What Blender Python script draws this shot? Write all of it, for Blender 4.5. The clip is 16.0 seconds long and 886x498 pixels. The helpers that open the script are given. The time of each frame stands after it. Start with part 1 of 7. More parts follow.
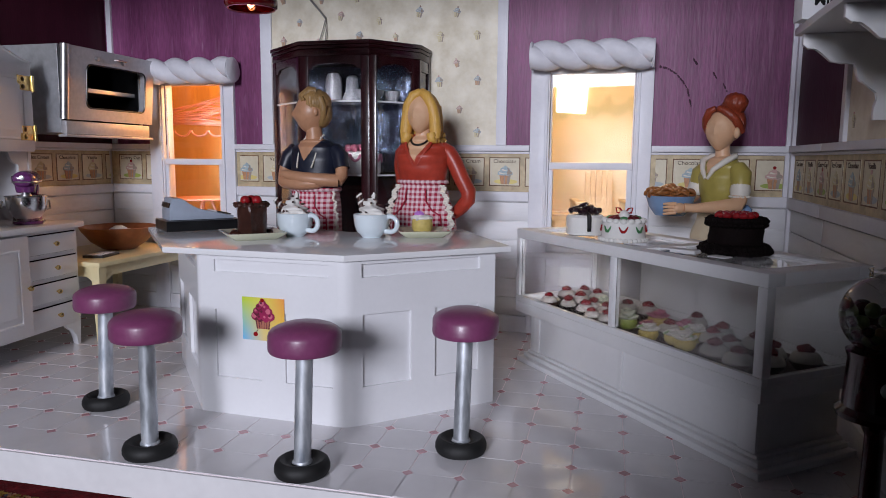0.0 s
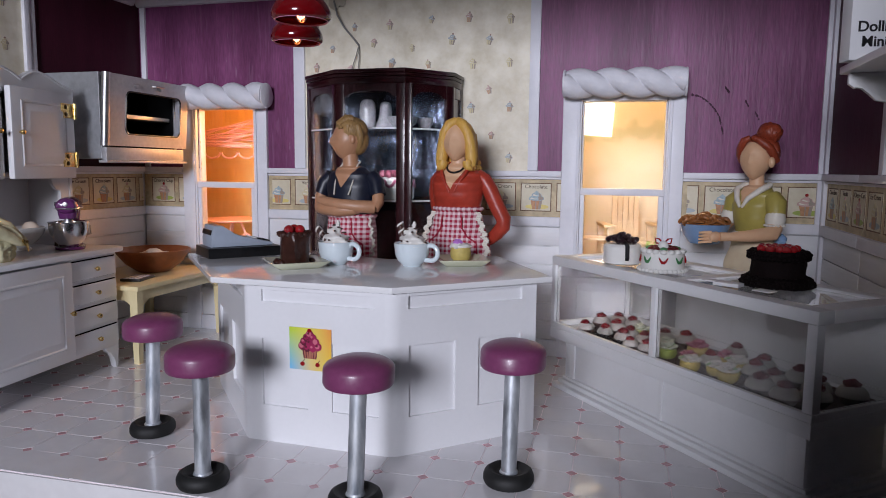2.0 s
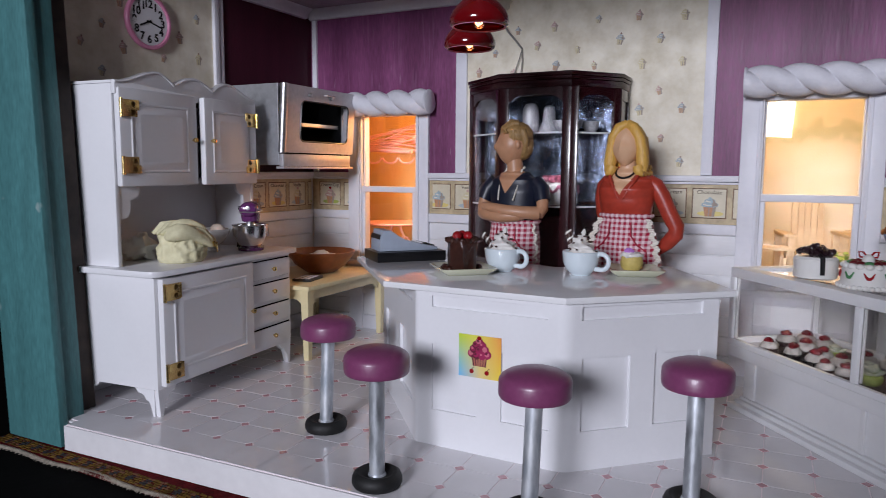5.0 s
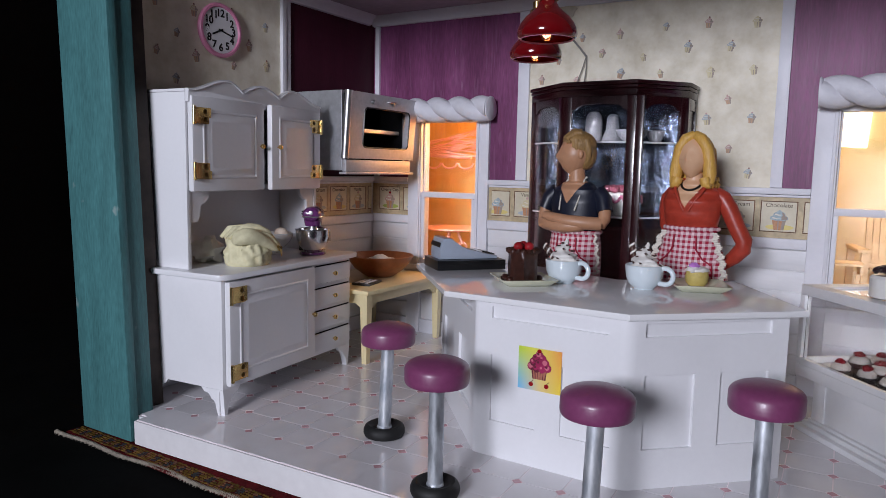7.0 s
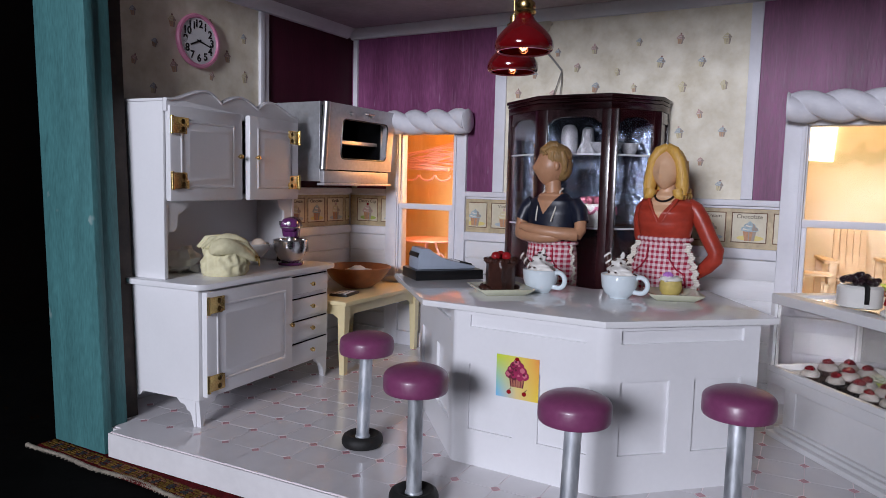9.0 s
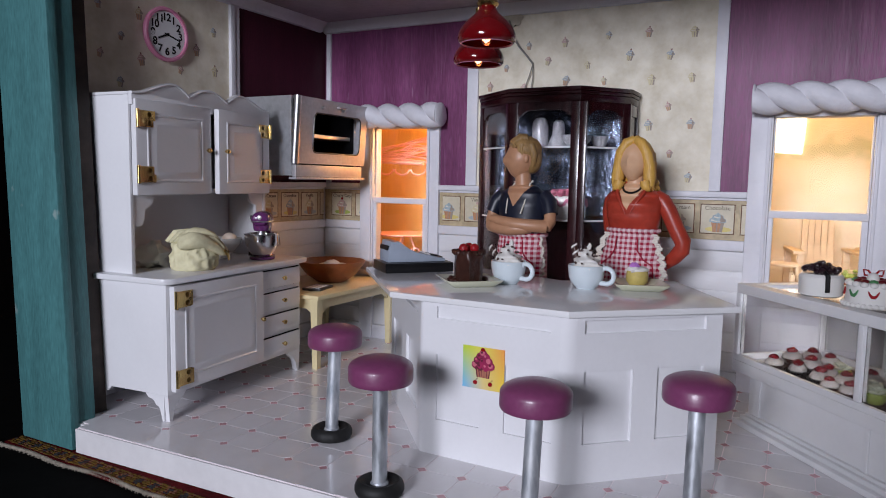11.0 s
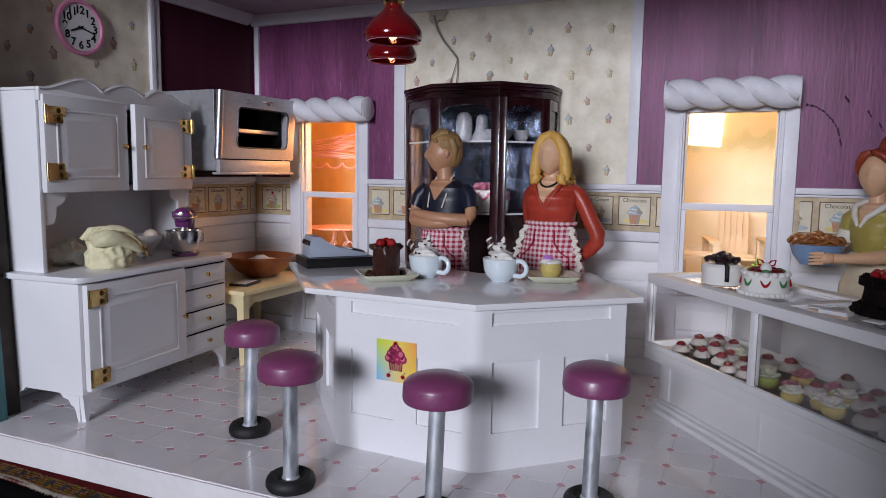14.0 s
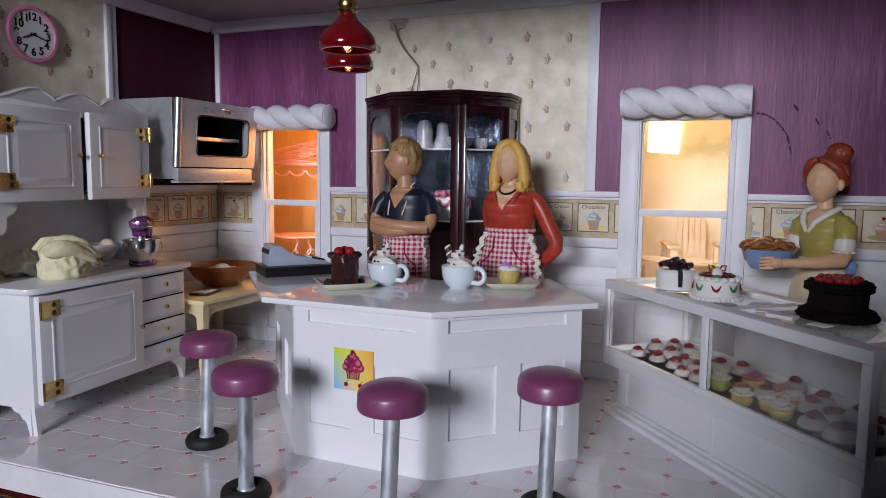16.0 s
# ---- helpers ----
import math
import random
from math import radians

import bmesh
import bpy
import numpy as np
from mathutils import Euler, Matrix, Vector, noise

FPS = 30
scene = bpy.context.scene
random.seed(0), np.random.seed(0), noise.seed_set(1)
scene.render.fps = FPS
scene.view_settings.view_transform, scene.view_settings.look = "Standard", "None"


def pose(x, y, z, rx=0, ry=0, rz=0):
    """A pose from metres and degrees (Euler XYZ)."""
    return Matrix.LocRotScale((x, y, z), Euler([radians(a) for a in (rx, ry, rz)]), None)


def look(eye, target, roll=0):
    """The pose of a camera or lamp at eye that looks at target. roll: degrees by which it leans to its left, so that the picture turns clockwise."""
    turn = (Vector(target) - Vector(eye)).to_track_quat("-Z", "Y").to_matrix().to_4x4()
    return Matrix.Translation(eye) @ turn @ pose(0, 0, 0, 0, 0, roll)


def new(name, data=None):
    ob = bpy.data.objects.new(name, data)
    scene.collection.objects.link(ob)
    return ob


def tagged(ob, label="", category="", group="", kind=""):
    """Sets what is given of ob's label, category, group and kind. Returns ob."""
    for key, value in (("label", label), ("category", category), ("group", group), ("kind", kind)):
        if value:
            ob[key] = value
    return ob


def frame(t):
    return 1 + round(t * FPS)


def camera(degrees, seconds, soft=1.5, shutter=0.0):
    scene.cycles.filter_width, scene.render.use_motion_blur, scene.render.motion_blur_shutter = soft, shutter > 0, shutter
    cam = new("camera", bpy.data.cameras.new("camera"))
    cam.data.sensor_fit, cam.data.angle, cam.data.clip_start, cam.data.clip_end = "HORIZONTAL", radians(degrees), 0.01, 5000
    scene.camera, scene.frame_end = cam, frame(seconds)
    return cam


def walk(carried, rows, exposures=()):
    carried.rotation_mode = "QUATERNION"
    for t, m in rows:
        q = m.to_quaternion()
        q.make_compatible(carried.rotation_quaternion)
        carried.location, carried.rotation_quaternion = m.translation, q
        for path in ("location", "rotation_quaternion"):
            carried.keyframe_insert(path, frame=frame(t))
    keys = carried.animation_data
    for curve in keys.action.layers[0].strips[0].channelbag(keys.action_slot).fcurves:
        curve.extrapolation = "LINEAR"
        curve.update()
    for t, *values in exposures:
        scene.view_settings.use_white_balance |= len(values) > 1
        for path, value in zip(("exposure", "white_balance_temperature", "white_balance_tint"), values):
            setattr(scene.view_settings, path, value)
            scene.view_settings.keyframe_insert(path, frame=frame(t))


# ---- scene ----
K = 1 / 12  # a one-twelfth scale model: lengths below are in model metres, and K makes them true
cam = camera(64.8, 16.0, soft=0.7, shutter=0.4)
PATH = [
    (0, (0.357, 0.203, 1.358), (-0.149, 2.12, 1.1), 0.5),
    (0.5, (0.266, 0.142, 1.388), (-0.229, 2.064, 1.14), 0.6),
    (1, (0.227, 0.141, 1.404), (-0.267, 2.064, 1.164), 0.6),
    (1.5, (0.194, 0.126, 1.437), (-0.314, 2.046, 1.199), 0.6),
    (2, (0.174, 0.114, 1.474), (-0.351, 2.03, 1.244), 0.6),
    (2.5, (0.138, 0.102, 1.464), (-0.415, 2.011, 1.243), 0.6),
    (3, (0.157, 0.131, 1.422), (-0.408, 2.037, 1.209), 0.5),
    (3.5, (0.123, 0.153, 1.419), (-0.465, 2.051, 1.196), 0.6),
    (4, (0.063, 0.157, 1.495), (-0.618, 2.024, 1.266), 0.4),
    (4.5, (-0.029, 0.096, 1.511), (-0.81, 1.923, 1.28), 0.5),
    (5, (-0.017, 0.119, 1.496), (-0.908, 1.894, 1.268), 0.4),
    (5.2, (-0.053, 0.09, 1.5), (-0.975, 1.849, 1.27), 0.5),
    (7.3, (-0.06, 0.095, 1.557), (-1.084, 1.797, 1.329), 1.2),
    (7.5, (-0.056, 0.103, 1.535), (-1.076, 1.808, 1.313), 1.3),
    (8, (-0.077, 0.089, 1.502), (-1.096, 1.796, 1.284), 1.3),
    (8.5, (-0.064, 0.056, 1.531), (-1.055, 1.782, 1.334), 1.5),
    (10.8, (0.019, 0.088, 1.521), (-0.915, 1.847, 1.336), 1.1),
    (11, (0.047, 0.095, 1.509), (-0.883, 1.854, 1.311), 1.1),
    (11.5, (0.086, 0.12, 1.49), (-0.824, 1.886, 1.263), 1.0),
    (12, (0.115, 0.143, 1.464), (-0.785, 1.914, 1.229), 1.0),
    (12.5, (0.128, 0.135, 1.485), (-0.763, 1.909, 1.239), 0.9),
    (13, (0.164, 0.13, 1.5), (-0.706, 1.912, 1.247), 0.9),
    (13.5, (0.25, 0.148, 1.531), (-0.599, 1.942, 1.287), 0.8),
    (14, (0.284, 0.152, 1.545), (-0.533, 1.964, 1.321), 0.8),
    (14.5, (0.296, 0.148, 1.554), (-0.502, 1.969, 1.335), 0.7),
    (15, (0.316, 0.138, 1.571), (-0.462, 1.967, 1.355), 0.7),
    (15.5, (0.345, 0.154, 1.568), (-0.417, 1.991, 1.358), 0.6),
    (16, (0.367, 0.172, 1.558), (-0.378, 2.016, 1.352), 0.6),
]
walk(cam, [(t, look(Vector(eye) * K, Vector(target) * K, roll)) for t, eye, target, roll in PATH])

# ---- world, lights ----
world = bpy.data.worlds.new("world")
scene.world = world
world.use_nodes = True
world.node_tree.nodes["Background"].inputs["Color"].default_value = (0.78, 0.84, 1.0, 1)
world.node_tree.nodes["Background"].inputs["Strength"].default_value = 0.007


def lamp(name, kind, at, energy, color, target=None, size=0.1, size_y=None):
    data = bpy.data.lights.new(name, kind)
    data.energy, data.color = energy, color
    if kind == "AREA":
        data.shape, data.size, data.size_y = "RECTANGLE", size * K, (size_y or size) * K
    else:
        data.shadow_soft_size = size * K
    ob = new(name, data)
    at = Vector(at) * K
    ob.matrix_world = look(at, Vector(target) * K) if target else Matrix.Translation(at)
    return ob


# daylight from a small window behind the camera
lamp("window_daylight", "AREA", (-0.90, -8.5, 3.80), 9.3, (0.848, 0.866, 1.0), (-1.3, 4.2, 0.8), 3.0, 2.3)
# warm lamps of the room behind the two windows
lamp("back_room_lamp", "POINT", (-0.12, 6.25, 2.42), 0.27, (1.0, 0.75, 0.43), size=0.12)
lamp("closet_lamp", "POINT", (-2.95, 6.30, 2.10), 0.31, (1.0, 0.51, 0.20), size=0.12)

# ---- materials ----
def surf(name, color, rough=0.5, metal=0.0, vary=0.12, grain=18.0, patch=2.5, bump=0.12, stretch=(1, 1, 1), coat=0.0, tint=None, spec=0.5, bump_scale=None, emit=None):
    """A procedural surface: base colour varied at two scales, uneven roughness and fine relief. Sizes are in model metres."""
    m = bpy.data.materials.new(name)
    m.use_nodes = True
    nt = m.node_tree
    b = nt.nodes["Principled BSDF"]
    tc, mp = nt.nodes.new("ShaderNodeTexCoord"), nt.nodes.new("ShaderNodeMapping")
    nt.links.new(tc.outputs["Object"], mp.inputs["Vector"])
    mp.inputs["Scale"].default_value = [s / K for s in stretch]
    info = nt.nodes.new("ShaderNodeObjectInfo")
    off = nt.nodes.new("ShaderNodeVectorMath")
    off.operation = "MULTIPLY_ADD"
    off.inputs[1].default_value = (7.3, 5.1, 3.7)
    nt.links.new(info.outputs["Random"], off.inputs[0])
    nt.links.new(mp.outputs["Vector"], off.inputs[2])

    def noise_tex(scale, detail=5.0):
        n = nt.nodes.new("ShaderNodeTexNoise")
        n.inputs["Scale"].default_value, n.inputs["Detail"].default_value = scale, detail
        nt.links.new(off.outputs["Vector"], n.inputs["Vector"])
        return n

    big, fine = noise_tex(patch), noise_tex(grain, 8.0)
    dark = [c * (1 - vary) for c in color] + [1]
    lite = [min(1, c * (1 + vary * 0.6)) for c in (tint or color)] + [1]
    r1 = nt.nodes.new("ShaderNodeValToRGB")
    r1.color_ramp.elements[0].position, r1.color_ramp.elements[1].position = 0.32, 0.68
    r1.color_ramp.elements[0].color, r1.color_ramp.elements[1].color = dark, lite
    nt.links.new(big.outputs["Fac"], r1.inputs["Fac"])
    mx = nt.nodes.new("ShaderNodeMix")
    mx.data_type, mx.blend_type = "RGBA", "OVERLAY"
    mx.inputs["Factor"].default_value = min(1.0, vary * 2.2)
    nt.links.new(r1.outputs["Color"], mx.inputs[6])
    nt.links.new(fine.outputs["Fac"], mx.inputs[7])
    nt.links.new(mx.outputs[2], b.inputs["Base Color"])
    rr = nt.nodes.new("ShaderNodeMapRange")
    rr.inputs["To Min"].default_value, rr.inputs["To Max"].default_value = max(0.02, rough * 0.8), min(1, rough * 1.25)
    nt.links.new(fine.outputs["Fac"], rr.inputs["Value"])
    nt.links.new(rr.outputs["Result"], b.inputs["Roughness"])
    if bump:
        bp = nt.nodes.new("ShaderNodeBump")
        bp.inputs["Strength"].default_value, bp.inputs["Distance"].default_value = bump, 0.01 * K
        src = noise_tex(bump_scale, 6.0) if bump_scale else fine
        nt.links.new(src.outputs["Fac"], bp.inputs["Height"])
        nt.links.new(bp.outputs["Normal"], b.inputs["Normal"])
    b.inputs["Metallic"].default_value = metal
    b.inputs["Specular IOR Level"].default_value = spec
    b.inputs["Coat Weight"].default_value, b.inputs["Coat Roughness"].default_value = coat, 0.12
    if emit:
        b.inputs["Emission Color"].default_value, b.inputs["Emission Strength"].default_value = (*emit[:3], 1), emit[3]
    return m


def glass_mat(name, color=(1, 1, 1), rough=0.02):
    m = bpy.data.materials.new(name)
    m.use_nodes = True
    b = m.node_tree.nodes["Principled BSDF"]
    b.inputs["Base Color"].default_value, b.inputs["Roughness"].default_value = (*color, 1), rough
    b.inputs["Transmission Weight"].default_value, b.inputs["IOR"].default_value = 1.0, 1.45
    return m


def gingham(name, red, pale, cell):
    """Woven check: the warp and the weft stripes add up to three tones."""
    m = surf(name, pale, 0.85, vary=0.06, grain=120, bump=0.35, spec=0.2)
    nt = m.node_tree
    b = nt.nodes["Principled BSDF"]
    tc, sp = nt.nodes.new("ShaderNodeTexCoord"), nt.nodes.new("ShaderNodeSeparateXYZ")
    nt.links.new(tc.outputs["Object"], sp.inputs["Vector"])
    bars = []
    for axis in ("X", "Z"):
        f = nt.nodes.new("ShaderNodeMath")
        f.operation = "MULTIPLY"
        f.inputs[1].default_value = 1 / (K * cell)
        nt.links.new(sp.outputs[axis], f.inputs[0])
        g = nt.nodes.new("ShaderNodeMath")
        g.operation = "FRACT"
        nt.links.new(f.outputs[0], g.inputs[0])
        h = nt.nodes.new("ShaderNodeMath")
        h.operation = "GREATER_THAN"
        h.inputs[1].default_value = 0.5
        nt.links.new(g.outputs[0], h.inputs[0])
        bars.append(h)
    add = nt.nodes.new("ShaderNodeMath")
    add.operation = "ADD"
    nt.links.new(bars[0].outputs[0], add.inputs[0])
    nt.links.new(bars[1].outputs[0], add.inputs[1])
    half = nt.nodes.new("ShaderNodeMath")
    half.operation = "MULTIPLY"
    half.inputs[1].default_value = 0.5
    nt.links.new(add.outputs[0], half.inputs[0])
    mx = nt.nodes.new("ShaderNodeMix")
    mx.data_type = "RGBA"
    mx.inputs[6].default_value, mx.inputs[7].default_value = (*pale, 1), (*red, 1)
    nt.links.new(half.outputs[0], mx.inputs["Factor"])
    nt.links.new(mx.outputs[2], b.inputs["Base Color"])
    return m


WHITE = surf("white_paint", (0.78, 0.78, 0.79), 0.38, vary=0.04, grain=30, bump=0.06, coat=0.1)
WHITE_GLOSS = surf("white_gloss_paint", (0.80, 0.80, 0.81), 0.11, vary=0.03, grain=22, bump=0.04, coat=0.3)
CABINET_WHITE = surf("cabinet_white", (0.77, 0.77, 0.79), 0.33, vary=0.03, grain=40, bump=0.04, coat=0.15)
WAINSCOT = surf("wainscot_white", (0.74, 0.74, 0.76), 0.45, vary=0.07, grain=26, bump=0.12, stretch=(0.3, 0.3, 2))
TRIM = surf("trim_white", (0.75, 0.75, 0.80), 0.52, vary=0.07, grain=25, bump=0.22, coat=0.03)
PURPLE = surf("purple_paint", (0.175, 0.038, 0.118), 0.46, vary=0.22, grain=30, patch=2.2, bump=0.24, stretch=(3, 3, 0.4), coat=0.0, tint=(0.225, 0.062, 0.160), bump_scale=16, spec=0.38)
# plum of the side walls: part of their shade is put into the colour
SHADED_PLUM = surf("shaded_plum_paint", (0.062, 0.011, 0.024), 0.5, vary=0.15, grain=30, patch=2.2, bump=0.1, stretch=(3, 3, 0.4), spec=0.2)

def scratched(m, color, stretch, scale, cut, strength=0.8):
    """Pale or dark scuffs of their own shape laid over a surface."""
    nt = m.node_tree
    b = nt.nodes["Principled BSDF"]
    tc, mp, nz = nt.nodes.new("ShaderNodeTexCoord"), nt.nodes.new("ShaderNodeMapping"), nt.nodes.new("ShaderNodeTexNoise")
    nt.links.new(tc.outputs["Object"], mp.inputs["Vector"])
    mp.inputs["Scale"].default_value = [v / K for v in stretch]
    nt.links.new(mp.outputs["Vector"], nz.inputs["Vector"])
    nz.inputs["Scale"].default_value, nz.inputs["Detail"].default_value, nz.inputs["Distortion"].default_value = scale, 3.0, 0.4
    rp = nt.nodes.new("ShaderNodeMapRange")
    rp.inputs["From Min"].default_value, rp.inputs["From Max"].default_value, rp.inputs["To Max"].default_value = cut, cut + 0.05, strength
    nt.links.new(nz.outputs["Fac"], rp.inputs["Value"])
    mx = nt.nodes.new("ShaderNodeMix")
    mx.data_type = "RGBA"
    mx.inputs[7].default_value = (*color, 1)
    nt.links.new(rp.outputs["Result"], mx.inputs["Factor"])
    nt.links.new(b.inputs["Base Color"].links[0].from_socket, mx.inputs[6])
    nt.links.new(mx.outputs[2], b.inputs["Base Color"])


scratched(PURPLE, (0.36, 0.17, 0.29), (9, 9, 0.6), 3.4, 0.60, 0.22)
scratched(PURPLE, (0.46, 0.30, 0.42), (6, 6, 0.7), 4.0, 0.70, 0.45)
scratched(PURPLE, (0.06, 0.016, 0.045), (5, 5, 0.7), 2.6, 0.70, 0.35)
VALANCE = surf("matte_valance_paint", (0.74, 0.74, 0.79), 0.62, vary=0.08, grain=22, patch=6, bump=0.4, bump_scale=30)
CREAM = surf("cream_wallpaper", (0.76, 0.69, 0.53), 0.55, vary=0.10, grain=30, patch=7, bump=0.08, tint=(0.83, 0.78, 0.65))
BAND = surf("border_paper", (0.52, 0.42, 0.26), 0.5, vary=0.2, grain=26, patch=9, bump=0.05)
CARD = surf("tile_card", (0.66, 0.60, 0.45), 0.45, vary=0.08, grain=30, patch=8, bump=0.03)
INK = surf("dark_brown_ink", (0.08, 0.05, 0.03), 0.6, vary=0.1, bump=0.0)
TILE = surf("floor_tile", (0.75, 0.73, 0.75), 0.07, vary=0.05, grain=14, patch=3, bump=0.02, coat=0.4)
GROUT = surf("floor_grout", (0.84, 0.74, 0.76), 0.3, vary=0.06, bump=0.04)
DOT = surf("pink_tile", (0.58, 0.32, 0.35), 0.12, vary=0.12, grain=20, bump=0.02, coat=0.4)
SLAB = surf("slab_edge_white", (0.72, 0.71, 0.72), 0.5, vary=0.06, grain=20, bump=0.1)
CEILING = surf("ceiling_paint", (0.44, 0.38, 0.42), 0.7, vary=0.12, bump=0.1)
TEAL = surf("teal_paint", (0.058, 0.180, 0.185), 0.5, vary=0.16, grain=24, patch=3, bump=0.12, stretch=(3, 3, 0.6), bump_scale=40)
BLACK = surf("black_cloth", (0.003, 0.003, 0.003), 0.9, vary=0.3, bump=0.1, spec=0.05)
# near-black: the darkness of an unlit room is put into the colour
DARK = surf("dark_room", (0.002, 0.0015, 0.0015), 0.9, vary=0.3, patch=0.4, bump=0.0, spec=0.05)
VINYL = surf("plum_vinyl", (0.20, 0.048, 0.125), 0.36, vary=0.07, grain=45, bump=0.08, coat=0.12)
STEEL = surf("galvanised_steel", (0.56, 0.59, 0.63), 0.48, 0.6, vary=0.45, grain=26, patch=9, bump=0.2, stretch=(1, 1, 0.3))
RUBBER = surf("black_rubber", (0.007, 0.007, 0.007), 0.62, vary=0.2, grain=30, bump=0.1)
BRASS = surf("brass", (0.70, 0.50, 0.20), 0.25, 1.0, vary=0.2, grain=25, bump=0.06)
SILVER = surf("brushed_silver", (0.60, 0.60, 0.61), 0.36, 1.0, vary=0.12, grain=35, bump=0.1, stretch=(0.4, 0.4, 3))
SILVER_SIDE = surf("silver_paint", (0.42, 0.43, 0.45), 0.42, 0.6, vary=0.15, grain=20, patch=2, bump=0.08)
SILVER_DOOR = surf("silver_door_paint", (0.52, 0.51, 0.53), 0.42, 0.45, vary=0.10, grain=35, patch=3, bump=0.06)
YELLOW_WOOD = surf("cream_yellow_paint", (0.72, 0.62, 0.36), 0.35, vary=0.06, grain=20, bump=0.05, coat=0.15)
MAHOGANY = surf("mahogany", (0.026, 0.005, 0.007), 0.22, vary=0.35, grain=14, patch=3, bump=0.05, stretch=(4, 4, 0.5), coat=0.4)
TERRACOTTA = surf("brown_bowl", (0.24, 0.075, 0.026), 0.35, vary=0.15, grain=20, bump=0.08)
ORANGE_WOOD = surf("honey_wood", (0.66, 0.41, 0.13), 0.5, vary=0.15, grain=10, patch=2, bump=0.05, stretch=(3, 3, 0.4))


def landscape():
    """A pale printed landscape: peach sky and meadow with a hazy line of trees."""
    m = surf("pale_landscape_print", (0.80, 0.69, 0.46), 0.6, vary=0.09, grain=9, patch=3, bump=0.03, tint=(0.82, 0.67, 0.49))
    nt = m.node_tree
    b = nt.nodes["Principled BSDF"]
    tc, sp, nz = nt.nodes.new("ShaderNodeTexCoord"), nt.nodes.new("ShaderNodeSeparateXYZ"), nt.nodes.new("ShaderNodeTexNoise")
    nt.links.new(tc.outputs["Object"], sp.inputs[0])
    nt.links.new(tc.outputs["Object"], nz.inputs["Vector"])
    nz.inputs["Scale"].default_value, nz.inputs["Detail"].default_value = 9.0 / K, 12.0
    height = nt.nodes.new("ShaderNodeMath")
    height.operation = "MULTIPLY_ADD"
    height.inputs[1].default_value = 0.35 * K
    nt.links.new(nz.outputs["Fac"], height.inputs[0])
    nt.links.new(sp.outputs["Z"], height.inputs[2])
    band = nt.nodes.new("ShaderNodeValToRGB")
    cr = band.color_ramp
    while len(cr.elements) < 5:
        cr.elements.new(0.5)
    for e, (pos, v) in zip(cr.elements, ((0.0, 0.0), (0.34, 0.05), (0.46, 0.55), (0.62, 0.45), (0.76, 0.0))):
        e.position, e.color = pos, (v, v, v, 1)
    rng = nt.nodes.new("ShaderNodeMapRange")
    rng.inputs["From Min"].default_value, rng.inputs["From Max"].default_value = 1.76 * K, 2.26 * K
    nt.links.new(height.outputs[0], rng.inputs["Value"])
    nt.links.new(rng.outputs["Result"], band.inputs["Fac"])
    mx = nt.nodes.new("ShaderNodeMix")
    mx.data_type = "RGBA"
    mx.inputs[7].default_value = (0.42, 0.42, 0.20, 1)
    nt.links.new(band.outputs["Color"], mx.inputs["Factor"])
    nt.links.new(b.inputs["Base Color"].links[0].from_socket, mx.inputs[6])
    nt.links.new(mx.outputs[2], b.inputs["Base Color"])
    return m


LANDSCAPE = landscape()
GLASS = glass_mat("clear_glass")
scratched(TEAL, (0.36, 0.42, 0.40), (1.2, 1.2, 0.8), 5.0, 0.70, 0.5)
scratched(TEAL, (0.012, 0.04, 0.045), (1.0, 1.0, 0.4), 4.0, 0.66, 0.5)

# ---- geometry helpers, in model metres ----
def box(bm, x0, x1, y0, y1, z0, z1, bevel=0.0, mi=0):
    vs = [bm.verts.new((x, y, z)) for z in (z0, z1) for y in (y0, y1) for x in (x0, x1)]
    fs = [bm.faces.new([vs[i] for i in q]) for q in ((0, 2, 3, 1), (4, 5, 7, 6), (0, 1, 5, 4), (2, 6, 7, 3), (0, 4, 6, 2), (1, 3, 7, 5))]
    for f in fs:
        f.material_index = mi
    if bevel:
        es = list({e for f in fs for e in f.edges})
        r = bmesh.ops.bevel(bm, geom=es, offset=bevel, segments=2, affect="EDGES", profile=0.6)
        for f in r["faces"]:
            f.material_index = mi
        vs = list({v for f in r["faces"] for v in f.verts} | {v for v in vs if v.is_valid})
    return vs


def sheet(bm, u0, u1, z0, z1, holes, y0, y1):
    """An upright board from y0 to y1 with rectangular openings (u0, u1, z0, z1) cut through it, in one piece."""
    us = sorted({u0, u1, *[h[0] for h in holes], *[h[1] for h in holes]})
    zs = sorted({z0, z1, *[h[2] for h in holes], *[h[3] for h in holes]})
    us, zs = [u for u in us if u0 <= u <= u1], [z for z in zs if z0 <= z <= z1]
    grid, fs = {}, []
    for a, b in zip(us, us[1:]):
        for c, d in zip(zs, zs[1:]):
            if any(h[0] <= a and b <= h[1] and h[2] <= c and d <= h[3] for h in holes):
                continue
            for p in ((a, c), (b, c), (b, d), (a, d)):
                if p not in grid:
                    grid[p] = bm.verts.new((p[0], y0, p[1]))
            fs.append(bm.faces.new([grid[p] for p in ((a, c), (b, c), (b, d), (a, d))]))
    r = bmesh.ops.extrude_face_region(bm, geom=fs)
    for v in r["geom"]:
        if isinstance(v, bmesh.types.BMVert):
            v.co.y = y1
    # the extrusion leaves the first faces as the front


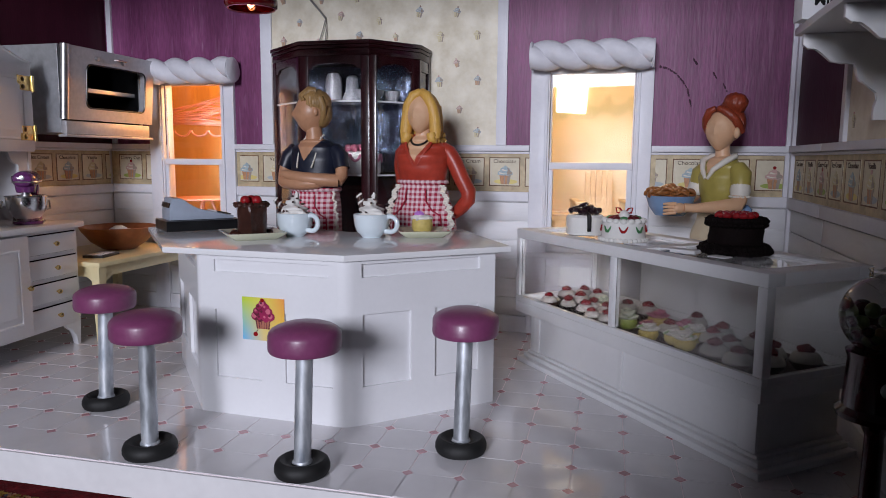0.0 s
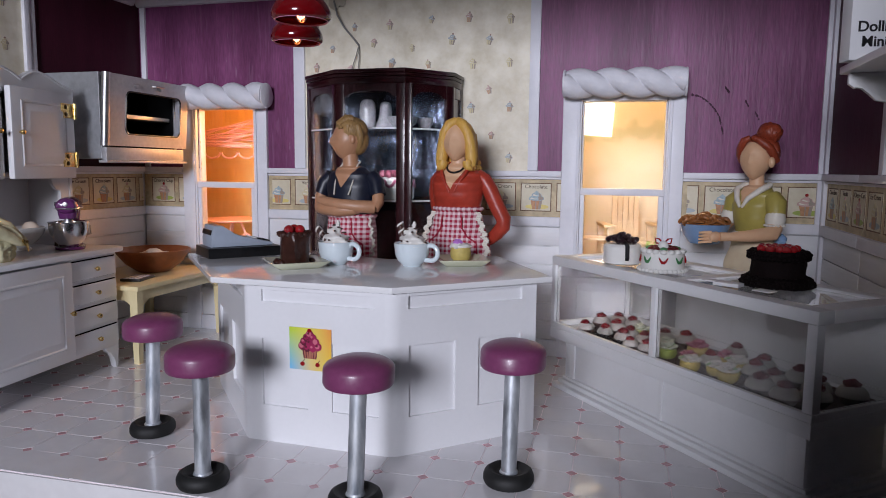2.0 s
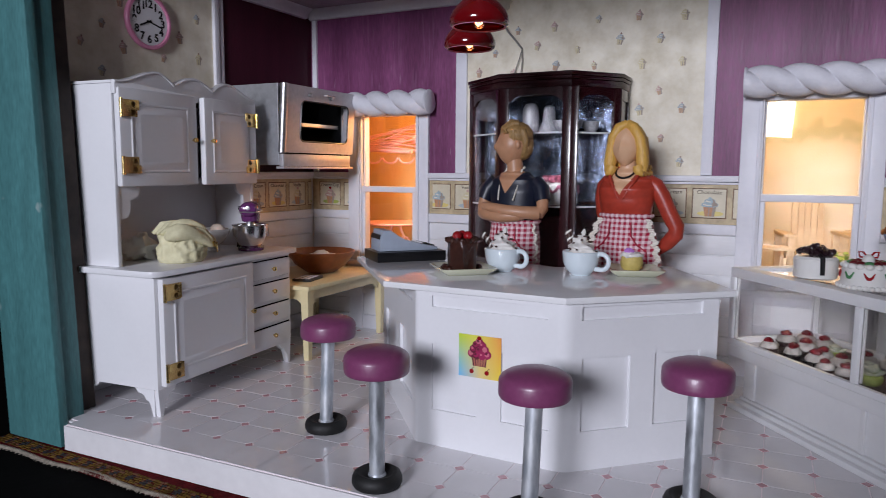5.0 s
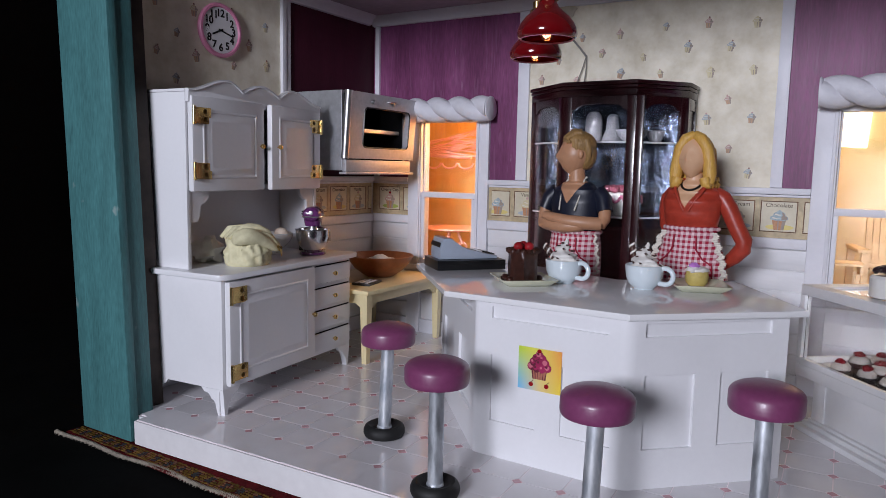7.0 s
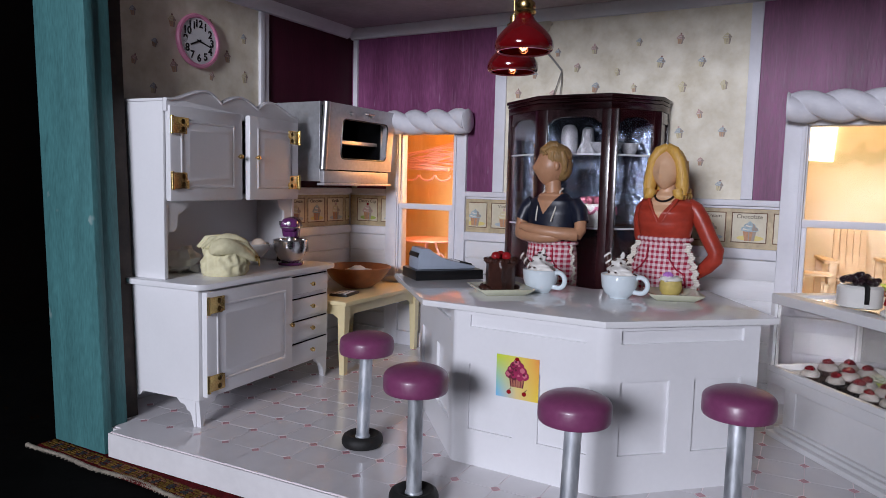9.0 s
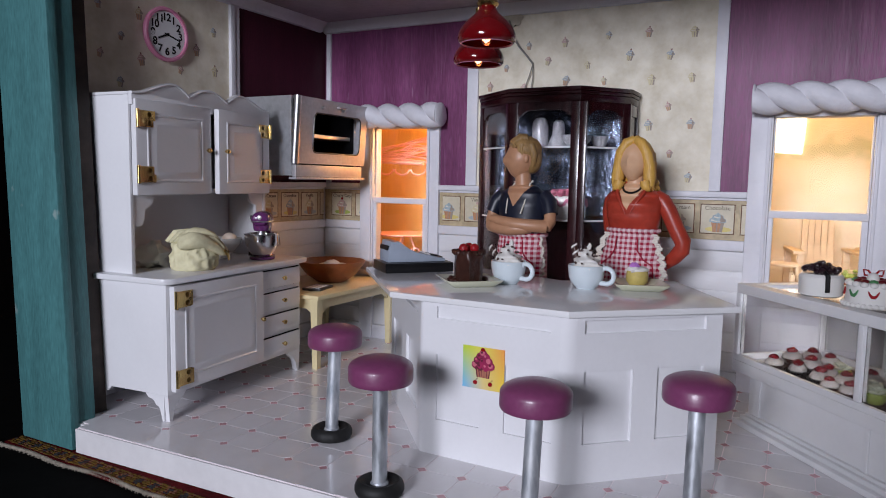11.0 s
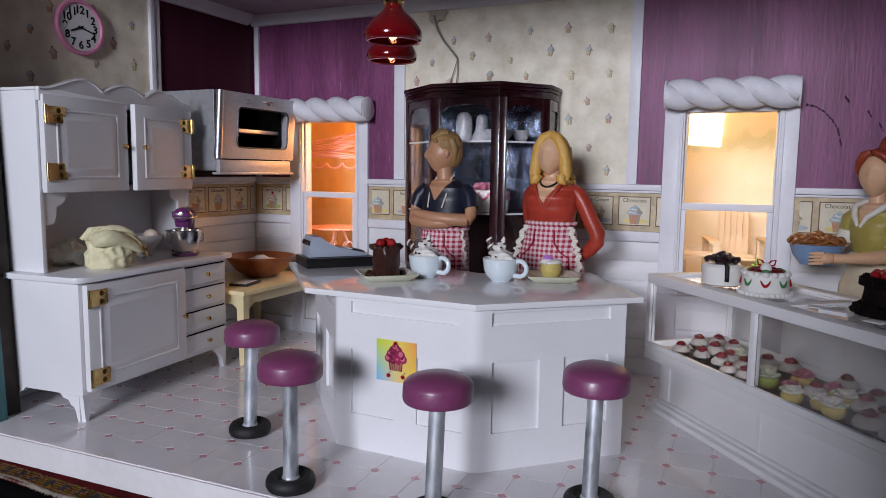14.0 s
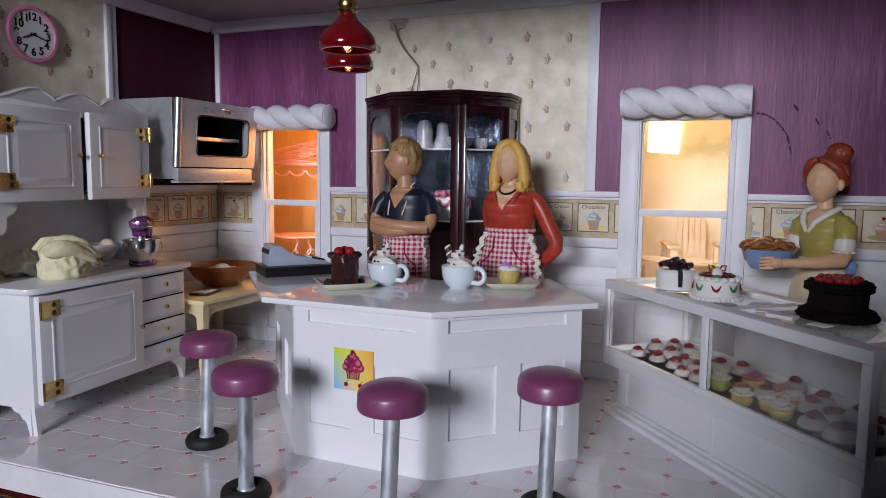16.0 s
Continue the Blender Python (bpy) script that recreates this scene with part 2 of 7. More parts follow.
def prism(bm, outline, z0, z1, bevel=0.0, mi=0):
    """A flat outline (x, y) with height from z0 to z1."""
    lo, hi = [bm.verts.new((x, y, z0)) for x, y in outline], [bm.verts.new((x, y, z1)) for x, y in outline]
    n = len(outline)
    fs = [bm.faces.new(lo[::-1]), bm.faces.new(hi)] + [bm.faces.new((lo[i], lo[(i + 1) % n], hi[(i + 1) % n], hi[i])) for i in range(n)]
    for f in fs:
        f.material_index = mi
    if bevel:
        r = bmesh.ops.bevel(bm, geom=list({e for f in fs[:2] for e in f.edges}), offset=bevel, segments=2, affect="EDGES", profile=0.6)
        for f in r["faces"]:
            f.material_index = mi
        return list({v for f in r["faces"] for v in f.verts} | {v for v in lo + hi if v.is_valid})
    return lo + hi


def upright(bm, outline, y0, y1, bevel=0.0, mi=0):
    """A flat outline (x, z) that stands up, with thickness from y0 to y1."""
    vs = prism(bm, outline, -y1, -y0, bevel, mi)
    for v in vs:
        v.co = Vector((v.co.x, -v.co.z, v.co.y))
    return vs


def loft(bm, rings, seg=20, cap=True, mi=0, wave=None):
    """Stacked ellipses (cx, cy, z, rx, ry)."""
    rows = []
    for k, (cx, cy, z, rx, ry) in enumerate(rings):
        row = []
        for i in range(seg):
            a = 2 * math.pi * i / seg
            w = wave(a, k) if wave else 1
            row.append(bm.verts.new((cx + rx * w * math.cos(a), cy + ry * w * math.sin(a), z)))
        rows.append(row)
    fs = [bm.faces.new((a[i], a[(i + 1) % seg], b[(i + 1) % seg], b[i])) for a, b in zip(rows, rows[1:]) for i in range(seg)]
    if cap:
        fs += [bm.faces.new(rows[0][::-1]), bm.faces.new(rows[-1])]
    for f in fs:
        f.material_index = mi
    return [v for row in rows for v in row]


def lathe(bm, profile, seg=24, cx=0.0, cy=0.0, cap=True, mi=0, wave=None):
    """A turned profile of (radius, z)."""
    return loft(bm, [(cx, cy, z, max(r, 1e-4), max(r, 1e-4)) for r, z in profile], seg, cap, mi, wave)


def ball(bm, c, r, seg=16, rings=10, mi=0, rough=0.0, freq=9.0):
    r = (r, r, r) if isinstance(r, (int, float)) else r
    vs = []
    prof = [(math.sin(math.pi * k / rings), -math.cos(math.pi * k / rings)) for k in range(rings + 1)]
    vs = loft(bm, [(0, 0, z, max(s, 1e-3), max(s, 1e-3)) for s, z in prof], seg, True, mi)
    for v in vs:
        p = Vector((v.co.x * r[0], v.co.y * r[1], v.co.z * r[2]))
        if rough:
            p *= 1 + rough * noise.noise((p + Vector(c)) * freq / max(r))
        v.co = p + Vector(c)
    return vs


def tube(bm, pts, radius, seg=10, mi=0, cap=True):
    """A round bar along points; radius may be one for each point."""
    pts = [Vector(p) for p in pts]
    rad = radius if isinstance(radius, (list, tuple)) else [radius] * len(pts)
    rows, side = [], None
    for k, p in enumerate(pts):
        way = (pts[min(k + 1, len(pts) - 1)] - pts[max(k - 1, 0)]).normalized()
        if side is None:
            side = way.cross(Vector((0, 0, 1)) if abs(way.z) < 0.9 else Vector((1, 0, 0))).normalized()
        side = (side - way * side.dot(way)).normalized()
        other = way.cross(side)
        rows.append([bm.verts.new(p + rad[k] * (math.cos(2 * math.pi * i / seg) * side + math.sin(2 * math.pi * i / seg) * other)) for i in range(seg)])
    fs = [bm.faces.new((a[i], a[(i + 1) % seg], b[(i + 1) % seg], b[i])) for a, b in zip(rows, rows[1:]) for i in range(seg)]
    if cap:
        fs += [bm.faces.new(rows[0][::-1]), bm.faces.new(rows[-1])]
    for f in fs:
        f.material_index = mi
    return [v for row in rows for v in row]


def ring_tube(bm, c, R, r, seg=32, sides=10, mi=0, flat=1.0):
    """A round ring lying flat."""
    rows = [[bm.verts.new((c[0] + (R + r * math.cos(b)) * math.cos(a), c[1] + (R + r * math.cos(b)) * math.sin(a), c[2] + flat * r * math.sin(b)))
             for b in (2 * math.pi * j / sides for j in range(sides))] for a in (2 * math.pi * i / seg for i in range(seg))]
    for i in range(seg):
        for j in range(sides):
            f = bm.faces.new((rows[i][j], rows[(i + 1) % seg][j], rows[(i + 1) % seg][(j + 1) % sides], rows[i][(j + 1) % sides]))
            f.material_index = mi
    return [v for row in rows for v in row]


def move(bm, verts, m):
    for v in verts:
        v.co = m @ v.co
    return verts


def arc(cx, cy, r, a0, a1, n):
    return [(cx + r * math.cos(radians(a0 + (a1 - a0) * i / n)), cy + r * math.sin(radians(a0 + (a1 - a0) * i / n))) for i in range(n + 1)]


def thing(name, x=0, y=0, z=0, rz=0, label="", category="", group="", kind=""):
    ob = new(name)
    ob.empty_display_size = 0.01
    ob.matrix_world = pose(x * K, y * K, z * K, 0, 0, rz)
    return tagged(ob, label, category, group, kind)


def meshed(name, bm, mats, smooth=40):
    bmesh.ops.recalc_face_normals(bm, faces=bm.faces[:])
    for v in bm.verts:
        v.co *= K
    me = bpy.data.meshes.new(name)
    bm.to_mesh(me)
    bm.free()
    for m in mats if isinstance(mats, (list, tuple)) else [mats]:
        me.materials.append(m)
    if smooth:
        me.shade_smooth()
        me.set_sharp_from_angle(angle=radians(smooth))
    return me


def part(name, bm, mats, parent=None, label="", at=None, smooth=40, kind=""):
    """Links a bmesh as one mesh object under a thing or a part. at: its pose within the parent, in model metres."""
    ob = new(name, meshed(name, bm, mats, smooth))
    if parent:
        ob.parent = parent
    if at is not None:
        ob.matrix_basis = at
    return tagged(ob, label, kind=kind)


def at(x, y, z, rx=0, ry=0, rz=0):
    return pose(x * K, y * K, z * K, rx, ry, rz)


def letters(name, text, size, mat, parent, m, label="", bold=0.0):
    """Raised flat lettering in the built-in font."""
    cu = bpy.data.curves.new(name, "FONT")
    cu.body, cu.size, cu.align_x, cu.extrude = text, size * K, "CENTER", 0.0015 * K
    cu.offset = bold * K
    tmp = bpy.data.objects.new(name, cu)
    me = bpy.data.meshes.new_from_object(tmp)
    bpy.data.objects.remove(tmp)
    me.materials.append(mat)
    ob = new(name, me)
    ob.parent = parent
    ob.matrix_basis = m
    return tagged(ob, label)


B = bmesh.new

# ---- the room ----
XL, XR, YB, ZC = -4.16, 1.455, 5.58, 2.95
WINDOWS = [(-0.236, 0.380, 0.66, 1.985), (-3.59, -3.02, 0.66, 1.965)]  # openings in the back wall


def front_edge(x):
    return 2.635 + 0.027 * (x + 3.71)


floor = thing("floor", label="glossy white floor with small pink corner tiles", category="floor", kind="structure")
bm = B()
prism(bm, [(-3.742, front_edge(-3.742)), (XR + 0.12, front_edge(XR)), (XR + 0.12, YB + 0.12), (XL - 0.12, YB + 0.12), (XL - 0.12, 2.7), (-3.742, 2.7)], -0.15, -0.006)
part("slab", bm, SLAB, floor, "white painted base board")
bm = B()
prism(bm, [(-3.735, front_edge(-3.735) + 0.012), (XR, front_edge(XR) + 0.012), (XR, YB), (XL, YB), (XL, 2.72), (-3.735, 2.72)], -0.006, -0.0025)
part("grout", bm, GROUT, floor)


wall_back = thing("wall_back", label="back wall of purple, papered and white panels", category="wall", kind="structure")
bm = B()
sheet(bm, XL - 0.12, XR + 0.12, -0.006, ZC + 0.1, WINDOWS, YB + 0.012, YB + 0.1)
part("wall_core", bm, WHITE, wall_back, smooth=0)

wall_left = thing("wall_left", label="side wall with cupcake paper and a dark purple panel", category="wall", kind="structure")
bm = B()
box(bm, XL - 0.12, XL - 0.012, 2.7, YB + 0.012, -0.006, ZC + 0.1)
part("wall_core", bm, WHITE, wall_left)
wall_right = thing("wall_right", label="side wall with a purple panel and cupcake paper", category="wall", kind="structure")
bm = B()
box(bm, XR + 0.012, XR + 0.12, 2.72, YB + 0.012, -0.006, ZC + 0.1)
part("wall_core", bm, WHITE, wall_right)

ceiling = thing("ceiling", label="plain pale mauve ceiling", category="ceiling", kind="structure")
bm = B()
box(bm, XL - 0.12, XR + 0.12, 2.62, YB + 0.1, ZC, ZC + 0.09)
part("ceiling_board", bm, CEILING, ceiling)
# out-of-view board, added to lower the shadow edge on the back wall
bm = B()
box(bm, XL - 0.12, XR + 0.12, 2.62, 2.68, ZC - 0.075, ZC - 0.001, 0.006)
part("front_header", bm, TRIM, ceiling, "unseen header board added to shade the top of the walls")


# panels, papers, rails and boards; each wall is built flat in (u, z) and laid on by a matrix whose -y side faces the room
def panel(wall, m, name, u0, u1, z0, z1, mat, thick=0.012, proud=0.0, bevel=0.0, label=""):
    bm = B()
    box(bm, u0, u1, -proud, thick - 0.0005, z0, z1, bevel)
    return part(name, bm, mat, wall, label, m)


MB = at(0, YB, 0)
ML = at(XL, 0, 0, 0, 0, 90)   # u runs along +y
MR = at(XR, 0, 0, 0, 0, -90)  # u runs along -y
WF = [(-0.380, 0.506), (-3.73, -2.893)]  # window frames

for u0, u1, mat, nm, lb in ((XL, -2.637, PURPLE, "panel", "streaky purple painted panel"), (-2.536, -0.645, CREAM, "wallpaper", "aged cream wallpaper with printed cupcakes"),
                            (-0.565, XR, PURPLE, "panel", "streaky purple painted panel")):
    bm = B()
    sheet(bm, u0, u1, 1.45, ZC, [w for w in WINDOWS if u0 < w[0] and w[1] < u1], 0, 0.0115)
    part(nm, bm, mat, wall_back, lb, MB, smooth=0)
panel(wall_left, ML, "wallpaper", 2.72, 4.325, 1.45, ZC, CREAM, label="aged cream wallpaper with printed cupcakes")
panel(wall_left, ML, "panel", 4.43, YB, 1.45, ZC, SHADED_PLUM, label="plum painted panel with shade put into its colour")
panel(wall_right, MR, "panel", -YB, -4.40, 1.45, ZC, SHADED_PLUM, label="plum painted panel with shade put into its colour")
panel(wall_right, MR, "wallpaper", -4.33, -2.74, 1.45, ZC, CREAM, label="aged cream wallpaper with printed cupcakes")

# upright trims
for u0, u1 in ((-2.637, -2.536), (-0.645, -0.565)):
    panel(wall_back, MB, "trim", u0, u1, 1.462, ZC - 0.09, TRIM, 0.012, 0.022, 0.006)
panel(wall_back, MB, "trim", XL + 0.026, XL + 0.075, 1.462, ZC - 0.09, TRIM, 0.012, 0.024, 0.006)
panel(wall_left, ML, "trim", 4.325, 4.372, 1.462, ZC - 0.09, TRIM, 0.012, 0.028, 0.006)
panel(wall_left, ML, "trim", 4.376, 4.43, 1.462, ZC - 0.09, TRIM, 0.012, 0.018, 0.006)
panel(wall_right, MR, "trim", -YB + 0.026, -YB + 0.08, 0.0, ZC - 0.09, TRIM, 0.012, 0.024, 0.006)
panel(wall_right, MR, "trim", -4.40, -4.33, 1.462, ZC - 0.09, TRIM, 0.012, 0.022, 0.006)
panel(wall_back, MB, "trim", XR - 0.05, XR - 0.002, 1.1, ZC - 0.09, TRIM, 0.012, 0.022, 0.005)

# crown moulding, chair rail, lower rail, border paper, wainscot boards, baseboard on each wall
back_spans = [(XL, -3.73), (-2.893, -0.380), (0.506, XR)]


def dress(wall, m, spans, u_all):
    bm = B()
    upright_profile = [(0.0, ZC - 0.09), (0.03, ZC - 0.085), (0.05, ZC - 0.04), (0.085, ZC - 0.015), (0.09, ZC - 0.002), (0.0, ZC - 0.002)]
    vs = prism(bm, upright_profile, u_all[0], u_all[1])
    for v in vs:
        v.co = Vector((v.co.z, -v.co.x, v.co.y))
    part("crown_moulding", bm, TRIM, wall, "", m)
    for u0, u1 in spans:
        for nm, z0, z1, pr in (("chair_rail", 1.415, 1.46, 0.045), ("rail_fillet", 1.395, 1.413, 0.02), ("lower_rail", 1.03, 1.105, 0.03), ("baseboard", 0.0, 0.13, 0.028)):
            panel(wall, m, nm, u0 + 0.001, u1 - 0.001, z0, z1, TRIM, 0.012, pr, 0.007)
        panel(wall, m, "border_paper", u0, u1, 1.105, 1.395, BAND, label="tan border paper with framed cupcake cards")
        z = 0.132
        while z < 1.03:
            bm = B()
            box(bm, u0 + 0.001, u1 - 0.001, -0.004, 0.0115, z, min(z + 0.142, 1.028), 0.004)
            part("board", bm, WAINSCOT, wall, "", m)
            z += 0.1495


dress(wall_back, MB, back_spans, (XL, XR))
dress(wall_left, ML, [(2.72, YB - 0.03)], (2.72, YB - 0.09))
dress(wall_right, MR, [(-YB + 0.085, -4.66), (-4.655, -2.74)], (-YB + 0.09, -2.74))


# old cracks in the purple paint beside the window
crumbs = random.Random(5)
CRACK = surf("dark_crack", (0.05, 0.014, 0.034), 0.8, vary=0.3, bump=0)
for pts in (((0.538, 2.024), (0.592, 2.011), (0.655, 1.971), (0.704, 1.913), (0.735, 1.866), (0.752, 1.80), (0.766, 1.742)), ((0.765, 2.072), (0.792, 2.037)), ((0.905, 1.974), (0.928, 1.932)), ((0.975, 1.893), (1.001, 1.84))):
    bm = B()
    for (xa, za), (xb, zb) in zip(pts, pts[1:]):
        for i in range(8):
            if crumbs.random() < 0.85:
                t = (i + crumbs.random()) / 8
                ball(bm, (xa + (xb - xa) * t, 0.0, za + (zb - za) * t), (crumbs.uniform(0.003, 0.008), 0.0015, crumbs.uniform(0.005, 0.012)), 7, 5)
    part("crack", bm, CRACK, wall_back, "dark crack in the paint", MB)


def twisted_valance(x0, x1, zc, n):
    ob = thing(f"window_valance", (x0 + x1) / 2, YB - 0.14, zc, label="white twisted rope valance over the window", category="valance", group="window valances")
    half, turns = (x1 - x0) / 2, n / 2
    for k in range(2):
        bm = B()
        pts = []
        for i in range(81):
            t = i / 80
            a = 2 * math.pi * turns * t + k * math.pi
            pts.append((-half + 2 * half * t, 0.040 * math.cos(a), 0.034 * math.sin(a)))
        tube(bm, pts, 0.077, 18)
        for v in bm.verts:
            v.co.x = max(-half + 0.012, min(half - 0.012, v.co.x))
        part("strand", bm, VALANCE, ob)
    for s in (-1, 1):
        bm = B()
        lathe(bm, [(0.0, -0.012), (0.094, -0.012), (0.102, -0.004), (0.102, 0.003), (0.098, 0.006), (0.0, 0.006)], 40)
        move(bm, bm.verts[:], Matrix.Translation((s * (half - 0.012), 0, 0)) @ Matrix.Rotation(radians(90 * s), 4, "Y"))
        part("end_disc", bm, VALANCE, ob)
    return ob


def window(number, fx, op, valance):
    x0, x1, z0, z1 = op
    ob = thing(f"window_{number}", (x0 + x1) / 2, YB, 0, label="white sash window lit orange from behind", category="window", kind="structure")
    m = at(-(x0 + x1) / 2, 0, 0)

    def bar(name, a, b, c, d, y0, y1, mat=TRIM, bev=0.006):
        bm = B()
        box(bm, a, b, y0, y1, c, d, bev)
        return part(name, bm, mat, ob, "", m)

    bar("jamb", fx[0], x0, 0.0, z1 + 0.1, -0.035, 0.0115)
    bar("jamb", x1, fx[1], 0.0, z1 + 0.1, -0.035, 0.0115)
    bar("jamb_bead", x0 - 0.035, x0 - 0.012, 0.66, z1, -0.05, -0.0355)
    bar("jamb_bead", x1 + 0.012, x1 + 0.035, 0.66, z1, -0.05, -0.0355)
    bar("head", x0 + 0.001, x1 - 0.001, z1, z1 + 0.1, -0.034, 0.0115)
    bar("reveal", x0 - 0.0, x0 + 0.012, z0, z1, 0.012, 0.1)
    bar("reveal", x1 - 0.012, x1, z0, z1, 0.012, 0.1)
    mid = 1.282
    bar("meeting_rail", x0 + 0.001, x1 - 0.001, mid, mid + 0.052, -0.024, 0.02)
    bar("sash_stile", x0 + 0.001, x0 + 0.034, z0 + 0.05, mid - 0.001, -0.02, 0.02)
    bar("sash_stile", x1 - 0.040, x1 - 0.001, z0 + 0.05, mid - 0.001, -0.02, 0.02)
    bar("bottom_rail", x0 + 0.001, x1 - 0.001, z0 - 0.01, z0 + 0.049, -0.022, 0.02)
    bar("window_sill", fx[0] - 0.02, fx[1] + 0.02, z0 - 0.05, z0 - 0.011, -0.075, 0.0115)
    bar("apron_panel", x0 + 0.001, x1 - 0.001, 0.13, z0 - 0.051, -0.002, 0.0115, WHITE)
    bar("apron_rail", x0 + 0.001, x1 - 0.001, z0 - 0.12, z0 - 0.052, -0.022, -0.003)
    bar("apron_rail", x0 + 0.001, x1 - 0.001, 0.33, 0.385, -0.022, -0.003)
    bar("apron_rail", x0 + 0.001, x1 - 0.001, 0.0, 0.129, -0.028, 0.0115)
    for c, d in ((mid + 0.053, z1), (z0 + 0.05, mid)):
        bm = B()
        box(bm, x0 + 0.0125, x1 - 0.0125, 0.024, 0.03, c, d)
        # the upper pane is tilted to keep the daylight's reflection out of view
        lean = at(0, 0.027, c, 1.3 if c > mid else 0.0) @ at(0, -0.027, -c)
        pane = part("pane", bm, GLASS, ob, "clear glass pane", m @ lean)
        pane.visible_shadow = False
    twisted_valance(*valance)


window(1, WF[0], WINDOWS[0], (-0.378, 0.505, 2.103, 4))
window(2, WF[1], WINDOWS[1], (-3.70, -2.815, 2.063, 4))

# the lit space behind the windows
back_room = thing("back_room", label="warm lit honey-coloured space behind the windows", category="wall", kind="structure")
for nm, b in (("back_panel", (-4.8, 1.9, 7.3, 7.36, -0.1, 2.9)), ("side_panel", (-4.86, -4.8, 5.7, 7.36, -0.1, 2.9)), ("side_panel", (1.9, 1.96, 5.7, 7.36, -0.1, 2.9)),
              ("closet_panel", (-2.75, -2.69, 5.7, 7.3, -0.1, 2.9)), ("closet_back", (-4.8, -2.75, 6.75, 6.81, -0.1, 2.9)), ("top_panel", (-4.86, 1.96, 5.7, 7.36, 2.9, 2.96)), ("deck", (-4.86, 1.96, 5.7, 7.36, -0.16, -0.1))):
    bm = B()
    box(bm, *b)
    part(nm, bm, LANDSCAPE if nm == "back_panel" else ORANGE_WOOD, back_room)

# glowing sheet added to draw the white glare behind the window
glow_panel = thing("glow_patch", -0.212, 7.296, 1.985, -3, "glowing sheet added for a bright patch on the back print", "lamp")
bm = B()
prism(bm, [(-0.155, -0.165), (0.135, -0.185), (0.155, 0.13), (0.05, 0.18), (-0.15, 0.165)], 0.0, 0.012, 0.004)
move(bm, bm.verts[:], Matrix.Rotation(radians(90), 4, "X"))
part("diffuser", bm, surf("glowing_patch_white", (0.9, 0.88, 0.8), 0.5, vary=0.0, bump=0.0, emit=(1.0, 0.93, 0.78, 2.6)), glow_panel)

# the house's corner post, the table with its rug, and added near-black walls around
post = thing("corner_post", -4.024, 2.715, -0.15, label="teal painted corner post with scuffed edges", category="post", kind="structure")
bm = B()
box(bm, -0.246, 0.246, -0.08, -0.02, 0.0, 3.6, 0.012)
move(bm, bm.verts[:], Matrix(((1, 0, -0.040, 0), (0, 1, 0, 0), (0, 0, 1, 0), (0, 0, 0, 1))))
part("post_board", bm, TEAL, post)
bm = B()
box(bm, -0.22, 0.225, -0.018, 0.10, 0.0, 3.4, 0.01)
move(bm, bm.verts[:], Matrix(((1, 0, -0.040, 0), (0, 1, 0, 0), (0, 0, 1, 0), (0, 0, 0, 1))))
part("side_board", bm, TEAL, post, "teal painted side of the post")
bm = B()
box(bm, -0.20, 0.17, 0.102, 0.22, 0.0, 3.3, 0.008)
move(bm, bm.verts[:], Matrix(((1, 0, -0.040, 0), (0, 1, 0, 0), (0, 0, 1, 0), (0, 0, 0, 1))))
part("inner_board", bm, surf("dark_brown_edge", (0.05, 0.035, 0.028), 0.7, vary=0.4, grain=12, bump=0.3), post, "dark brown inner edge board")
table = thing("support_table", label="black cloth covered table", category="table", kind="structure")
bm = B()
box(bm, -8, 4.2, -1.3, 9, -0.45, -0.172)
part("tabletop", bm, BLACK, table)
room = thing("surrounding_room", label="near-black walls added to stand in for an unlit room", category="wall", kind="structure")
for b in ((-8.2, -8.001, -1.3, 9, -0.45, 5), (-8.2, 4.4, 9.001, 9.2, -0.45, 5), (4.201, 4.4, -1.3, 9, -0.45, 5)):
    bm = B()
    box(bm, *b)
    part("dark_wall", bm, DARK, room)
# an unseen board added beside the camera to shade the near right corner
screen = thing("shade_blocker", label="unseen dark board added to shade the right corner", category="wall", kind="structure")
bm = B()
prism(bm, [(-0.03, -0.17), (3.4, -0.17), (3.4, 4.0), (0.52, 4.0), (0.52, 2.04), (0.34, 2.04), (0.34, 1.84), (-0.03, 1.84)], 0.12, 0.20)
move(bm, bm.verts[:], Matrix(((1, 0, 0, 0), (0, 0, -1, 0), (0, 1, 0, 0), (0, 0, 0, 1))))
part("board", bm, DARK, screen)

# ---- counter ----
COUNTER_TOP = [(-0.965, 3.325), (-0.25, 3.965), (-0.715, 4.76), (-1.34, 4.33), (-2.15, 4.65), (-2.725, 4.175), (-2.0, 3.345)]


def facet(p, q):
    """A matrix with x from p to q along the face, -y outwards, at the floor."""
    d = Vector((q[0] - p[0], q[1] - p[1], 0))
    return at(p[0], p[1], 0, 0, 0, math.degrees(math.atan2(d.y, d.x))), d.length


counter = thing("bakery_counter", label="white painted angled bakery counter with recessed panels", category="counter")
bm = B()
CB = [(-0.968, 3.350), (-0.333, 3.945), (-0.74, 4.66), (-1.34, 4.24), (-2.12, 4.56), (-2.52, 4.20), (-1.812, 3.372)]
INSET = 0.018
cx, cy = -1.3, 3.95
prism(bm, [(x + (cx - x) * 0.025, y + (cy - y) * 0.025) for x, y in CB], 0.0, 0.848)
part("body", bm, CABINET_WHITE, counter)
bm = B()
prism(bm, COUNTER_TOP, 0.851, 0.885, 0.008)
part("worktop", bm, WHITE_GLOSS, counter, "glossy white worktop")


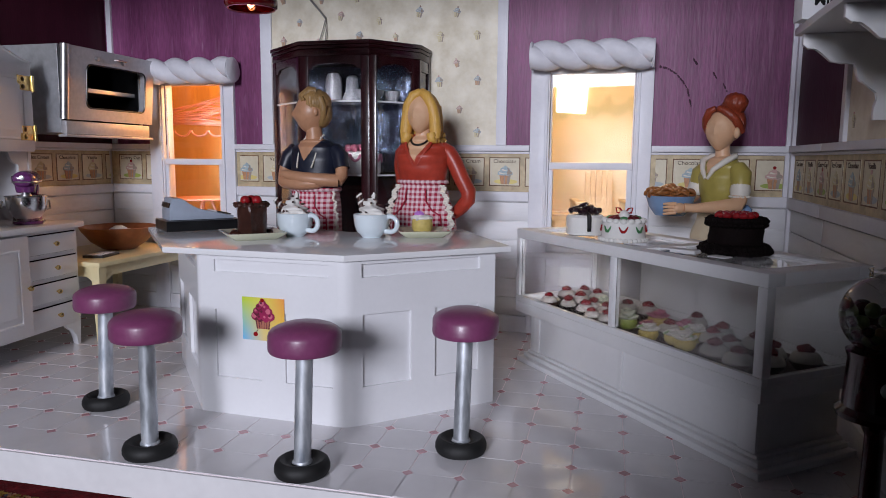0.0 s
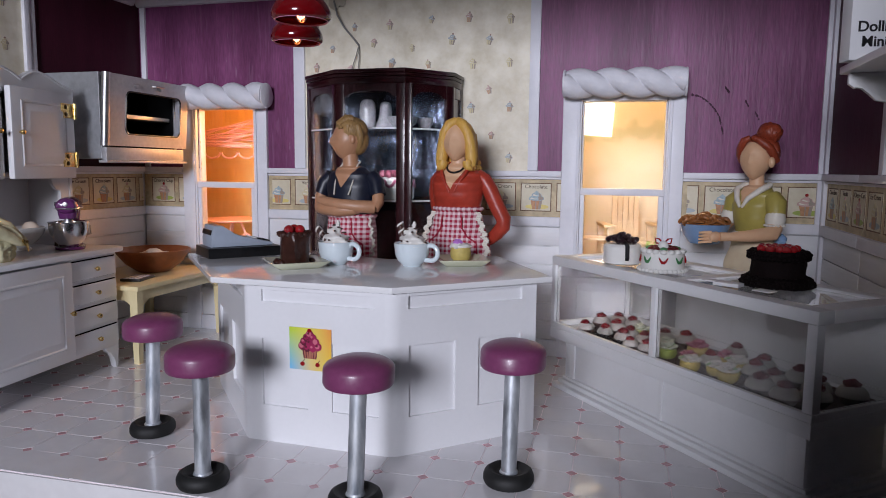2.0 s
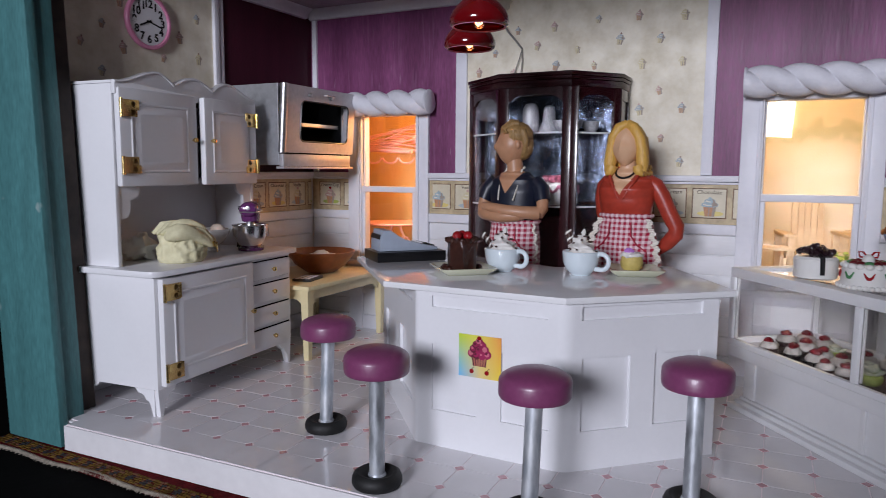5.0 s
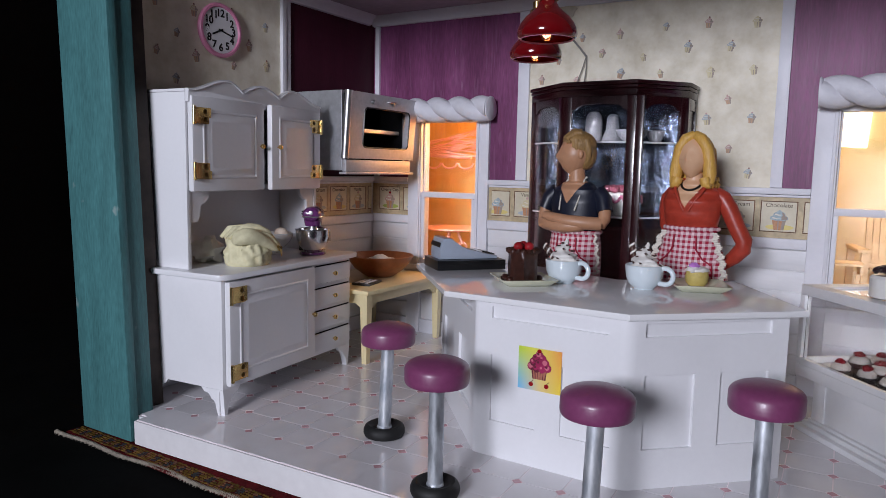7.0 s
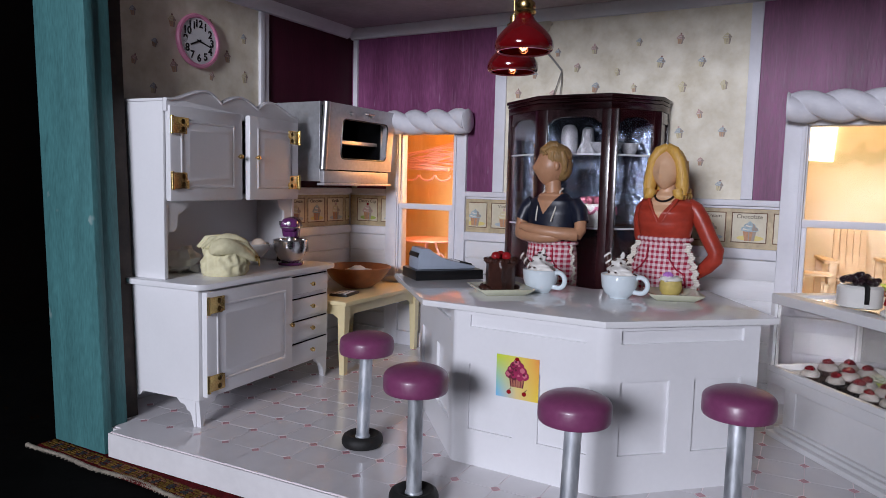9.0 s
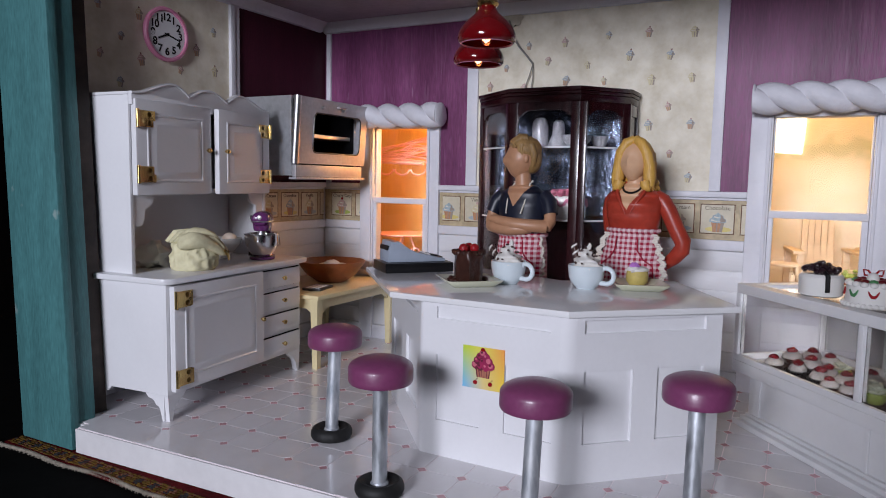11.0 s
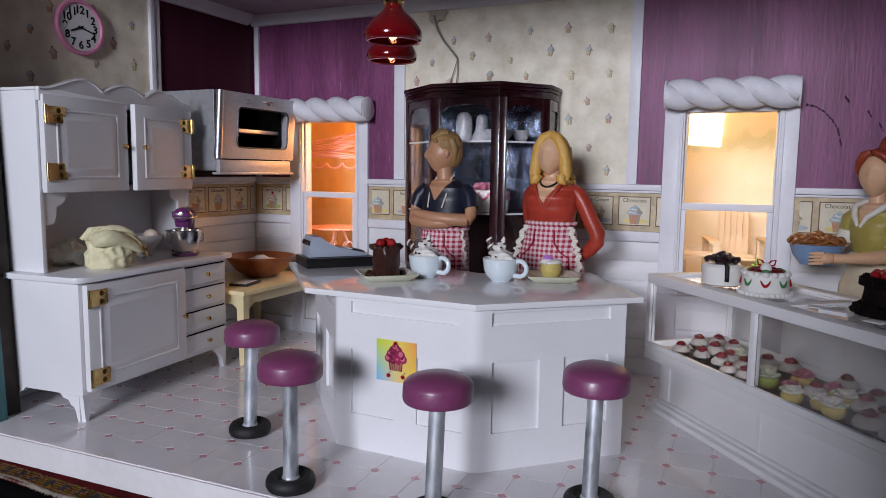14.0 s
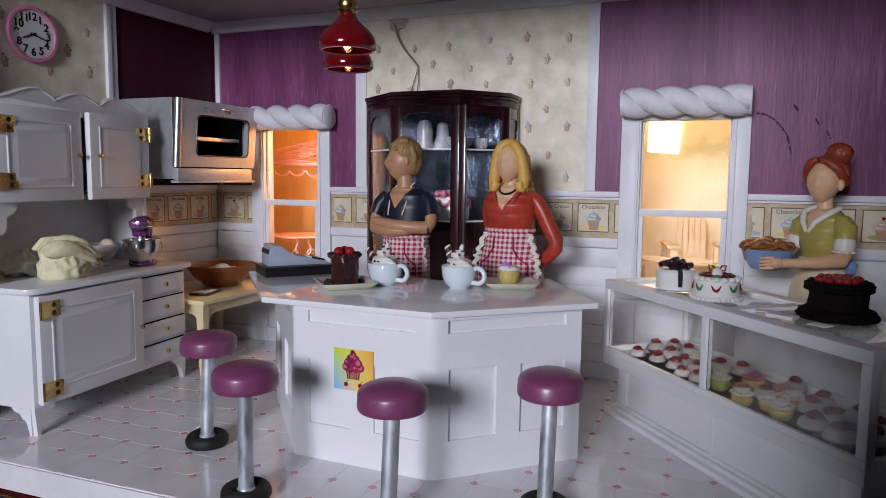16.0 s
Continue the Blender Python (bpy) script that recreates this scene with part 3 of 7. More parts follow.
def rounded_corner(p, q, r, radius=0.11):
    """The rounded upright edge where two face boards meet at q; gives how far each board stops short of it."""
    a, b = (Vector(q) - Vector(p)).normalized(), (Vector(r) - Vector(q)).normalized()
    turn = a.angle(b)
    short = radius * math.tan(turn / 2)
    start = Vector(q) - a * short
    centre = start + Vector((-a.y, a.x)) * radius
    pts = [centre + Matrix.Rotation(turn * k / 10, 2) @ (start - centre) for k in range(11)]
    bm = B()
    prism(bm, [(v.x, v.y) for v in pts] + [(v.x + (centre.x - v.x) * 0.25, v.y + (centre.y - v.y) * 0.25) for v in pts[::-1]], 0.0, 0.850)
    part("rounded_edge", bm, CABINET_WHITE, counter)
    return short


def faced(p, q, openings, name="front_board", s0=0.0, s1=0.0):
    """A face board with panels cut into it."""
    m, n = facet(p, q)
    bm = B()
    sheet(bm, s0, n - s1, 0.0, 0.850, openings, 0.0, INSET)
    return part(name, bm, CABINET_WHITE, counter, "", m, smooth=0)


short = rounded_corner(CB[6], CB[0], CB[1])
short_left = rounded_corner(CB[5], CB[6], CB[0], 0.05)
faced(CB[6], CB[0], [(0.10, 0.75, 0.765, 0.828), (0.10, 0.365, 0.20, 0.565), (0.505, 0.77, 0.20, 0.565)], s0=short_left, s1=short)
faced(CB[0], CB[1], [(0.085, 0.775, 0.765, 0.832), (0.09, 0.36, 0.20, 0.575), (0.50, 0.77, 0.20, 0.575)], s0=short)
faced(CB[5], CB[6], [(0.10, 0.99, 0.765, 0.828), (0.10, 0.46, 0.20, 0.565), (0.62, 0.98, 0.20, 0.565)], s1=short_left)


# ---- stools ----
def bar_stool(x, y, rz, lean):
    """A stool sheared by lean so that its level seat fits the camera's view."""
    ob = thing("bar_stool", x, y, 0, rz, "plum vinyl bar stool on a steel pole with a black base", "stool", "stools at the counter")
    bm = B()
    lathe(bm, [(0.05, 0.535), (0.140, 0.535), (0.150, 0.538), (0.155, 0.546), (0.157, 0.56), (0.157, 0.606), (0.154, 0.618), (0.145, 0.630), (0.125, 0.642), (0.09, 0.654), (0.045, 0.662), (0.0, 0.664)], 48)
    part("seat", bm, VINYL, ob, "domed plum vinyl seat")
    bm = B()
    lathe(bm, [(0.037, 0.02), (0.037, 0.12), (0.0375, 0.30), (0.037, 0.536)], 28)
    part("pole", bm, STEEL, ob, "galvanised steel pole")
    bm = B()
    lathe(bm, [(0.095, 0.0), (0.112, 0.006), (0.120, 0.022), (0.120, 0.042), (0.112, 0.060), (0.096, 0.070), (0.078, 0.066), (0.066, 0.052), (0.055, 0.050), (0.037, 0.052)], 40)
    part("base", bm, RUBBER, ob, "black rubber ring base")
    bm = B()
    lathe(bm, [(0.045, 0.048), (0.043, 0.056), (0.039, 0.062)], 24)
    part("collar", bm, STEEL, ob)
    tip = Matrix.Rotation(radians(-rz), 2) @ Vector(lean) / 0.6
    for child in ob.children:
        child.data.transform(Matrix(((1, 0, tip.x, 0), (0, 1, tip.y, 0), (0, 0, 1, 0), (0, 0, 0, 1))))
    return ob


for x, y, r, lean in ((-2.352, 3.285, 10, (-0.006, 0.042)), (-1.712, 2.815, 75, (-0.026, 0.042)), (-0.957, 2.825, 140, (0.003, 0.044)), (-0.35, 3.235, 200, (-0.007, 0.105))):
    bar_stool(x, y, r, lean)


# ---- hutch ----
hutch = thing("kitchen_hutch", -3.678, 3.549, 0, 94.5, "white painted kitchen hutch with brass hinges and an ajar upper door", "hutch")
# local: x along the wall (-0.64 .. 0.64), -y towards the room
L0, L1, YFB, YBK = -0.60, 0.765, -0.285, 0.365


def hbox(name, b, mat=CABINET_WHITE, bev=0.006, parent=None, label=""):
    bm = B()
    box(bm, *b, bev)
    return part(name, bm, mat, parent or hutch, label)


hbox("body", (L0, L1, YFB, YBK, 0.1655, 0.849), bev=0.0012)
bm = B()
prism(bm, [(L0 - 0.04, YBK), (L0 - 0.04, YFB + 0.0), (L0 - 0.02, YFB - 0.03), (L0 + 0.03, YFB - 0.055), (L1 + 0.0, YFB - 0.055), (L1 + 0.04, YFB - 0.04), (L1 + 0.045, YFB), (L1 + 0.045, YBK)], 0.852, 0.889, 0.008)
part("worktop", bm, CABINET_WHITE, hutch)


def bracket_leg(x, s, y0, y1):
    """A shaped foot; s is the side to which its curved apron runs."""
    prof = [(0, 0.165), (s * 0.004, 0.12), (s * 0.014, 0.0), (s * 0.036, 0.0), (s * 0.047, 0.06), (s * 0.06, 0.085), (s * 0.075, 0.09), (s * 0.085, 0.115), (s * 0.105, 0.13), (s * 0.13, 0.135), (s * 0.15, 0.165)]
    bm = B()
    upright(bm, prof, y0, y1)
    move(bm, bm.verts[:], Matrix.Translation((x, 0, 0)))
    return part("foot", bm, CABINET_WHITE, hutch)


for x, s in ((L0, 1), (L1, -1)):
    bracket_leg(x, s, YFB, YFB + 0.03)
    bracket_leg(x, s, YBK - 0.03, YBK)
    for ya, sy in ((YFB + 0.031, 1), (YBK - 0.031, -1)):
        prof = [(0, 0.165), (0, 0.0), (sy * 0.014, 0.0), (sy * 0.034, 0.075), (sy * 0.046, 0.092), (sy * 0.066, 0.098), (sy * 0.078, 0.120), (sy * 0.092, 0.132), (sy * 0.125, 0.138), (sy * 0.15, 0.165)]
        bm = B()
        vs = upright(bm, prof, 0, 0.028)
        move(bm, vs, Matrix.Translation((x - (0.028 if s < 0 else 0), ya, 0)) @ Matrix(((0, 1, 0, 0), (1, 0, 0, 0), (0, 0, 1, 0), (0, 0, 0, 1))))
        part("foot", bm, CABINET_WHITE, hutch)


def knob(parent, x, y, z, r=0.017):
    bm = B()
    lathe(bm, [(0.006, 0.0), (0.006, 0.012), (r * 0.9, 0.016), (r, 0.024), (r * 0.8, 0.034), (0.0, 0.037)], 16)
    move(bm, bm.verts[:], Matrix.Translation((x, y, z)) @ Matrix.Rotation(radians(90), 4, "X"))
    return part("knob", bm, BRASS, parent, "round brass knob")


DARK_BRASS = surf("dark_brass", (0.10, 0.06, 0.02), 0.35, 1.0, vary=0.3, bump=0.2)


def hinge(parent, x, y, z, s):
    """A brass strap hinge; s is the side to which its leaf runs."""
    bm = B()
    box(bm, min(0, s * 0.14), max(0, s * 0.14), -0.006, 0.0, -0.05, 0.05, 0.002)
    tube(bm, [(0, -0.008, -0.055), (0, -0.008, 0.055)], 0.011, 10)
    move(bm, bm.verts[:], Matrix.Translation((x, y, z)))
    ob = part("hinge", bm, BRASS, parent, "polished brass hinge")
    for k in (-1, 1):
        bm = B()
        ball(bm, (x + s * 0.094, y - 0.006, z + k * 0.025), (0.017, 0.006, 0.017), 12, 6)
        part("screw", bm, DARK_BRASS, ob, "dark screw head")
    return ob


def raised_door(name, parent, x0, x1, z0, z1, swing=0.0, hinge_side=-1, thick=0.045):
    """A panelled door; its own origin lies on its hinge side."""
    w = x1 - x0
    bm = B()
    box(bm, 0, w, -thick, 0, 0, z1 - z0, 0.016)
    off = Matrix.Translation((-w if hinge_side > 0 else 0, 0, 0))
    move(bm, bm.verts[:], off)
    panel_bm = B()
    h = z1 - z0
    steps = ((0.082, 0.0), (0.088, 0.006), (0.096, 0.006), (0.101, 0.0006), (0.106, 0.0006), (0.146, 0.013), (0.152, 0.013))
    rows = [[panel_bm.verts.new((x, -thick - y, z)) for x, z in ((i, i), (w - i, i), (w - i, h - i), (i, h - i))] for i, y in steps]
    for p, q in zip(rows, rows[1:]):
        for k in range(4):
            panel_bm.faces.new((p[k], p[(k + 1) % 4], q[(k + 1) % 4], q[k]))
    panel_bm.faces.new(rows[-1])
    move(panel_bm, panel_bm.verts[:], off)
    leaf = part(name, bm, CABINET_WHITE, parent, "raised panel door", at(x1 if hinge_side > 0 else x0, YFB - 0.002 if parent is hutch and z0 < 0.8 else UPY - 0.002, z0, 0, 0, swing))
    part("raised_panel", panel_bm, CABINET_WHITE, leaf, smooth=20)
    return leaf


UPY = 0.01
lower_door = raised_door("lower_door", hutch, L0 + 0.02, L0 + 0.87, 0.185, 0.840)
knob(lower_door, 0.815, -0.046, 0.315)
for z in (0.085, 0.570):
    hinge(lower_door, 0.006, -0.047, z, 1)
for k in range(4):
    z0 = 0.198 + k * 0.1655
    d = hbox("drawer", (L0 + 0.895, L1 - 0.02, YFB - 0.020, YFB - 0.004, z0, z0 + 0.128), bev=0.007)
    knob(d, L0 + 0.895 + 0.226, YFB - 0.021, z0 + 0.064)
    # a black sheet stands in for the shadow in the gap
    hbox("drawer_slot", (L0 + 0.890, L1 - 0.015, YFB - 0.0035, YFB - 0.0005, z0 - 0.003, z0 + 0.135), BLACK, 0, label="black sheet standing in for the shadow gap round the drawer")
# upper cupboard
U0, U1, UZ0, UZ1 = -0.575, 0.735, 1.385, 1.985
for b in ((U0, U0 + 0.03, UPY, YBK, 0.890, UZ1), (U1 - 0.03, U1, UPY, YBK, 0.890, UZ1)):
    hbox("side_panel", b, bev=0.004)
hbox("back_panel", (U0 + 0.031, U1 - 0.031, YBK - 0.02, YBK, 0.890, UZ1))
hbox("cupboard_floor", (U0 + 0.031, U1 - 0.031, UPY, YBK - 0.021, UZ0, UZ0 + 0.03))
hbox("cupboard_top", (U0 + 0.031, U1 - 0.031, UPY, YBK - 0.021, UZ1 - 0.05, UZ1))
for x, s in ((U0 + 0.032, 1), (U1 - 0.032, -1)):
    bm = B()
    upright(bm, [(0, 0), (s * 0.165, 0), (s * 0.165, -0.025), (s * 0.15, -0.06), (s * 0.12, -0.085), (s * 0.085, -0.095), (s * 0.08, -0.16), (s * 0.06, -0.20), (0, -0.205)], UPY + 0.005, UPY + 0.03)
    part("corner_bracket", bm, CABINET_WHITE, hutch, at=at(x, 0, UZ0))
# scalloped cornice
bm = B()
W = U1 - U0 + 0.012
top = [(U0, UZ1 - 0.06)]
for k in range(121):
    t = k / 120
    s = min(t, 1 - t)
    if s < 0.36:
        q = s / 0.36
        z = 0.02 + 0.085 * (0.5 - 0.5 * math.cos(math.pi * min(1, q / 0.72))) - (0.062 * ((q - 0.72) / 0.28) ** 1.7 if q > 0.72 else 0)
    else:
        z = 0.043 + 0.06 * math.sin(math.pi * (t - 0.36) / 0.28)
    top.append((U0 + W * t, UZ1 + z))
top += [(U1 + 0.012, UZ1 - 0.06)]
upright(bm, top, UPY - 0.03, UPY, 0.006)
part("cornice", bm, CABINET_WHITE, hutch, "scalloped cornice board")
bm = B()
tube(bm, [(x, UPY - 0.032, z - 0.012) for x, z in top[1:-1]], 0.006, 6)
part("cornice_bead", bm, CABINET_WHITE, hutch)
hbox("top_board", (U0, U1 + 0.008, UPY, YBK, UZ1 + 0.001, UZ1 + 0.02))
door_a = raised_door("upper_door", hutch, U0 + 0.012, U0 + 0.665, UZ0 - 0.01, UZ1 - 0.02)
door_b = raised_door("upper_door", hutch, U0 + 0.692, U1 - 0.008, UZ0 - 0.01, UZ1 - 0.02, 3.5, 1)
knob(door_a, 0.606, -0.046, 0.30)
knob(door_b, -0.545, -0.046, 0.30)
for z in (0.13, 0.47):
    hinge(door_a, 0.006, -0.047, z, 1)
    hinge(door_b, -0.006, -0.047, z, -1)

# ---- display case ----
# these pane tints carry the case's inner shade, stronger on the right
LEFT_SHADE_PANE, RIGHT_SHADE_PANE = glass_mat("left_shade_glass", (0.70, 0.69, 0.68), 0.03), glass_mat("right_shade_glass", (0.50, 0.49, 0.48), 0.04)
CASE = thing("display_case", -0.345, 4.79, 0, -50.3, "white framed glass display case on a moulded plinth", "display case")
CL, CD = 1.99, 0.66


def cbox(name, b, mat=WHITE, bev=0.005, label=""):
    bm = B()
    box(bm, *b, bev)
    return part(name, bm, mat, CASE, label)


cbox("plinth", (0.0, CL, 0.02, CD, 0.0, 0.035), bev=0.008)
cbox("plinth_step", (0.03, CL - 0.03, 0.05, CD - 0.02, 0.035, 0.065), bev=0.010)
cbox("plinth_step", (0.055, CL - 0.055, 0.07, CD - 0.03, 0.065, 0.085), bev=0.008)
cbox("pedestal", (0.075, CL - 0.075, 0.09, CD - 0.05, 0.085, 0.345))
for u in (0.075, 0.98, CL - 0.175):
    cbox("pilaster", (u, u + 0.10 if u != 0.98 else u + 0.03, 0.078, 0.0895, 0.085, 0.345), bev=0.003)
cbox("tray", (0.0, CL, 0.0, CD, 0.346, 0.418))
for b in ((0.0, CL, 0.0, 0.035, 0.4185, 0.455), (0.0, CL, CD - 0.035, CD, 0.4185, 0.455), (0.0, 0.035, 0.0355, CD - 0.0355, 0.4185, 0.455), (CL - 0.035, CL, 0.0355, CD - 0.0355, 0.4185, 0.455)):
    cbox("tray_lip", b, bev=0.003)
cbox("tray_liner", (0.15, CL - 0.05, 0.045, CD - 0.10, 0.4185, 0.4215), surf("brown_liner", (0.07, 0.03, 0.022), 0.7, vary=0.35, grain=20, bump=0.2), 0, "dark brown paper liner")
for u0, u1 in ((0.0, 0.04), (0.975, 1.012), (CL - 0.05, CL)):
    cbox("post", (u0, u1, 0.0, 0.05, 0.456, 0.84))
for u0, u1 in ((0.0, 0.04), (CL - 0.06, CL)):
    cbox("post", (u0, u1, CD - 0.05, CD, 0.456, 0.84))
for b in ((0.0, CL, 0.0, 0.10, 0.841, 0.90), (0.0, CL, CD - 0.09, CD, 0.841, 0.90), (0.0, 0.09, 0.101, CD - 0.091, 0.841, 0.90), (CL - 0.12, CL, 0.101, CD - 0.091, 0.841, 0.90), (1.02, 1.10, 0.101, CD - 0.091, 0.841, 0.895)):
    cbox("top_rail", b)
cbox("back_panel", (0.50, CL - 0.061, CD - 0.03, CD - 0.012, 0.456, 0.84))
for b in ((0.041, 0.974, 0.018, 0.026, 0.457, 0.84), (1.013, CL - 0.051, 0.018, 0.026, 0.457, 0.84), (0.015, 0.022, 0.051, CD - 0.051, 0.457, 0.84), (CL - 0.022, CL - 0.015, 0.051, CD - 0.051, 0.457, 0.84),
          (0.091, 1.019, 0.102, CD - 0.092, 0.878, 0.885), (1.101, CL - 0.121, 0.102, CD - 0.092, 0.878, 0.885), (0.041, 0.499, CD - 0.025, CD - 0.018, 0.457, 0.84)):
    bm = B()
    box(bm, *b)
    g = part("glass_pane", bm, {1.013: RIGHT_SHADE_PANE, 0.041: LEFT_SHADE_PANE}.get(b[0], GLASS), CASE, "glass pane of the case")
    g.visible_shadow = False

# ---- more materials ----
PURPLE_ENAMEL = surf("purple_enamel", (0.13, 0.03, 0.13), 0.18, vary=0.06, bump=0.02, coat=0.6)
CHOC = surf("chocolate", (0.045, 0.015, 0.010), 0.30, vary=0.3, grain=30, bump=0.5)
BLACKCAKE = surf("dark_chocolate_icing", (0.007, 0.004, 0.004), 0.8, vary=0.3, grain=30, bump=0.4, spec=0.12)
CHERRY = surf("cherry_red", (0.30, 0.010, 0.014), 0.2, vary=0.12, bump=0.04, coat=0.5)
CREAMY = surf("whipped_cream", (0.80, 0.78, 0.74), 0.4, vary=0.06, grain=30, bump=0.15)
PORCELAIN = surf("pale_blue_porcelain", (0.66, 0.74, 0.78), 0.12, vary=0.04, bump=0.02, coat=0.4)
WHITE_CHINA = surf("white_china", (0.78, 0.77, 0.74), 0.16, vary=0.04, bump=0.02, coat=0.4)
PLATE = surf("pale_green_glaze", (0.62, 0.63, 0.47), 0.15, vary=0.07, bump=0.03, coat=0.4)
SACKCLOTH = surf("flour_sack_cloth", (0.66, 0.62, 0.40), 0.7, vary=0.14, grain=30, patch=6, bump=0.6, bump_scale=13)
LILAC = surf("lilac_icing", (0.45, 0.18, 0.55), 0.4, vary=0.15, bump=0.2)
LEMON = surf("lemon_sponge", (0.60, 0.47, 0.14), 0.6, vary=0.12, grain=40, bump=0.3)
LIME = surf("lime_icing", (0.36, 0.45, 0.09), 0.4, vary=0.15, bump=0.2)
PINK = surf("pink_icing", (0.48, 0.15, 0.24), 0.4, vary=0.15, bump=0.2)
GREEN = surf("green_icing", (0.06, 0.22, 0.08), 0.35, vary=0.15, bump=0.1)
GREY_PLASTIC = surf("blue_grey_plastic", (0.34, 0.39, 0.47), 0.35, vary=0.05, bump=0.04)
BLACK_PLASTIC = surf("black_plastic", (0.006, 0.006, 0.007), 0.3, vary=0.15, bump=0.03)
RED_GLASS = surf("red_enamel", (0.14, 0.003, 0.005), 0.10, vary=0.08, bump=0.0, coat=0.8)
DARK_RED = surf("dark_red_enamel", (0.055, 0.005, 0.010), 0.2, vary=0.1, bump=0.03, coat=0.4)
PAPER = surf("white_card", (0.78, 0.78, 0.80), 0.5, vary=0.03, bump=0.03)
PINKRIM = surf("pink_plastic", (0.68, 0.25, 0.40), 0.3, vary=0.06, bump=0.03)
PINK_WIRE = surf("pink_wire", (0.78, 0.40, 0.31), 0.4, vary=0.06, bump=0.02)
PALE_WOOD = surf("pale_tan_wood", (0.64, 0.47, 0.28), 0.6, vary=0.08, bump=0.08)
MIRROR = surf("crinkled_foil", (0.17, 0.20, 0.27), 0.24, 1.0, vary=0.5, grain=34, patch=6, bump=1.0, bump_scale=26)
BULB = surf("lit_bulb", (0.9, 0.5, 0.3), 0.2, vary=0.0, bump=0.0, emit=(1.0, 0.33, 0.15, 7.0))
DARK_CHERRY = surf("dark_cherry", (0.12, 0.005, 0.010), 0.3, vary=0.3, bump=0.1, coat=0.05, spec=0.3)
# white icing with the display case's shade mixed into its colour
SHADED_ICING = surf("shaded_white_icing", (0.44, 0.41, 0.38), 0.45, vary=0.2, grain=30, bump=0.15)
RED_TOPPING = surf("red_topping", (0.20, 0.008, 0.014), 0.22, vary=0.2, bump=0.08, coat=0.4)
MINT = surf("mint_icing", (0.36, 0.55, 0.30), 0.45, vary=0.12, bump=0.2)
PALE_LEAF = surf("sugar_rose", (0.58, 0.62, 0.50), 0.45, vary=0.12, bump=0.2)
BROWN = surf("baked_brown", (0.30, 0.11, 0.03), 0.4, vary=0.3, grain=30, bump=0.3)
BLUE_BOWL = surf("blue_enamel", (0.20, 0.33, 0.55), 0.22, vary=0.06, bump=0.03, coat=0.3)


def simple(name, bm, mat, x, y, z, label, category, rz=0, group=""):
    ob = part(name, bm, mat)
    ob.matrix_world = at(x, y, z, 0, 0, rz)
    return tagged(ob, label, category, group)


# ---- oven on the side wall ----
oven = thing("wall_oven", -3.83, 4.90, 1.488, 90, "silver wall oven with a dark window and its door ajar", "oven")
for nm, b in (("side_panel", (-0.45, -0.425, -0.20, 0.318, 0.03, 0.66)), ("side_panel", (0.41, 0.435, -0.20, 0.318, 0.03, 0.66)), ("bottom_panel", (-0.424, 0.409, -0.20, 0.318, 0.03, 0.055)), ("top_panel", (-0.424, 0.409, -0.20, 0.318, 0.635, 0.66)), ("back_panel", (-0.424, 0.409, 0.295, 0.318, 0.056, 0.634))):
    bm = B()
    box(bm, *b, 0.003)
    part(nm, bm, SILVER_SIDE, oven, "dull silver panel", smooth=0)
bm = B()
box(bm, -0.42, 0.405, 0.28, 0.294, 0.06, 0.63)
part("cavity_back", bm, BLACK_PLASTIC, oven)
bm = B()
for b in ((-0.4235, -0.419, -0.19, 0.279, 0.061, 0.629), (0.404, 0.4085, -0.19, 0.279, 0.061, 0.629), (-0.4185, 0.4035, -0.19, 0.279, 0.0555, 0.0605), (-0.4185, 0.4035, -0.19, 0.279, 0.6295, 0.6345)):
    box(bm, *b)
part("cavity_liner", bm, BLACK_PLASTIC, oven, "black oven lining", smooth=0)
bm = B()
box(bm, -0.418, 0.403, -0.16, 0.27, 0.345, 0.378, 0.006)
part("rack", bm, SILVER, oven)
bm = B()
sheet(bm, -0.46, 0.47, 0.13, 0.655, [(-0.275, 0.37, 0.222, 0.54)], -0.05, 0.0)
door = part("door", bm, SILVER_DOOR, oven, "brushed silver oven door", at(0, -0.215, 0.13, 4.2) @ at(0, 0, -0.13), smooth=0)
bm = B()
tube(bm, [(-0.465, -0.03, 0.128), (-0.465, -0.03, 0.657)], 0.03, 14)
part("edge_bar", bm, SILVER, door, "bright rounded door edge")
bm = B()
HOLE, CR = ((-0.275, 0.222, -1, -1), (0.37, 0.222, 1, -1), (0.37, 0.54, 1, 1), (-0.275, 0.54, -1, 1)), 0.045
loop = []
for n, (x, z, sx, sz) in enumerate(HOLE):
    bend = [(x - sx * CR + CR * math.cos(radians(180 + 90 * n + 15 * i)), z - sz * CR + CR * math.sin(radians(180 + 90 * n + 15 * i))) for i in range(7)]
    fillet = B()
    upright(fillet, [(x, z)] + bend, -0.05, 0.0)
    part("window_corner", fillet, SILVER_DOOR, door, smooth=0)
    loop += [(u, -0.051, w) for u, w in bend]
tube(bm, loop + loop[:1], 0.006, 8)
part("window_rim", bm, BLACK_PLASTIC, door)
for x in (-0.18, 0.10):
    bm = B()
    lathe(bm, [(0.016, 0), (0.016, 0.02), (0.010, 0.026)], 14)
    move(bm, bm.verts[:], Matrix.Translation((x, -0.05, 0.59)) @ Matrix.Rotation(radians(90), 4, "X"))
    part("knob", bm, SILVER, door)
bm = B()
tube(bm, [(0.02, -0.05, 0.605), (0.02, -0.075, 0.605), (0.12, -0.075, 0.605), (0.12, -0.05, 0.605)], 0.008, 8)
part("handle", bm, SILVER, door, "small chrome handle")
bm = B()
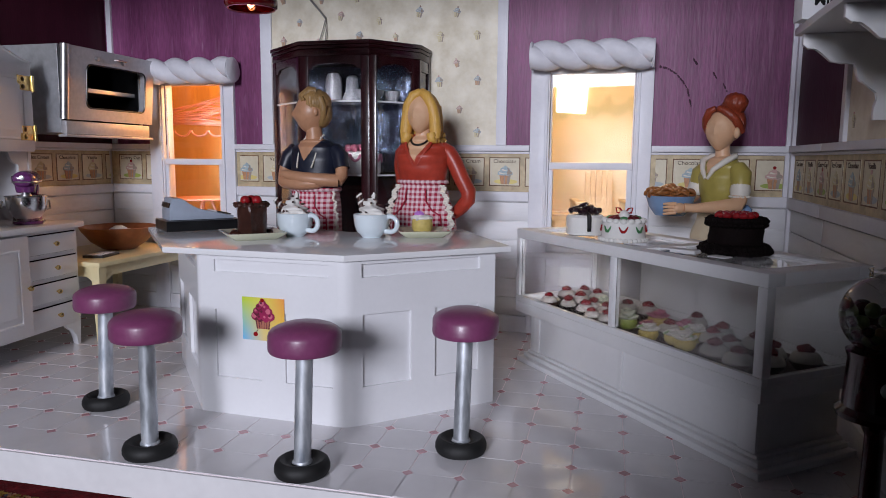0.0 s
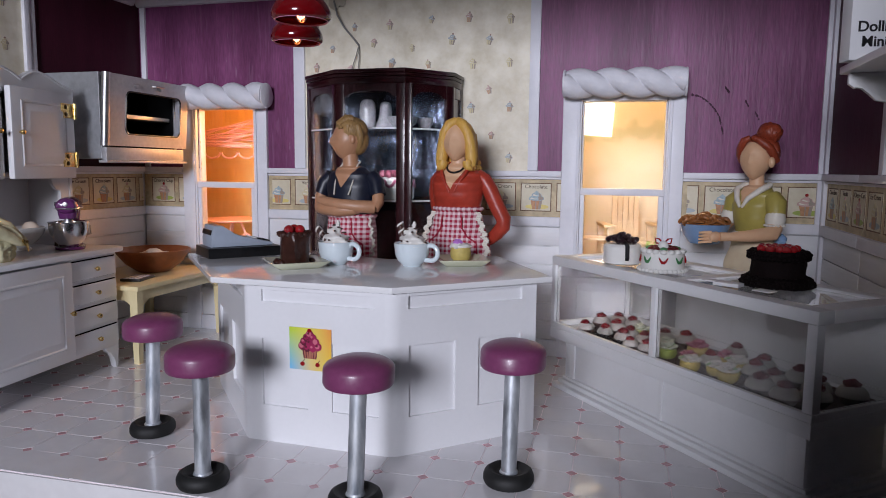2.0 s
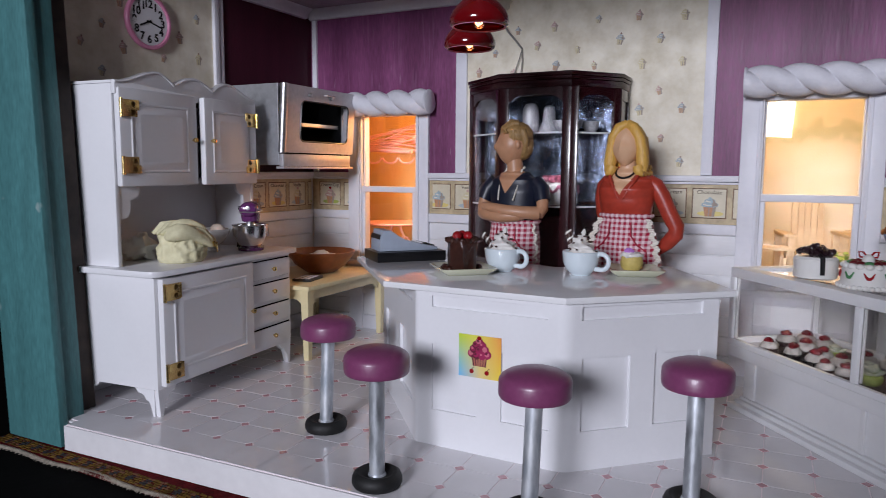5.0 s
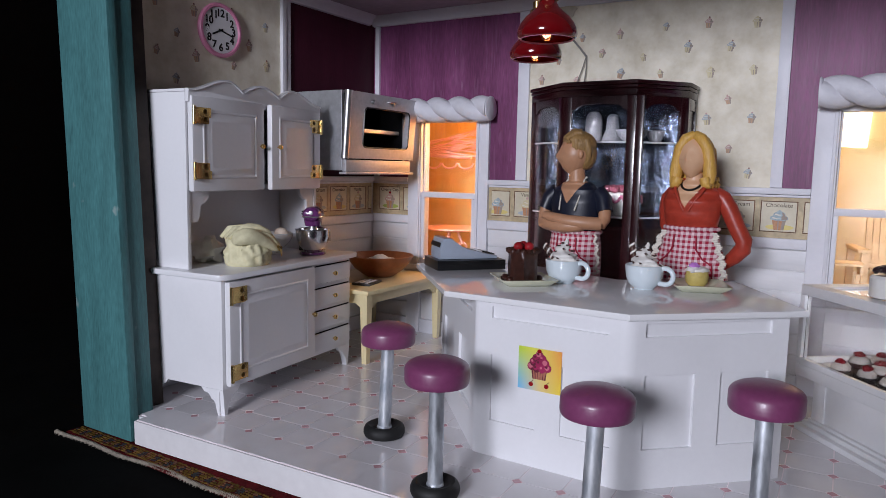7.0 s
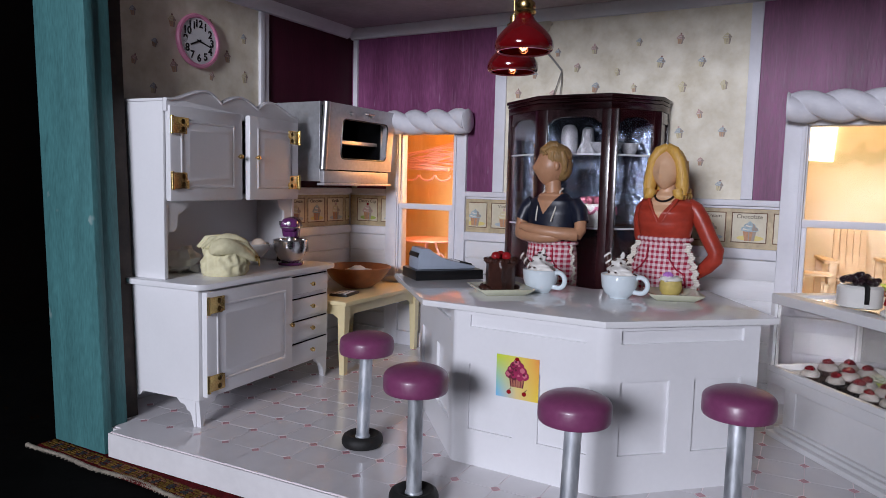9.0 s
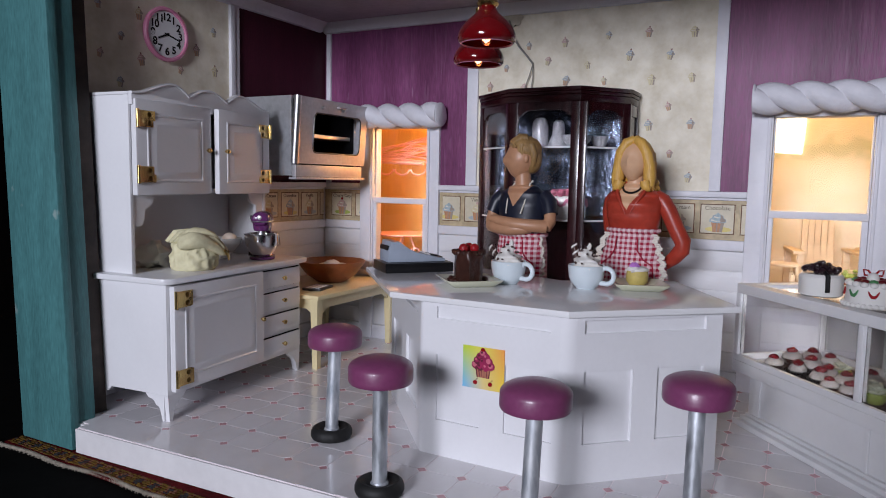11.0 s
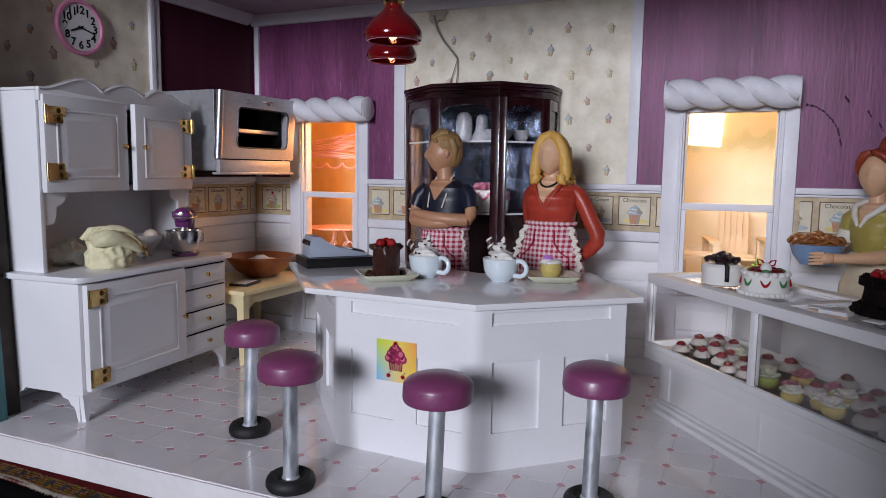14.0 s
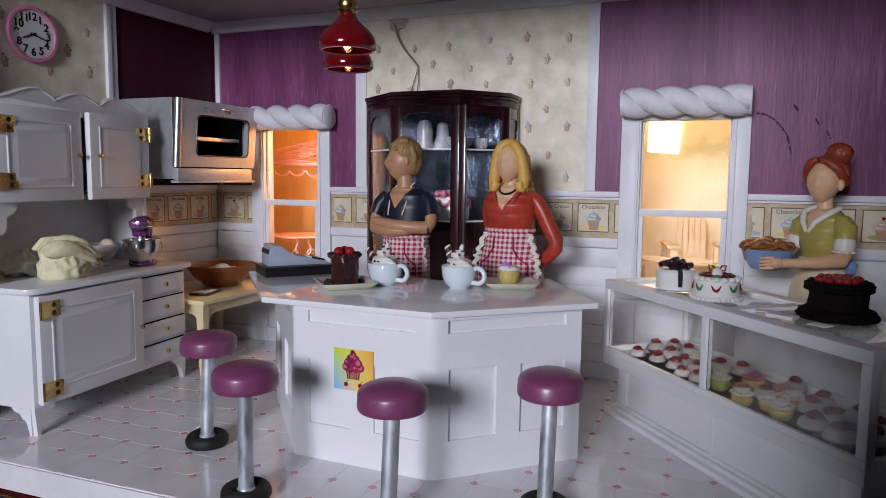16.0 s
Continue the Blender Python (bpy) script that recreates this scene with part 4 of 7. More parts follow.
box(bm, -0.455, 0.455, -0.25, -0.204, 0.02, 0.118, 0.01)
box(bm, -0.485, 0.465, -0.275, -0.20, 0.0, 0.019, 0.006)
part("drip_ledge", bm, SILVER_DOOR, oven, "silver ledge below the door")
bm = B()
box(bm, -0.30, 0.25, -0.02, 0.25, 0.661, 0.672, 0.003)
part("top_strip", bm, YELLOW_WOOD, oven)

# ---- side table with bowl and book ----
side_table = thing("side_table", -3.715, 4.945, 0, 0, "cream yellow painted side table with tapered legs", "table")
bm = B()
box(bm, -0.42, 0.42, -0.58, 0.58, 0.555, 0.59, 0.008)
part("tabletop", bm, YELLOW_WOOD, side_table)
for sx in (-1, 1):
    for sy in (-1, 1):
        bm = B()
        vs = box(bm, -0.036, 0.036, -0.036, 0.036, 0.0, 0.554)
        for v in vs:
            if v.co.z < 0.1:
                v.co.x *= 0.62
                v.co.y *= 0.62
        part("leg", bm, YELLOW_WOOD, side_table, at=at(sx * 0.365, sy * 0.53, 0), smooth=0)
for x in (-0.365, 0.365):
    bm = B()
    pr = [(-0.49, 0.554), (-0.49, 0.42), (-0.46, 0.44), (-0.40, 0.475), (0.40, 0.475), (0.46, 0.44), (0.49, 0.42), (0.49, 0.554)]
    vs = upright(bm, pr, -0.012, 0.012)
    move(bm, vs, Matrix.Translation((x, 0, 0)) @ Matrix.Rotation(radians(90), 4, "Z"))
    part("apron", bm, YELLOW_WOOD, side_table, smooth=0)
for y in (-0.53, 0.53):
    bm = B()
    pr = [(-0.325, 0.554), (-0.325, 0.44), (-0.27, 0.475), (0.27, 0.475), (0.325, 0.44), (0.325, 0.554)]
    upright(bm, pr, y - 0.012, y + 0.012)
    part("apron", bm, YELLOW_WOOD, side_table, smooth=0)
brown_bowl = thing("mixing_bowl", -3.70, 5.07, 0.591, 0, "brown wooden bowl of flour on the side table", "bowl")
bm = B()
lathe(bm, [(0.0, 0.0), (0.12, 0.0), (0.14, 0.012), (0.22, 0.07), (0.285, 0.155), (0.298, 0.185), (0.290, 0.19), (0.27, 0.16), (0.205, 0.08), (0.0, 0.03)], 48)
part("bowl", bm, TERRACOTTA, brown_bowl)
bm = B()
ball(bm, (0, 0, 0.11), (0.20, 0.20, 0.055), 28, 10, rough=0.12)
ball(bm, (0.03, -0.03, 0.155), (0.08, 0.07, 0.04), 16, 8, rough=0.25)
part("flour", bm, CREAMY, brown_bowl, "heap of white flour")
book = thing("keypad_book", -3.53, 4.66, 0.591, 12, "small dark patterned booklet on the side table", "book")
bm = B()
box(bm, -0.08, 0.08, -0.12, 0.12, 0.0, 0.02, 0.003)
part("cover", bm, BLACK_PLASTIC, book)
for i in range(3):
    for j in range(5):
        bm = B()
        box(bm, -0.062 + i * 0.045, -0.030 + i * 0.045, -0.105 + j * 0.043, -0.075 + j * 0.043, 0.0202, 0.023)
        part("printed_square", bm, PAPER, book, smooth=0)

# ---- on the hutch ----
sack = thing("flour_sack", -3.55, 3.375, 0.890, 90, "pale yellow cloth flour sack tied at the side", "sack")


def crumple(vs, k, freq):
    """Creases in soft cloth: ridged noise along the surface."""
    for v in vs:
        p = Vector(v.co) * freq
        n = abs(noise.noise(p)) + 0.5 * abs(noise.noise(p * 2.3 + Vector((3, 1, 2))))
        d = Vector((v.co.x, v.co.y, 0))
        if d.length > 1e-4:
            v.co += d.normalized() * (0.28 - n) * k * min(1, v.co.z * 12 + 0.15)


bm = B()
keys = [(0, 0, 0.0, 0.195, 0.13), (0, 0, 0.02, 0.212, 0.148), (0.005, 0, 0.07, 0.215, 0.152), (0.01, 0, 0.12, 0.205, 0.145), (0.01, 0, 0.17, 0.195, 0.135), (0.02, 0, 0.20, 0.15, 0.10), (0.02, 0, 0.215, 0.03, 0.02)]
rings = []
for p, q in zip(keys, keys[1:]):
    rings += [tuple(u + (w - u) * i / 5 for u, w in zip(p, q)) for i in range(5)]
vs = loft(bm, rings + [keys[-1]], 72)
for v in vs:
    # pleats drawn towards the tie
    d = Vector((v.co.x - 0.17, v.co.z - 0.10))
    if v.co.y < 0 and d.length < 0.22:
        a = math.atan2(d.y, d.x)
        v.co.y += 0.012 * math.sin(9 * a) * (1 - d.length / 0.22)
crumple(vs, 0.055, 12)
part("bag", bm, SACKCLOTH, sack, smooth=80)
bm = B()
vs = tube(bm, [(-0.185, -0.03, 0.165), (-0.20, -0.06, 0.185), (-0.15, -0.09, 0.20), (-0.08, -0.11, 0.195), (0.0, -0.125, 0.175), (0.08, -0.14, 0.145), (0.14, -0.15, 0.115), (0.18, -0.155, 0.10)], [0.03, 0.05, 0.056, 0.054, 0.046, 0.036, 0.026, 0.014], 22)
crumple(bm.verts, 0.03, 16)
part("rolled_top", bm, SACKCLOTH, sack, smooth=80)
bm = B()
tube(bm, [(-0.09, 0.02, 0.20), (-0.06, 0.0, 0.225), (0.0, -0.02, 0.235), (0.08, -0.035, 0.225), (0.15, -0.06, 0.195), (0.19, -0.09, 0.155), (0.20, -0.13, 0.12), (0.185, -0.155, 0.10)], [0.02, 0.038, 0.042, 0.045, 0.046, 0.04, 0.03, 0.014], 22)
crumple(bm.verts, 0.035, 15)
part("gathered_top", bm, SACKCLOTH, sack, smooth=80)
for i in range(7):
    bm = B()
    tube(bm, [(0.180, -0.158, 0.105), (0.150 - 0.012 * i, -0.150 + 0.016 * i, 0.150 + 0.010 * i), (0.075 - 0.016 * i, -0.125 + 0.026 * i, 0.200 + 0.008 * i), (-0.04 - 0.010 * i, -0.110 + 0.034 * i, 0.214 + 0.004 * i), (-0.155, -0.095 + 0.036 * i, 0.180)], [0.008, 0.015, 0.020, 0.020, 0.012], 12)
    crumple(bm.verts, 0.035, 15)
    part("fold", bm, SACKCLOTH, sack, smooth=80)
bm = B()
tube(bm, [(0.15, -0.175, 0.125), (0.175, -0.182, 0.105), (0.185, -0.182, 0.085), (0.195, -0.178, 0.055)], [0.010, 0.014, 0.009, 0.004], 8)
tube(bm, [(0.165, -0.178, 0.10), (0.20, -0.172, 0.115), (0.225, -0.155, 0.105)], [0.008, 0.009, 0.004], 8)
part("tie", bm, BRASS, sack, "golden tie string")

for child in sack.children:
    child.data.transform(Matrix.Scale(0.70, 4, (1, 0, 0)))

egg_bowl = thing("egg_bowl", -3.83, 3.90, 0.890, 0, "white footed china bowl holding an egg", "bowl")
bm = B()
lathe(bm, [(0.0, 0.0), (0.06, 0.0), (0.062, 0.012), (0.045, 0.03), (0.09, 0.055), (0.135, 0.11), (0.148, 0.155), (0.142, 0.158), (0.125, 0.11), (0.0, 0.06)], 40)
part("bowl", bm, WHITE_CHINA, egg_bowl)
bm = B()
ball(bm, (0.03, 0.05, 0.15), (0.06, 0.045, 0.045), 18, 10)
part("egg", bm, surf("brown_eggshell", (0.74, 0.60, 0.48), 0.4, bump=0.05), egg_bowl, "pale brown egg")
bag = thing("sugar_bag", -3.86, 3.30, 0.890, 0, "crumpled translucent white bag on the hutch", "bag")
bm = B()
ball(bm, (0, 0, 0.075), (0.10, 0.11, 0.09), 24, 14, rough=0.5, freq=3.0)
for v in bm.verts:
    v.co.z = max(0, v.co.z)
part("bag", bm, surf("milky_plastic", (0.78, 0.78, 0.76), 0.35, bump=0.3), bag, smooth=60)

mixer = thing("stand_mixer", -3.60, 4.09, 0.890, 122, "purple stand mixer with a steel bowl", "mixer")
bm = B()
prism(bm, arc(-0.04, 0, 0.105, 90, 270, 14) + arc(0.09, 0, 0.085, -90, 90, 14), 0.0, 0.026, 0.010)
part("foot", bm, PURPLE_ENAMEL, mixer)
bm = B()
loft(bm, [(x, 0, z, rx, ry) for x, z, rx, ry in ((0.125, 0.026, 0.055, 0.060), (0.128, 0.06, 0.042, 0.046), (0.125, 0.18, 0.040, 0.042), (0.11, 0.24, 0.05, 0.05), (0.10, 0.29, 0.055, 0.055))], 22)
part("column", bm, PURPLE_ENAMEL, mixer)
bm = B()
vs = loft(bm, [(0, 0, z, rx, ry) for z, rx, ry in ((-0.150, 0.020, 0.03), (-0.142, 0.045, 0.06), (-0.12, 0.060, 0.074), (-0.06, 0.066, 0.080), (0.06, 0.066, 0.078), (0.13, 0.058, 0.066), (0.16, 0.045, 0.05), (0.172, 0.02, 0.02))], 28)
move(bm, vs, Matrix.Translation((0.0, 0, 0.335)) @ Matrix.Rotation(radians(90), 4, "Y"))
loft(bm, [(-0.055, 0, z, r, r) for z, r in ((0.235, 0.050), (0.24, 0.064), (0.285, 0.072), (0.32, 0.070))], 26)
part("motor_head", bm, PURPLE_ENAMEL, mixer, "rounded purple motor head")
bm = B()
rows = [(-0.158, 0.0), (-0.150, 0.040), (-0.125, 0.070), (-0.06, 0.081), (0.06, 0.079), (0.13, 0.066), (0.165, 0.03)]
tube(bm, [(x, y, 0.318) for x, y in rows] + [(x, -y, 0.318) for x, y in rows[::-1]], 0.006, 8)
part("head_band", bm, SILVER, mixer, "chrome band")
bm = B()
lathe(bm, [(0.0, 0.010), (0.015, 0.008), (0.020, 0.0)], 18)
move(bm, bm.verts[:], Matrix.Translation((-0.148, 0, 0.350)) @ Matrix.Rotation(radians(-90), 4, "Y"))
part("badge", bm, SILVER, mixer, "chrome badge")
bm = B()
lathe(bm, [(0.0, 0.024), (0.016, 0.022), (0.018, 0.0)], 14)
move(bm, bm.verts[:], Matrix.Translation((-0.02, 0.076, 0.345)) @ Matrix.Rotation(radians(-90), 4, "X"))
part("knob", bm, BLACK_PLASTIC, mixer, "black knob")
bm = B()
lathe(bm, [(0.05, 0.027), (0.075, 0.030), (0.078, 0.042), (0.105, 0.070), (0.130, 0.115), (0.138, 0.165), (0.139, 0.205), (0.146, 0.208), (0.143, 0.216), (0.133, 0.210), (0.126, 0.13), (0.0, 0.06)], 40, cx=-0.055)
bowl = part("bowl", bm, surf("polished_steel", (0.62, 0.62, 0.63), 0.2, 1.0, vary=0.1, bump=0.03), mixer, "polished steel bowl")
bm = B()
tube(bm, [(-0.055 + 0.135, -0.03, 0.18), (0.10, -0.12, 0.165), (0.09, -0.125, 0.11), (0.06, -0.07, 0.09)], 0.009, 8)
part("handle", bm, SILVER, bowl)
bm = B()
lathe(bm, [(0.02, 0.13), (0.042, 0.17), (0.045, 0.20), (0.02, 0.25)], 16, cx=-0.055)
part("beater", bm, SILVER, mixer)
bm = B()
tube(bm, [(0.15, 0.03, 0.20), (0.17, 0.06, 0.15), (0.15, 0.10, 0.11), (0.16, 0.14, 0.06), (0.18, 0.15, 0.012), (0.22, 0.10, 0.012)], 0.011, 8)
part("power_cord", bm, RUBBER, mixer, "black power cord")
for child in mixer.children_recursive:
    child.data.transform(Matrix.Scale(0.9, 4))


# ---- on the counter ----
register = thing("cash_register", -2.367, 4.222, 0.886, 49, "blue-grey cash register on a black base", "cash register")
bm = B()
box(bm, -0.24, 0.24, -0.155, 0.155, 0.0, 0.065, 0.006)
part("base", bm, BLACK_PLASTIC, register)
bm = B()
vs = upright(bm, [(-0.205, 0.066), (0.20, 0.066), (0.20, 0.085), (0.06, 0.115), (-0.02, 0.125), (-0.06, 0.155), (-0.13, 0.205), (-0.185, 0.205), (-0.205, 0.12)], -0.10, 0.12, 0.008)
part("housing", bm, GREY_PLASTIC, register, "sloping blue-grey housing")
bm = B()
vs = box(bm, -0.016, 0.016, -0.085, 0.10, -0.002, 0.004)
move(bm, vs, Matrix.Translation((-0.20, 0.01, 0.16)) @ Matrix.Rotation(radians(-78), 4, "Y"))
part("display", bm, BLACK_PLASTIC, register, "dark display strip")
for i in range(4):
    for j in range(4):
        bm = B()
        vs = box(bm, -0.011, 0.011, -0.016, 0.016, 0.0, 0.008, 0.002)
        move(bm, vs, Matrix.Translation((0.085 + i * 0.030, -0.065 + j * 0.042, 0.112 - i * 0.0066)) @ Matrix.Rotation(radians(12), 4, "Y"))
        part("key", bm, BLACK_PLASTIC if i else PAPER, register)

slice_plate = thing("cake_plate", -1.75, 3.83, 0.886, 42, "square pale green glazed plate", "plate", "plates")


def square_plate(ob, a):
    bm = B()
    rows = []
    for r, z in ((a * 0.60, 0.0), (a * 0.70, 0.0), (a * 0.98, 0.034), (a, 0.042), (a * 0.95, 0.044), (a * 0.70, 0.014), (a * 0.3, 0.012)):
        c = r * 0.12
        row = []
        for qx, qy in ((1, 1), (-1, 1), (-1, -1), (1, -1)):
            pts = [(qx * r, qy * (r - c)), (qx * (r - c * 0.3), qy * (r - c * 0.3)), (qx * (r - c), qy * r)]
            row += pts if qx * qy > 0 else pts[::-1]
        rows.append([bm.verts.new((x, y, z)) for x, y in row])
    n = len(rows[0])
    for p, q in zip(rows, rows[1:]):
        for i in range(n):
            bm.faces.new((p[i], p[(i + 1) % n], q[(i + 1) % n], q[i]))
    bm.faces.new(rows[0][::-1])
    bm.faces.new(rows[-1])
    part("dish", bm, PLATE, ob, smooth=50)


square_plate(slice_plate, 0.168)
cake_slice = thing("chocolate_cake_slice", -1.755, 3.835, 0.901, 28, "iced slice of chocolate cake with red cherries on a plate", "cake")
bm = B()
vs = prism(bm, [(-0.085, 0.08), (-0.075, -0.05), (0.0, -0.10), (0.08, -0.04), (0.085, 0.08)], 0.0, 0.185, 0.012)
bmesh.ops.subdivide_edges(bm, edges=bm.edges[:], cuts=3, use_grid_fill=True)
for v in bm.verts:
    v.co += Vector((noise.noise(v.co * 30), noise.noise(v.co * 30 + Vector((5, 0, 0))), 0.6 * noise.noise(v.co * 28 + Vector((0, 7, 0))))) * 0.008
part("sponge", bm, CHOC, cake_slice, smooth=60)
bm = B()
for k in range(16):
    a = 2 * math.pi * k / 16
    ball(bm, (0.085 * math.cos(a), 0.01 + 0.085 * math.sin(a), 0.180), (0.020, 0.020, 0.016), 10, 6, rough=0.5)
    if k in (1, 3, 7, 9, 10):
        ball(bm, (0.108 * math.cos(a), 0.01 + 0.09 * math.sin(a), 0.014), (0.026, 0.026, 0.018), 10, 6, rough=0.4)
part("icing", bm, CHOC, cake_slice, "dark piped icing", smooth=70, kind="stuff")
for x, y in ((-0.032, -0.03), (0.032, -0.022), (0.0, 0.03)):
    bm = B()
    ball(bm, (x, y, 0.205), 0.029, 14, 9)
    part("cherry", bm, CHERRY, cake_slice)


def cocoa_mug(x, y, rz, tip):
    ob = thing("cocoa_mug", x, y, 0.886, rz, "pale blue mug heaped with whipped cream and a striped wafer", "mug", "mugs on the counter")
    bm = B()
    lathe(bm, [(0.0, 0.0), (0.056, 0.0), (0.060, 0.008), (0.064, 0.012), (0.088, 0.034), (0.102, 0.070), (0.107, 0.110), (0.110, 0.136), (0.106, 0.140), (0.099, 0.118), (0.0, 0.108)], 40)
    cup = part("cup", bm, PORCELAIN, ob)
    bm = B()
    tube(bm, [(0.096, 0, 0.112)] + [(0.124 + 0.046 * math.cos(a), 0, 0.084 + 0.046 * math.sin(a)) for a in [radians(118 - 16 * i) for i in range(15)]] + [(0.088, 0, 0.040)], 0.0145, 14)
    part("handle", bm, PORCELAIN, cup)
    bm = B()
    rings = []
    for k in range(22):
        t = k / 21
        rr = 0.090 * (1 - t) ** 1.15 * (1 + 0.20 * math.sin(t * 22)) + 0.003
        rings.append((0.014 * math.sin(t * 8), 0.014 * math.cos(t * 8), 0.115 + 0.155 * t, rr, rr))
    loft(bm, rings, 28, wave=lambda a, k: 1 + 0.17 * math.sin(5 * a + k * 0.55))
    cream = part("whipped_cream", bm, CREAMY, ob, "swirled whipped cream", smooth=70)
    bm = B()
    for k in range(16):
        a = k * 2.4
        r = 0.088 - 0.0048 * k
        z = 0.142 + 0.0065 * k
        vs = ball(bm, (0, 0, 0), (0.016, 0.007, 0.006), 8, 5)
        move(bm, vs, Matrix.Translation((r * math.cos(a), r * math.sin(a), z)) @ Matrix.Rotation(a, 4, "Z"))
    part("chocolate_flakes", bm, CHOC, ob, "dark chocolate flakes")
    bm = B()
    tube(bm, [(-0.05, 0.0, 0.12), tip], 0.017, 12)
    w = part("wafer", bm, CHOC, ob, "striped rolled wafer")
    bm = B()
    d = Vector(tip) - Vector((-0.05, 0, 0.12))
    side = d.cross(Vector((0, 1, 0))).normalized()
    other = d.normalized().cross(side)
    pts = [Vector((-0.05, 0, 0.12)) + d * (k / 40) + 0.016 * (math.cos(k * 0.55) * side + math.sin(k * 0.55) * other) for k in range(12, 41)]
    tube(bm, pts, 0.0062, 6)
    part("stripe", bm, CREAMY, w)
    return ob


cocoa_mug(-1.57, 4.015, -12, (-0.135, -0.01, 0.215))
cocoa_mug(-1.112, 4.10, -8, (-0.085, 0.0, 0.255))

cup_plate = thing("cupcake_plate", -0.84, 4.26, 0.886, 22, "square pale green glazed plate", "plate", "plates")
square_plate(cup_plate, 0.155)
small_cake = thing("lemon_cupcake", -0.865, 4.325, 0.901, 0, "small lemon cupcake with lilac and white icing on a plate", "cupcake")
bm = B()
lathe(bm, [(0.045, 0.0), (0.062, 0.02), (0.066, 0.05), (0.060, 0.085)], 28)
part("sponge", bm, LEMON, small_cake)
bm = B()
ball(bm, (0, 0, 0.088), (0.062, 0.062, 0.028), 24, 10, rough=0.35, freq=3)
part("icing", bm, CREAMY, small_cake, "white sprinkled icing")
bm = B()
ball(bm, (-0.015, -0.02, 0.115), (0.03, 0.025, 0.02), 14, 8, rough=0.35, freq=3)
part("flower", bm, LILAC, small_cake, "lilac sugar flower")


# ---- flat prints: a cupcake picture made of thin pieces ----
def cupcake_print(bm, x, z, s, y, mi_cup, mi_top, mi_dot, lean=0.0, mi_shade=4, mi_light=3):
    c, sn = math.cos(lean), math.sin(lean)

    def put(pts, d, mi):
        vs = upright(bm, pts, y - d, y, 0, mi)
        for v in vs:
            px, pz = v.co.x * s, v.co.z * s
            v.co.x, v.co.z = x + c * px - sn * pz, z + sn * px + c * pz

    put([(-0.34, 0.05), (-0.24, -0.5), (0.24, -0.5), (0.34, 0.05)], 0.0012, mi_cup)
    put([(-0.44, 0.06), (-0.42, 0.2), (-0.30, 0.27), (-0.26, 0.40), (-0.12, 0.47), (0.0, 0.58), (0.12, 0.47), (0.26, 0.40), (0.30, 0.27), (0.42, 0.2), (0.44, 0.06), (0.2, 0.0), (-0.2, 0.0)], 0.0024, mi_top)
    put([(0.30, 0.04), (0.34, 0.05), (0.24, -0.5), (0.10, -0.5), (0.16, 0.03)], 0.0016, mi_shade)
    put([(-0.06, -0.01), (0.0, -0.01), (-0.02, -0.5), (-0.07, -0.5)], 0.0016, mi_shade)
    put([(0.12, 0.03), (0.40, 0.08), (0.40, 0.19), (0.28, 0.25), (0.24, 0.38), (0.12, 0.45), (0.16, 0.28), (0.10, 0.20)], 0.0028, mi_shade)
    put([(-0.36, 0.12), (-0.10, 0.07), (0.16, 0.10), (-0.10, 0.12), (-0.33, 0.19)], 0.0029, mi_light)
    put([(-0.22, 0.30), (0.0, 0.26), (0.14, 0.30), (-0.02, 0.32), (-0.18, 0.38)], 0.0029, mi_light)
    if mi_dot is not None:
        put([(0.09 * math.cos(a * 0.785), 0.60 + 0.09 * math.sin(a * 0.785)) for a in range(8)], 0.0034, mi_dot)


# poster on the counter
poster = thing("cupcake_poster", -1.425, 3.3602, 0.530, -1.5, "bright painted cupcake picture stuck on the counter", "poster")
POSTER = bpy.data.materials.new("poster_paint")
POSTER.use_nodes = True
nt = POSTER.node_tree
tcn, sep = nt.nodes.new("ShaderNodeTexCoord"), nt.nodes.new("ShaderNodeSeparateXYZ")
nt.links.new(tcn.outputs["Object"], sep.inputs[0])


def ramp_of(axis, lo, hi, c0, c1, c2):
    mr, cr = nt.nodes.new("ShaderNodeMapRange"), nt.nodes.new("ShaderNodeValToRGB")
    mr.inputs["From Min"].default_value, mr.inputs["From Max"].default_value = lo * K, hi * K
    nt.links.new(sep.outputs[axis], mr.inputs["Value"])
    cr.color_ramp.elements[0].color, cr.color_ramp.elements[1].color = (*c0, 1), (*c2, 1)
    e = cr.color_ramp.elements.new(0.5)
    e.color = (*c1, 1)
    nt.links.new(mr.outputs[0], cr.inputs[0])
    return cr, mr


low, _ = ramp_of("X", -0.12, 0.12, (0.16, 0.50, 0.78), (0.74, 0.58, 0.26), (0.85, 0.62, 0.06))
high, _ = ramp_of("X", -0.12, 0.12, (0.50, 0.66, 0.05), (0.78, 0.70, 0.12), (0.86, 0.34, 0.08))
_, up = ramp_of("Z", -0.10, 0.10, (0, 0, 0), (0, 0, 0), (0, 0, 0))
mxp = nt.nodes.new("ShaderNodeMix")
mxp.data_type = "RGBA"
nt.links.new(up.outputs[0], mxp.inputs["Factor"])
nt.links.new(low.outputs[0], mxp.inputs[6])
nt.links.new(high.outputs[0], mxp.inputs[7])
nt.links.new(mxp.outputs[2], nt.nodes["Principled BSDF"].inputs["Base Color"])
nt.nodes["Principled BSDF"].inputs["Roughness"].default_value = 0.3
bm = B()
box(bm, -0.12, 0.12, -0.006, 0.0, -0.112, 0.112)
part("sheet", bm, POSTER, poster)
bm = B()
upright(bm, [(-0.046, 0.012), (-0.034, -0.050), (0.034, -0.050), (0.046, 0.012)], -0.0075, -0.006, 0, 0)
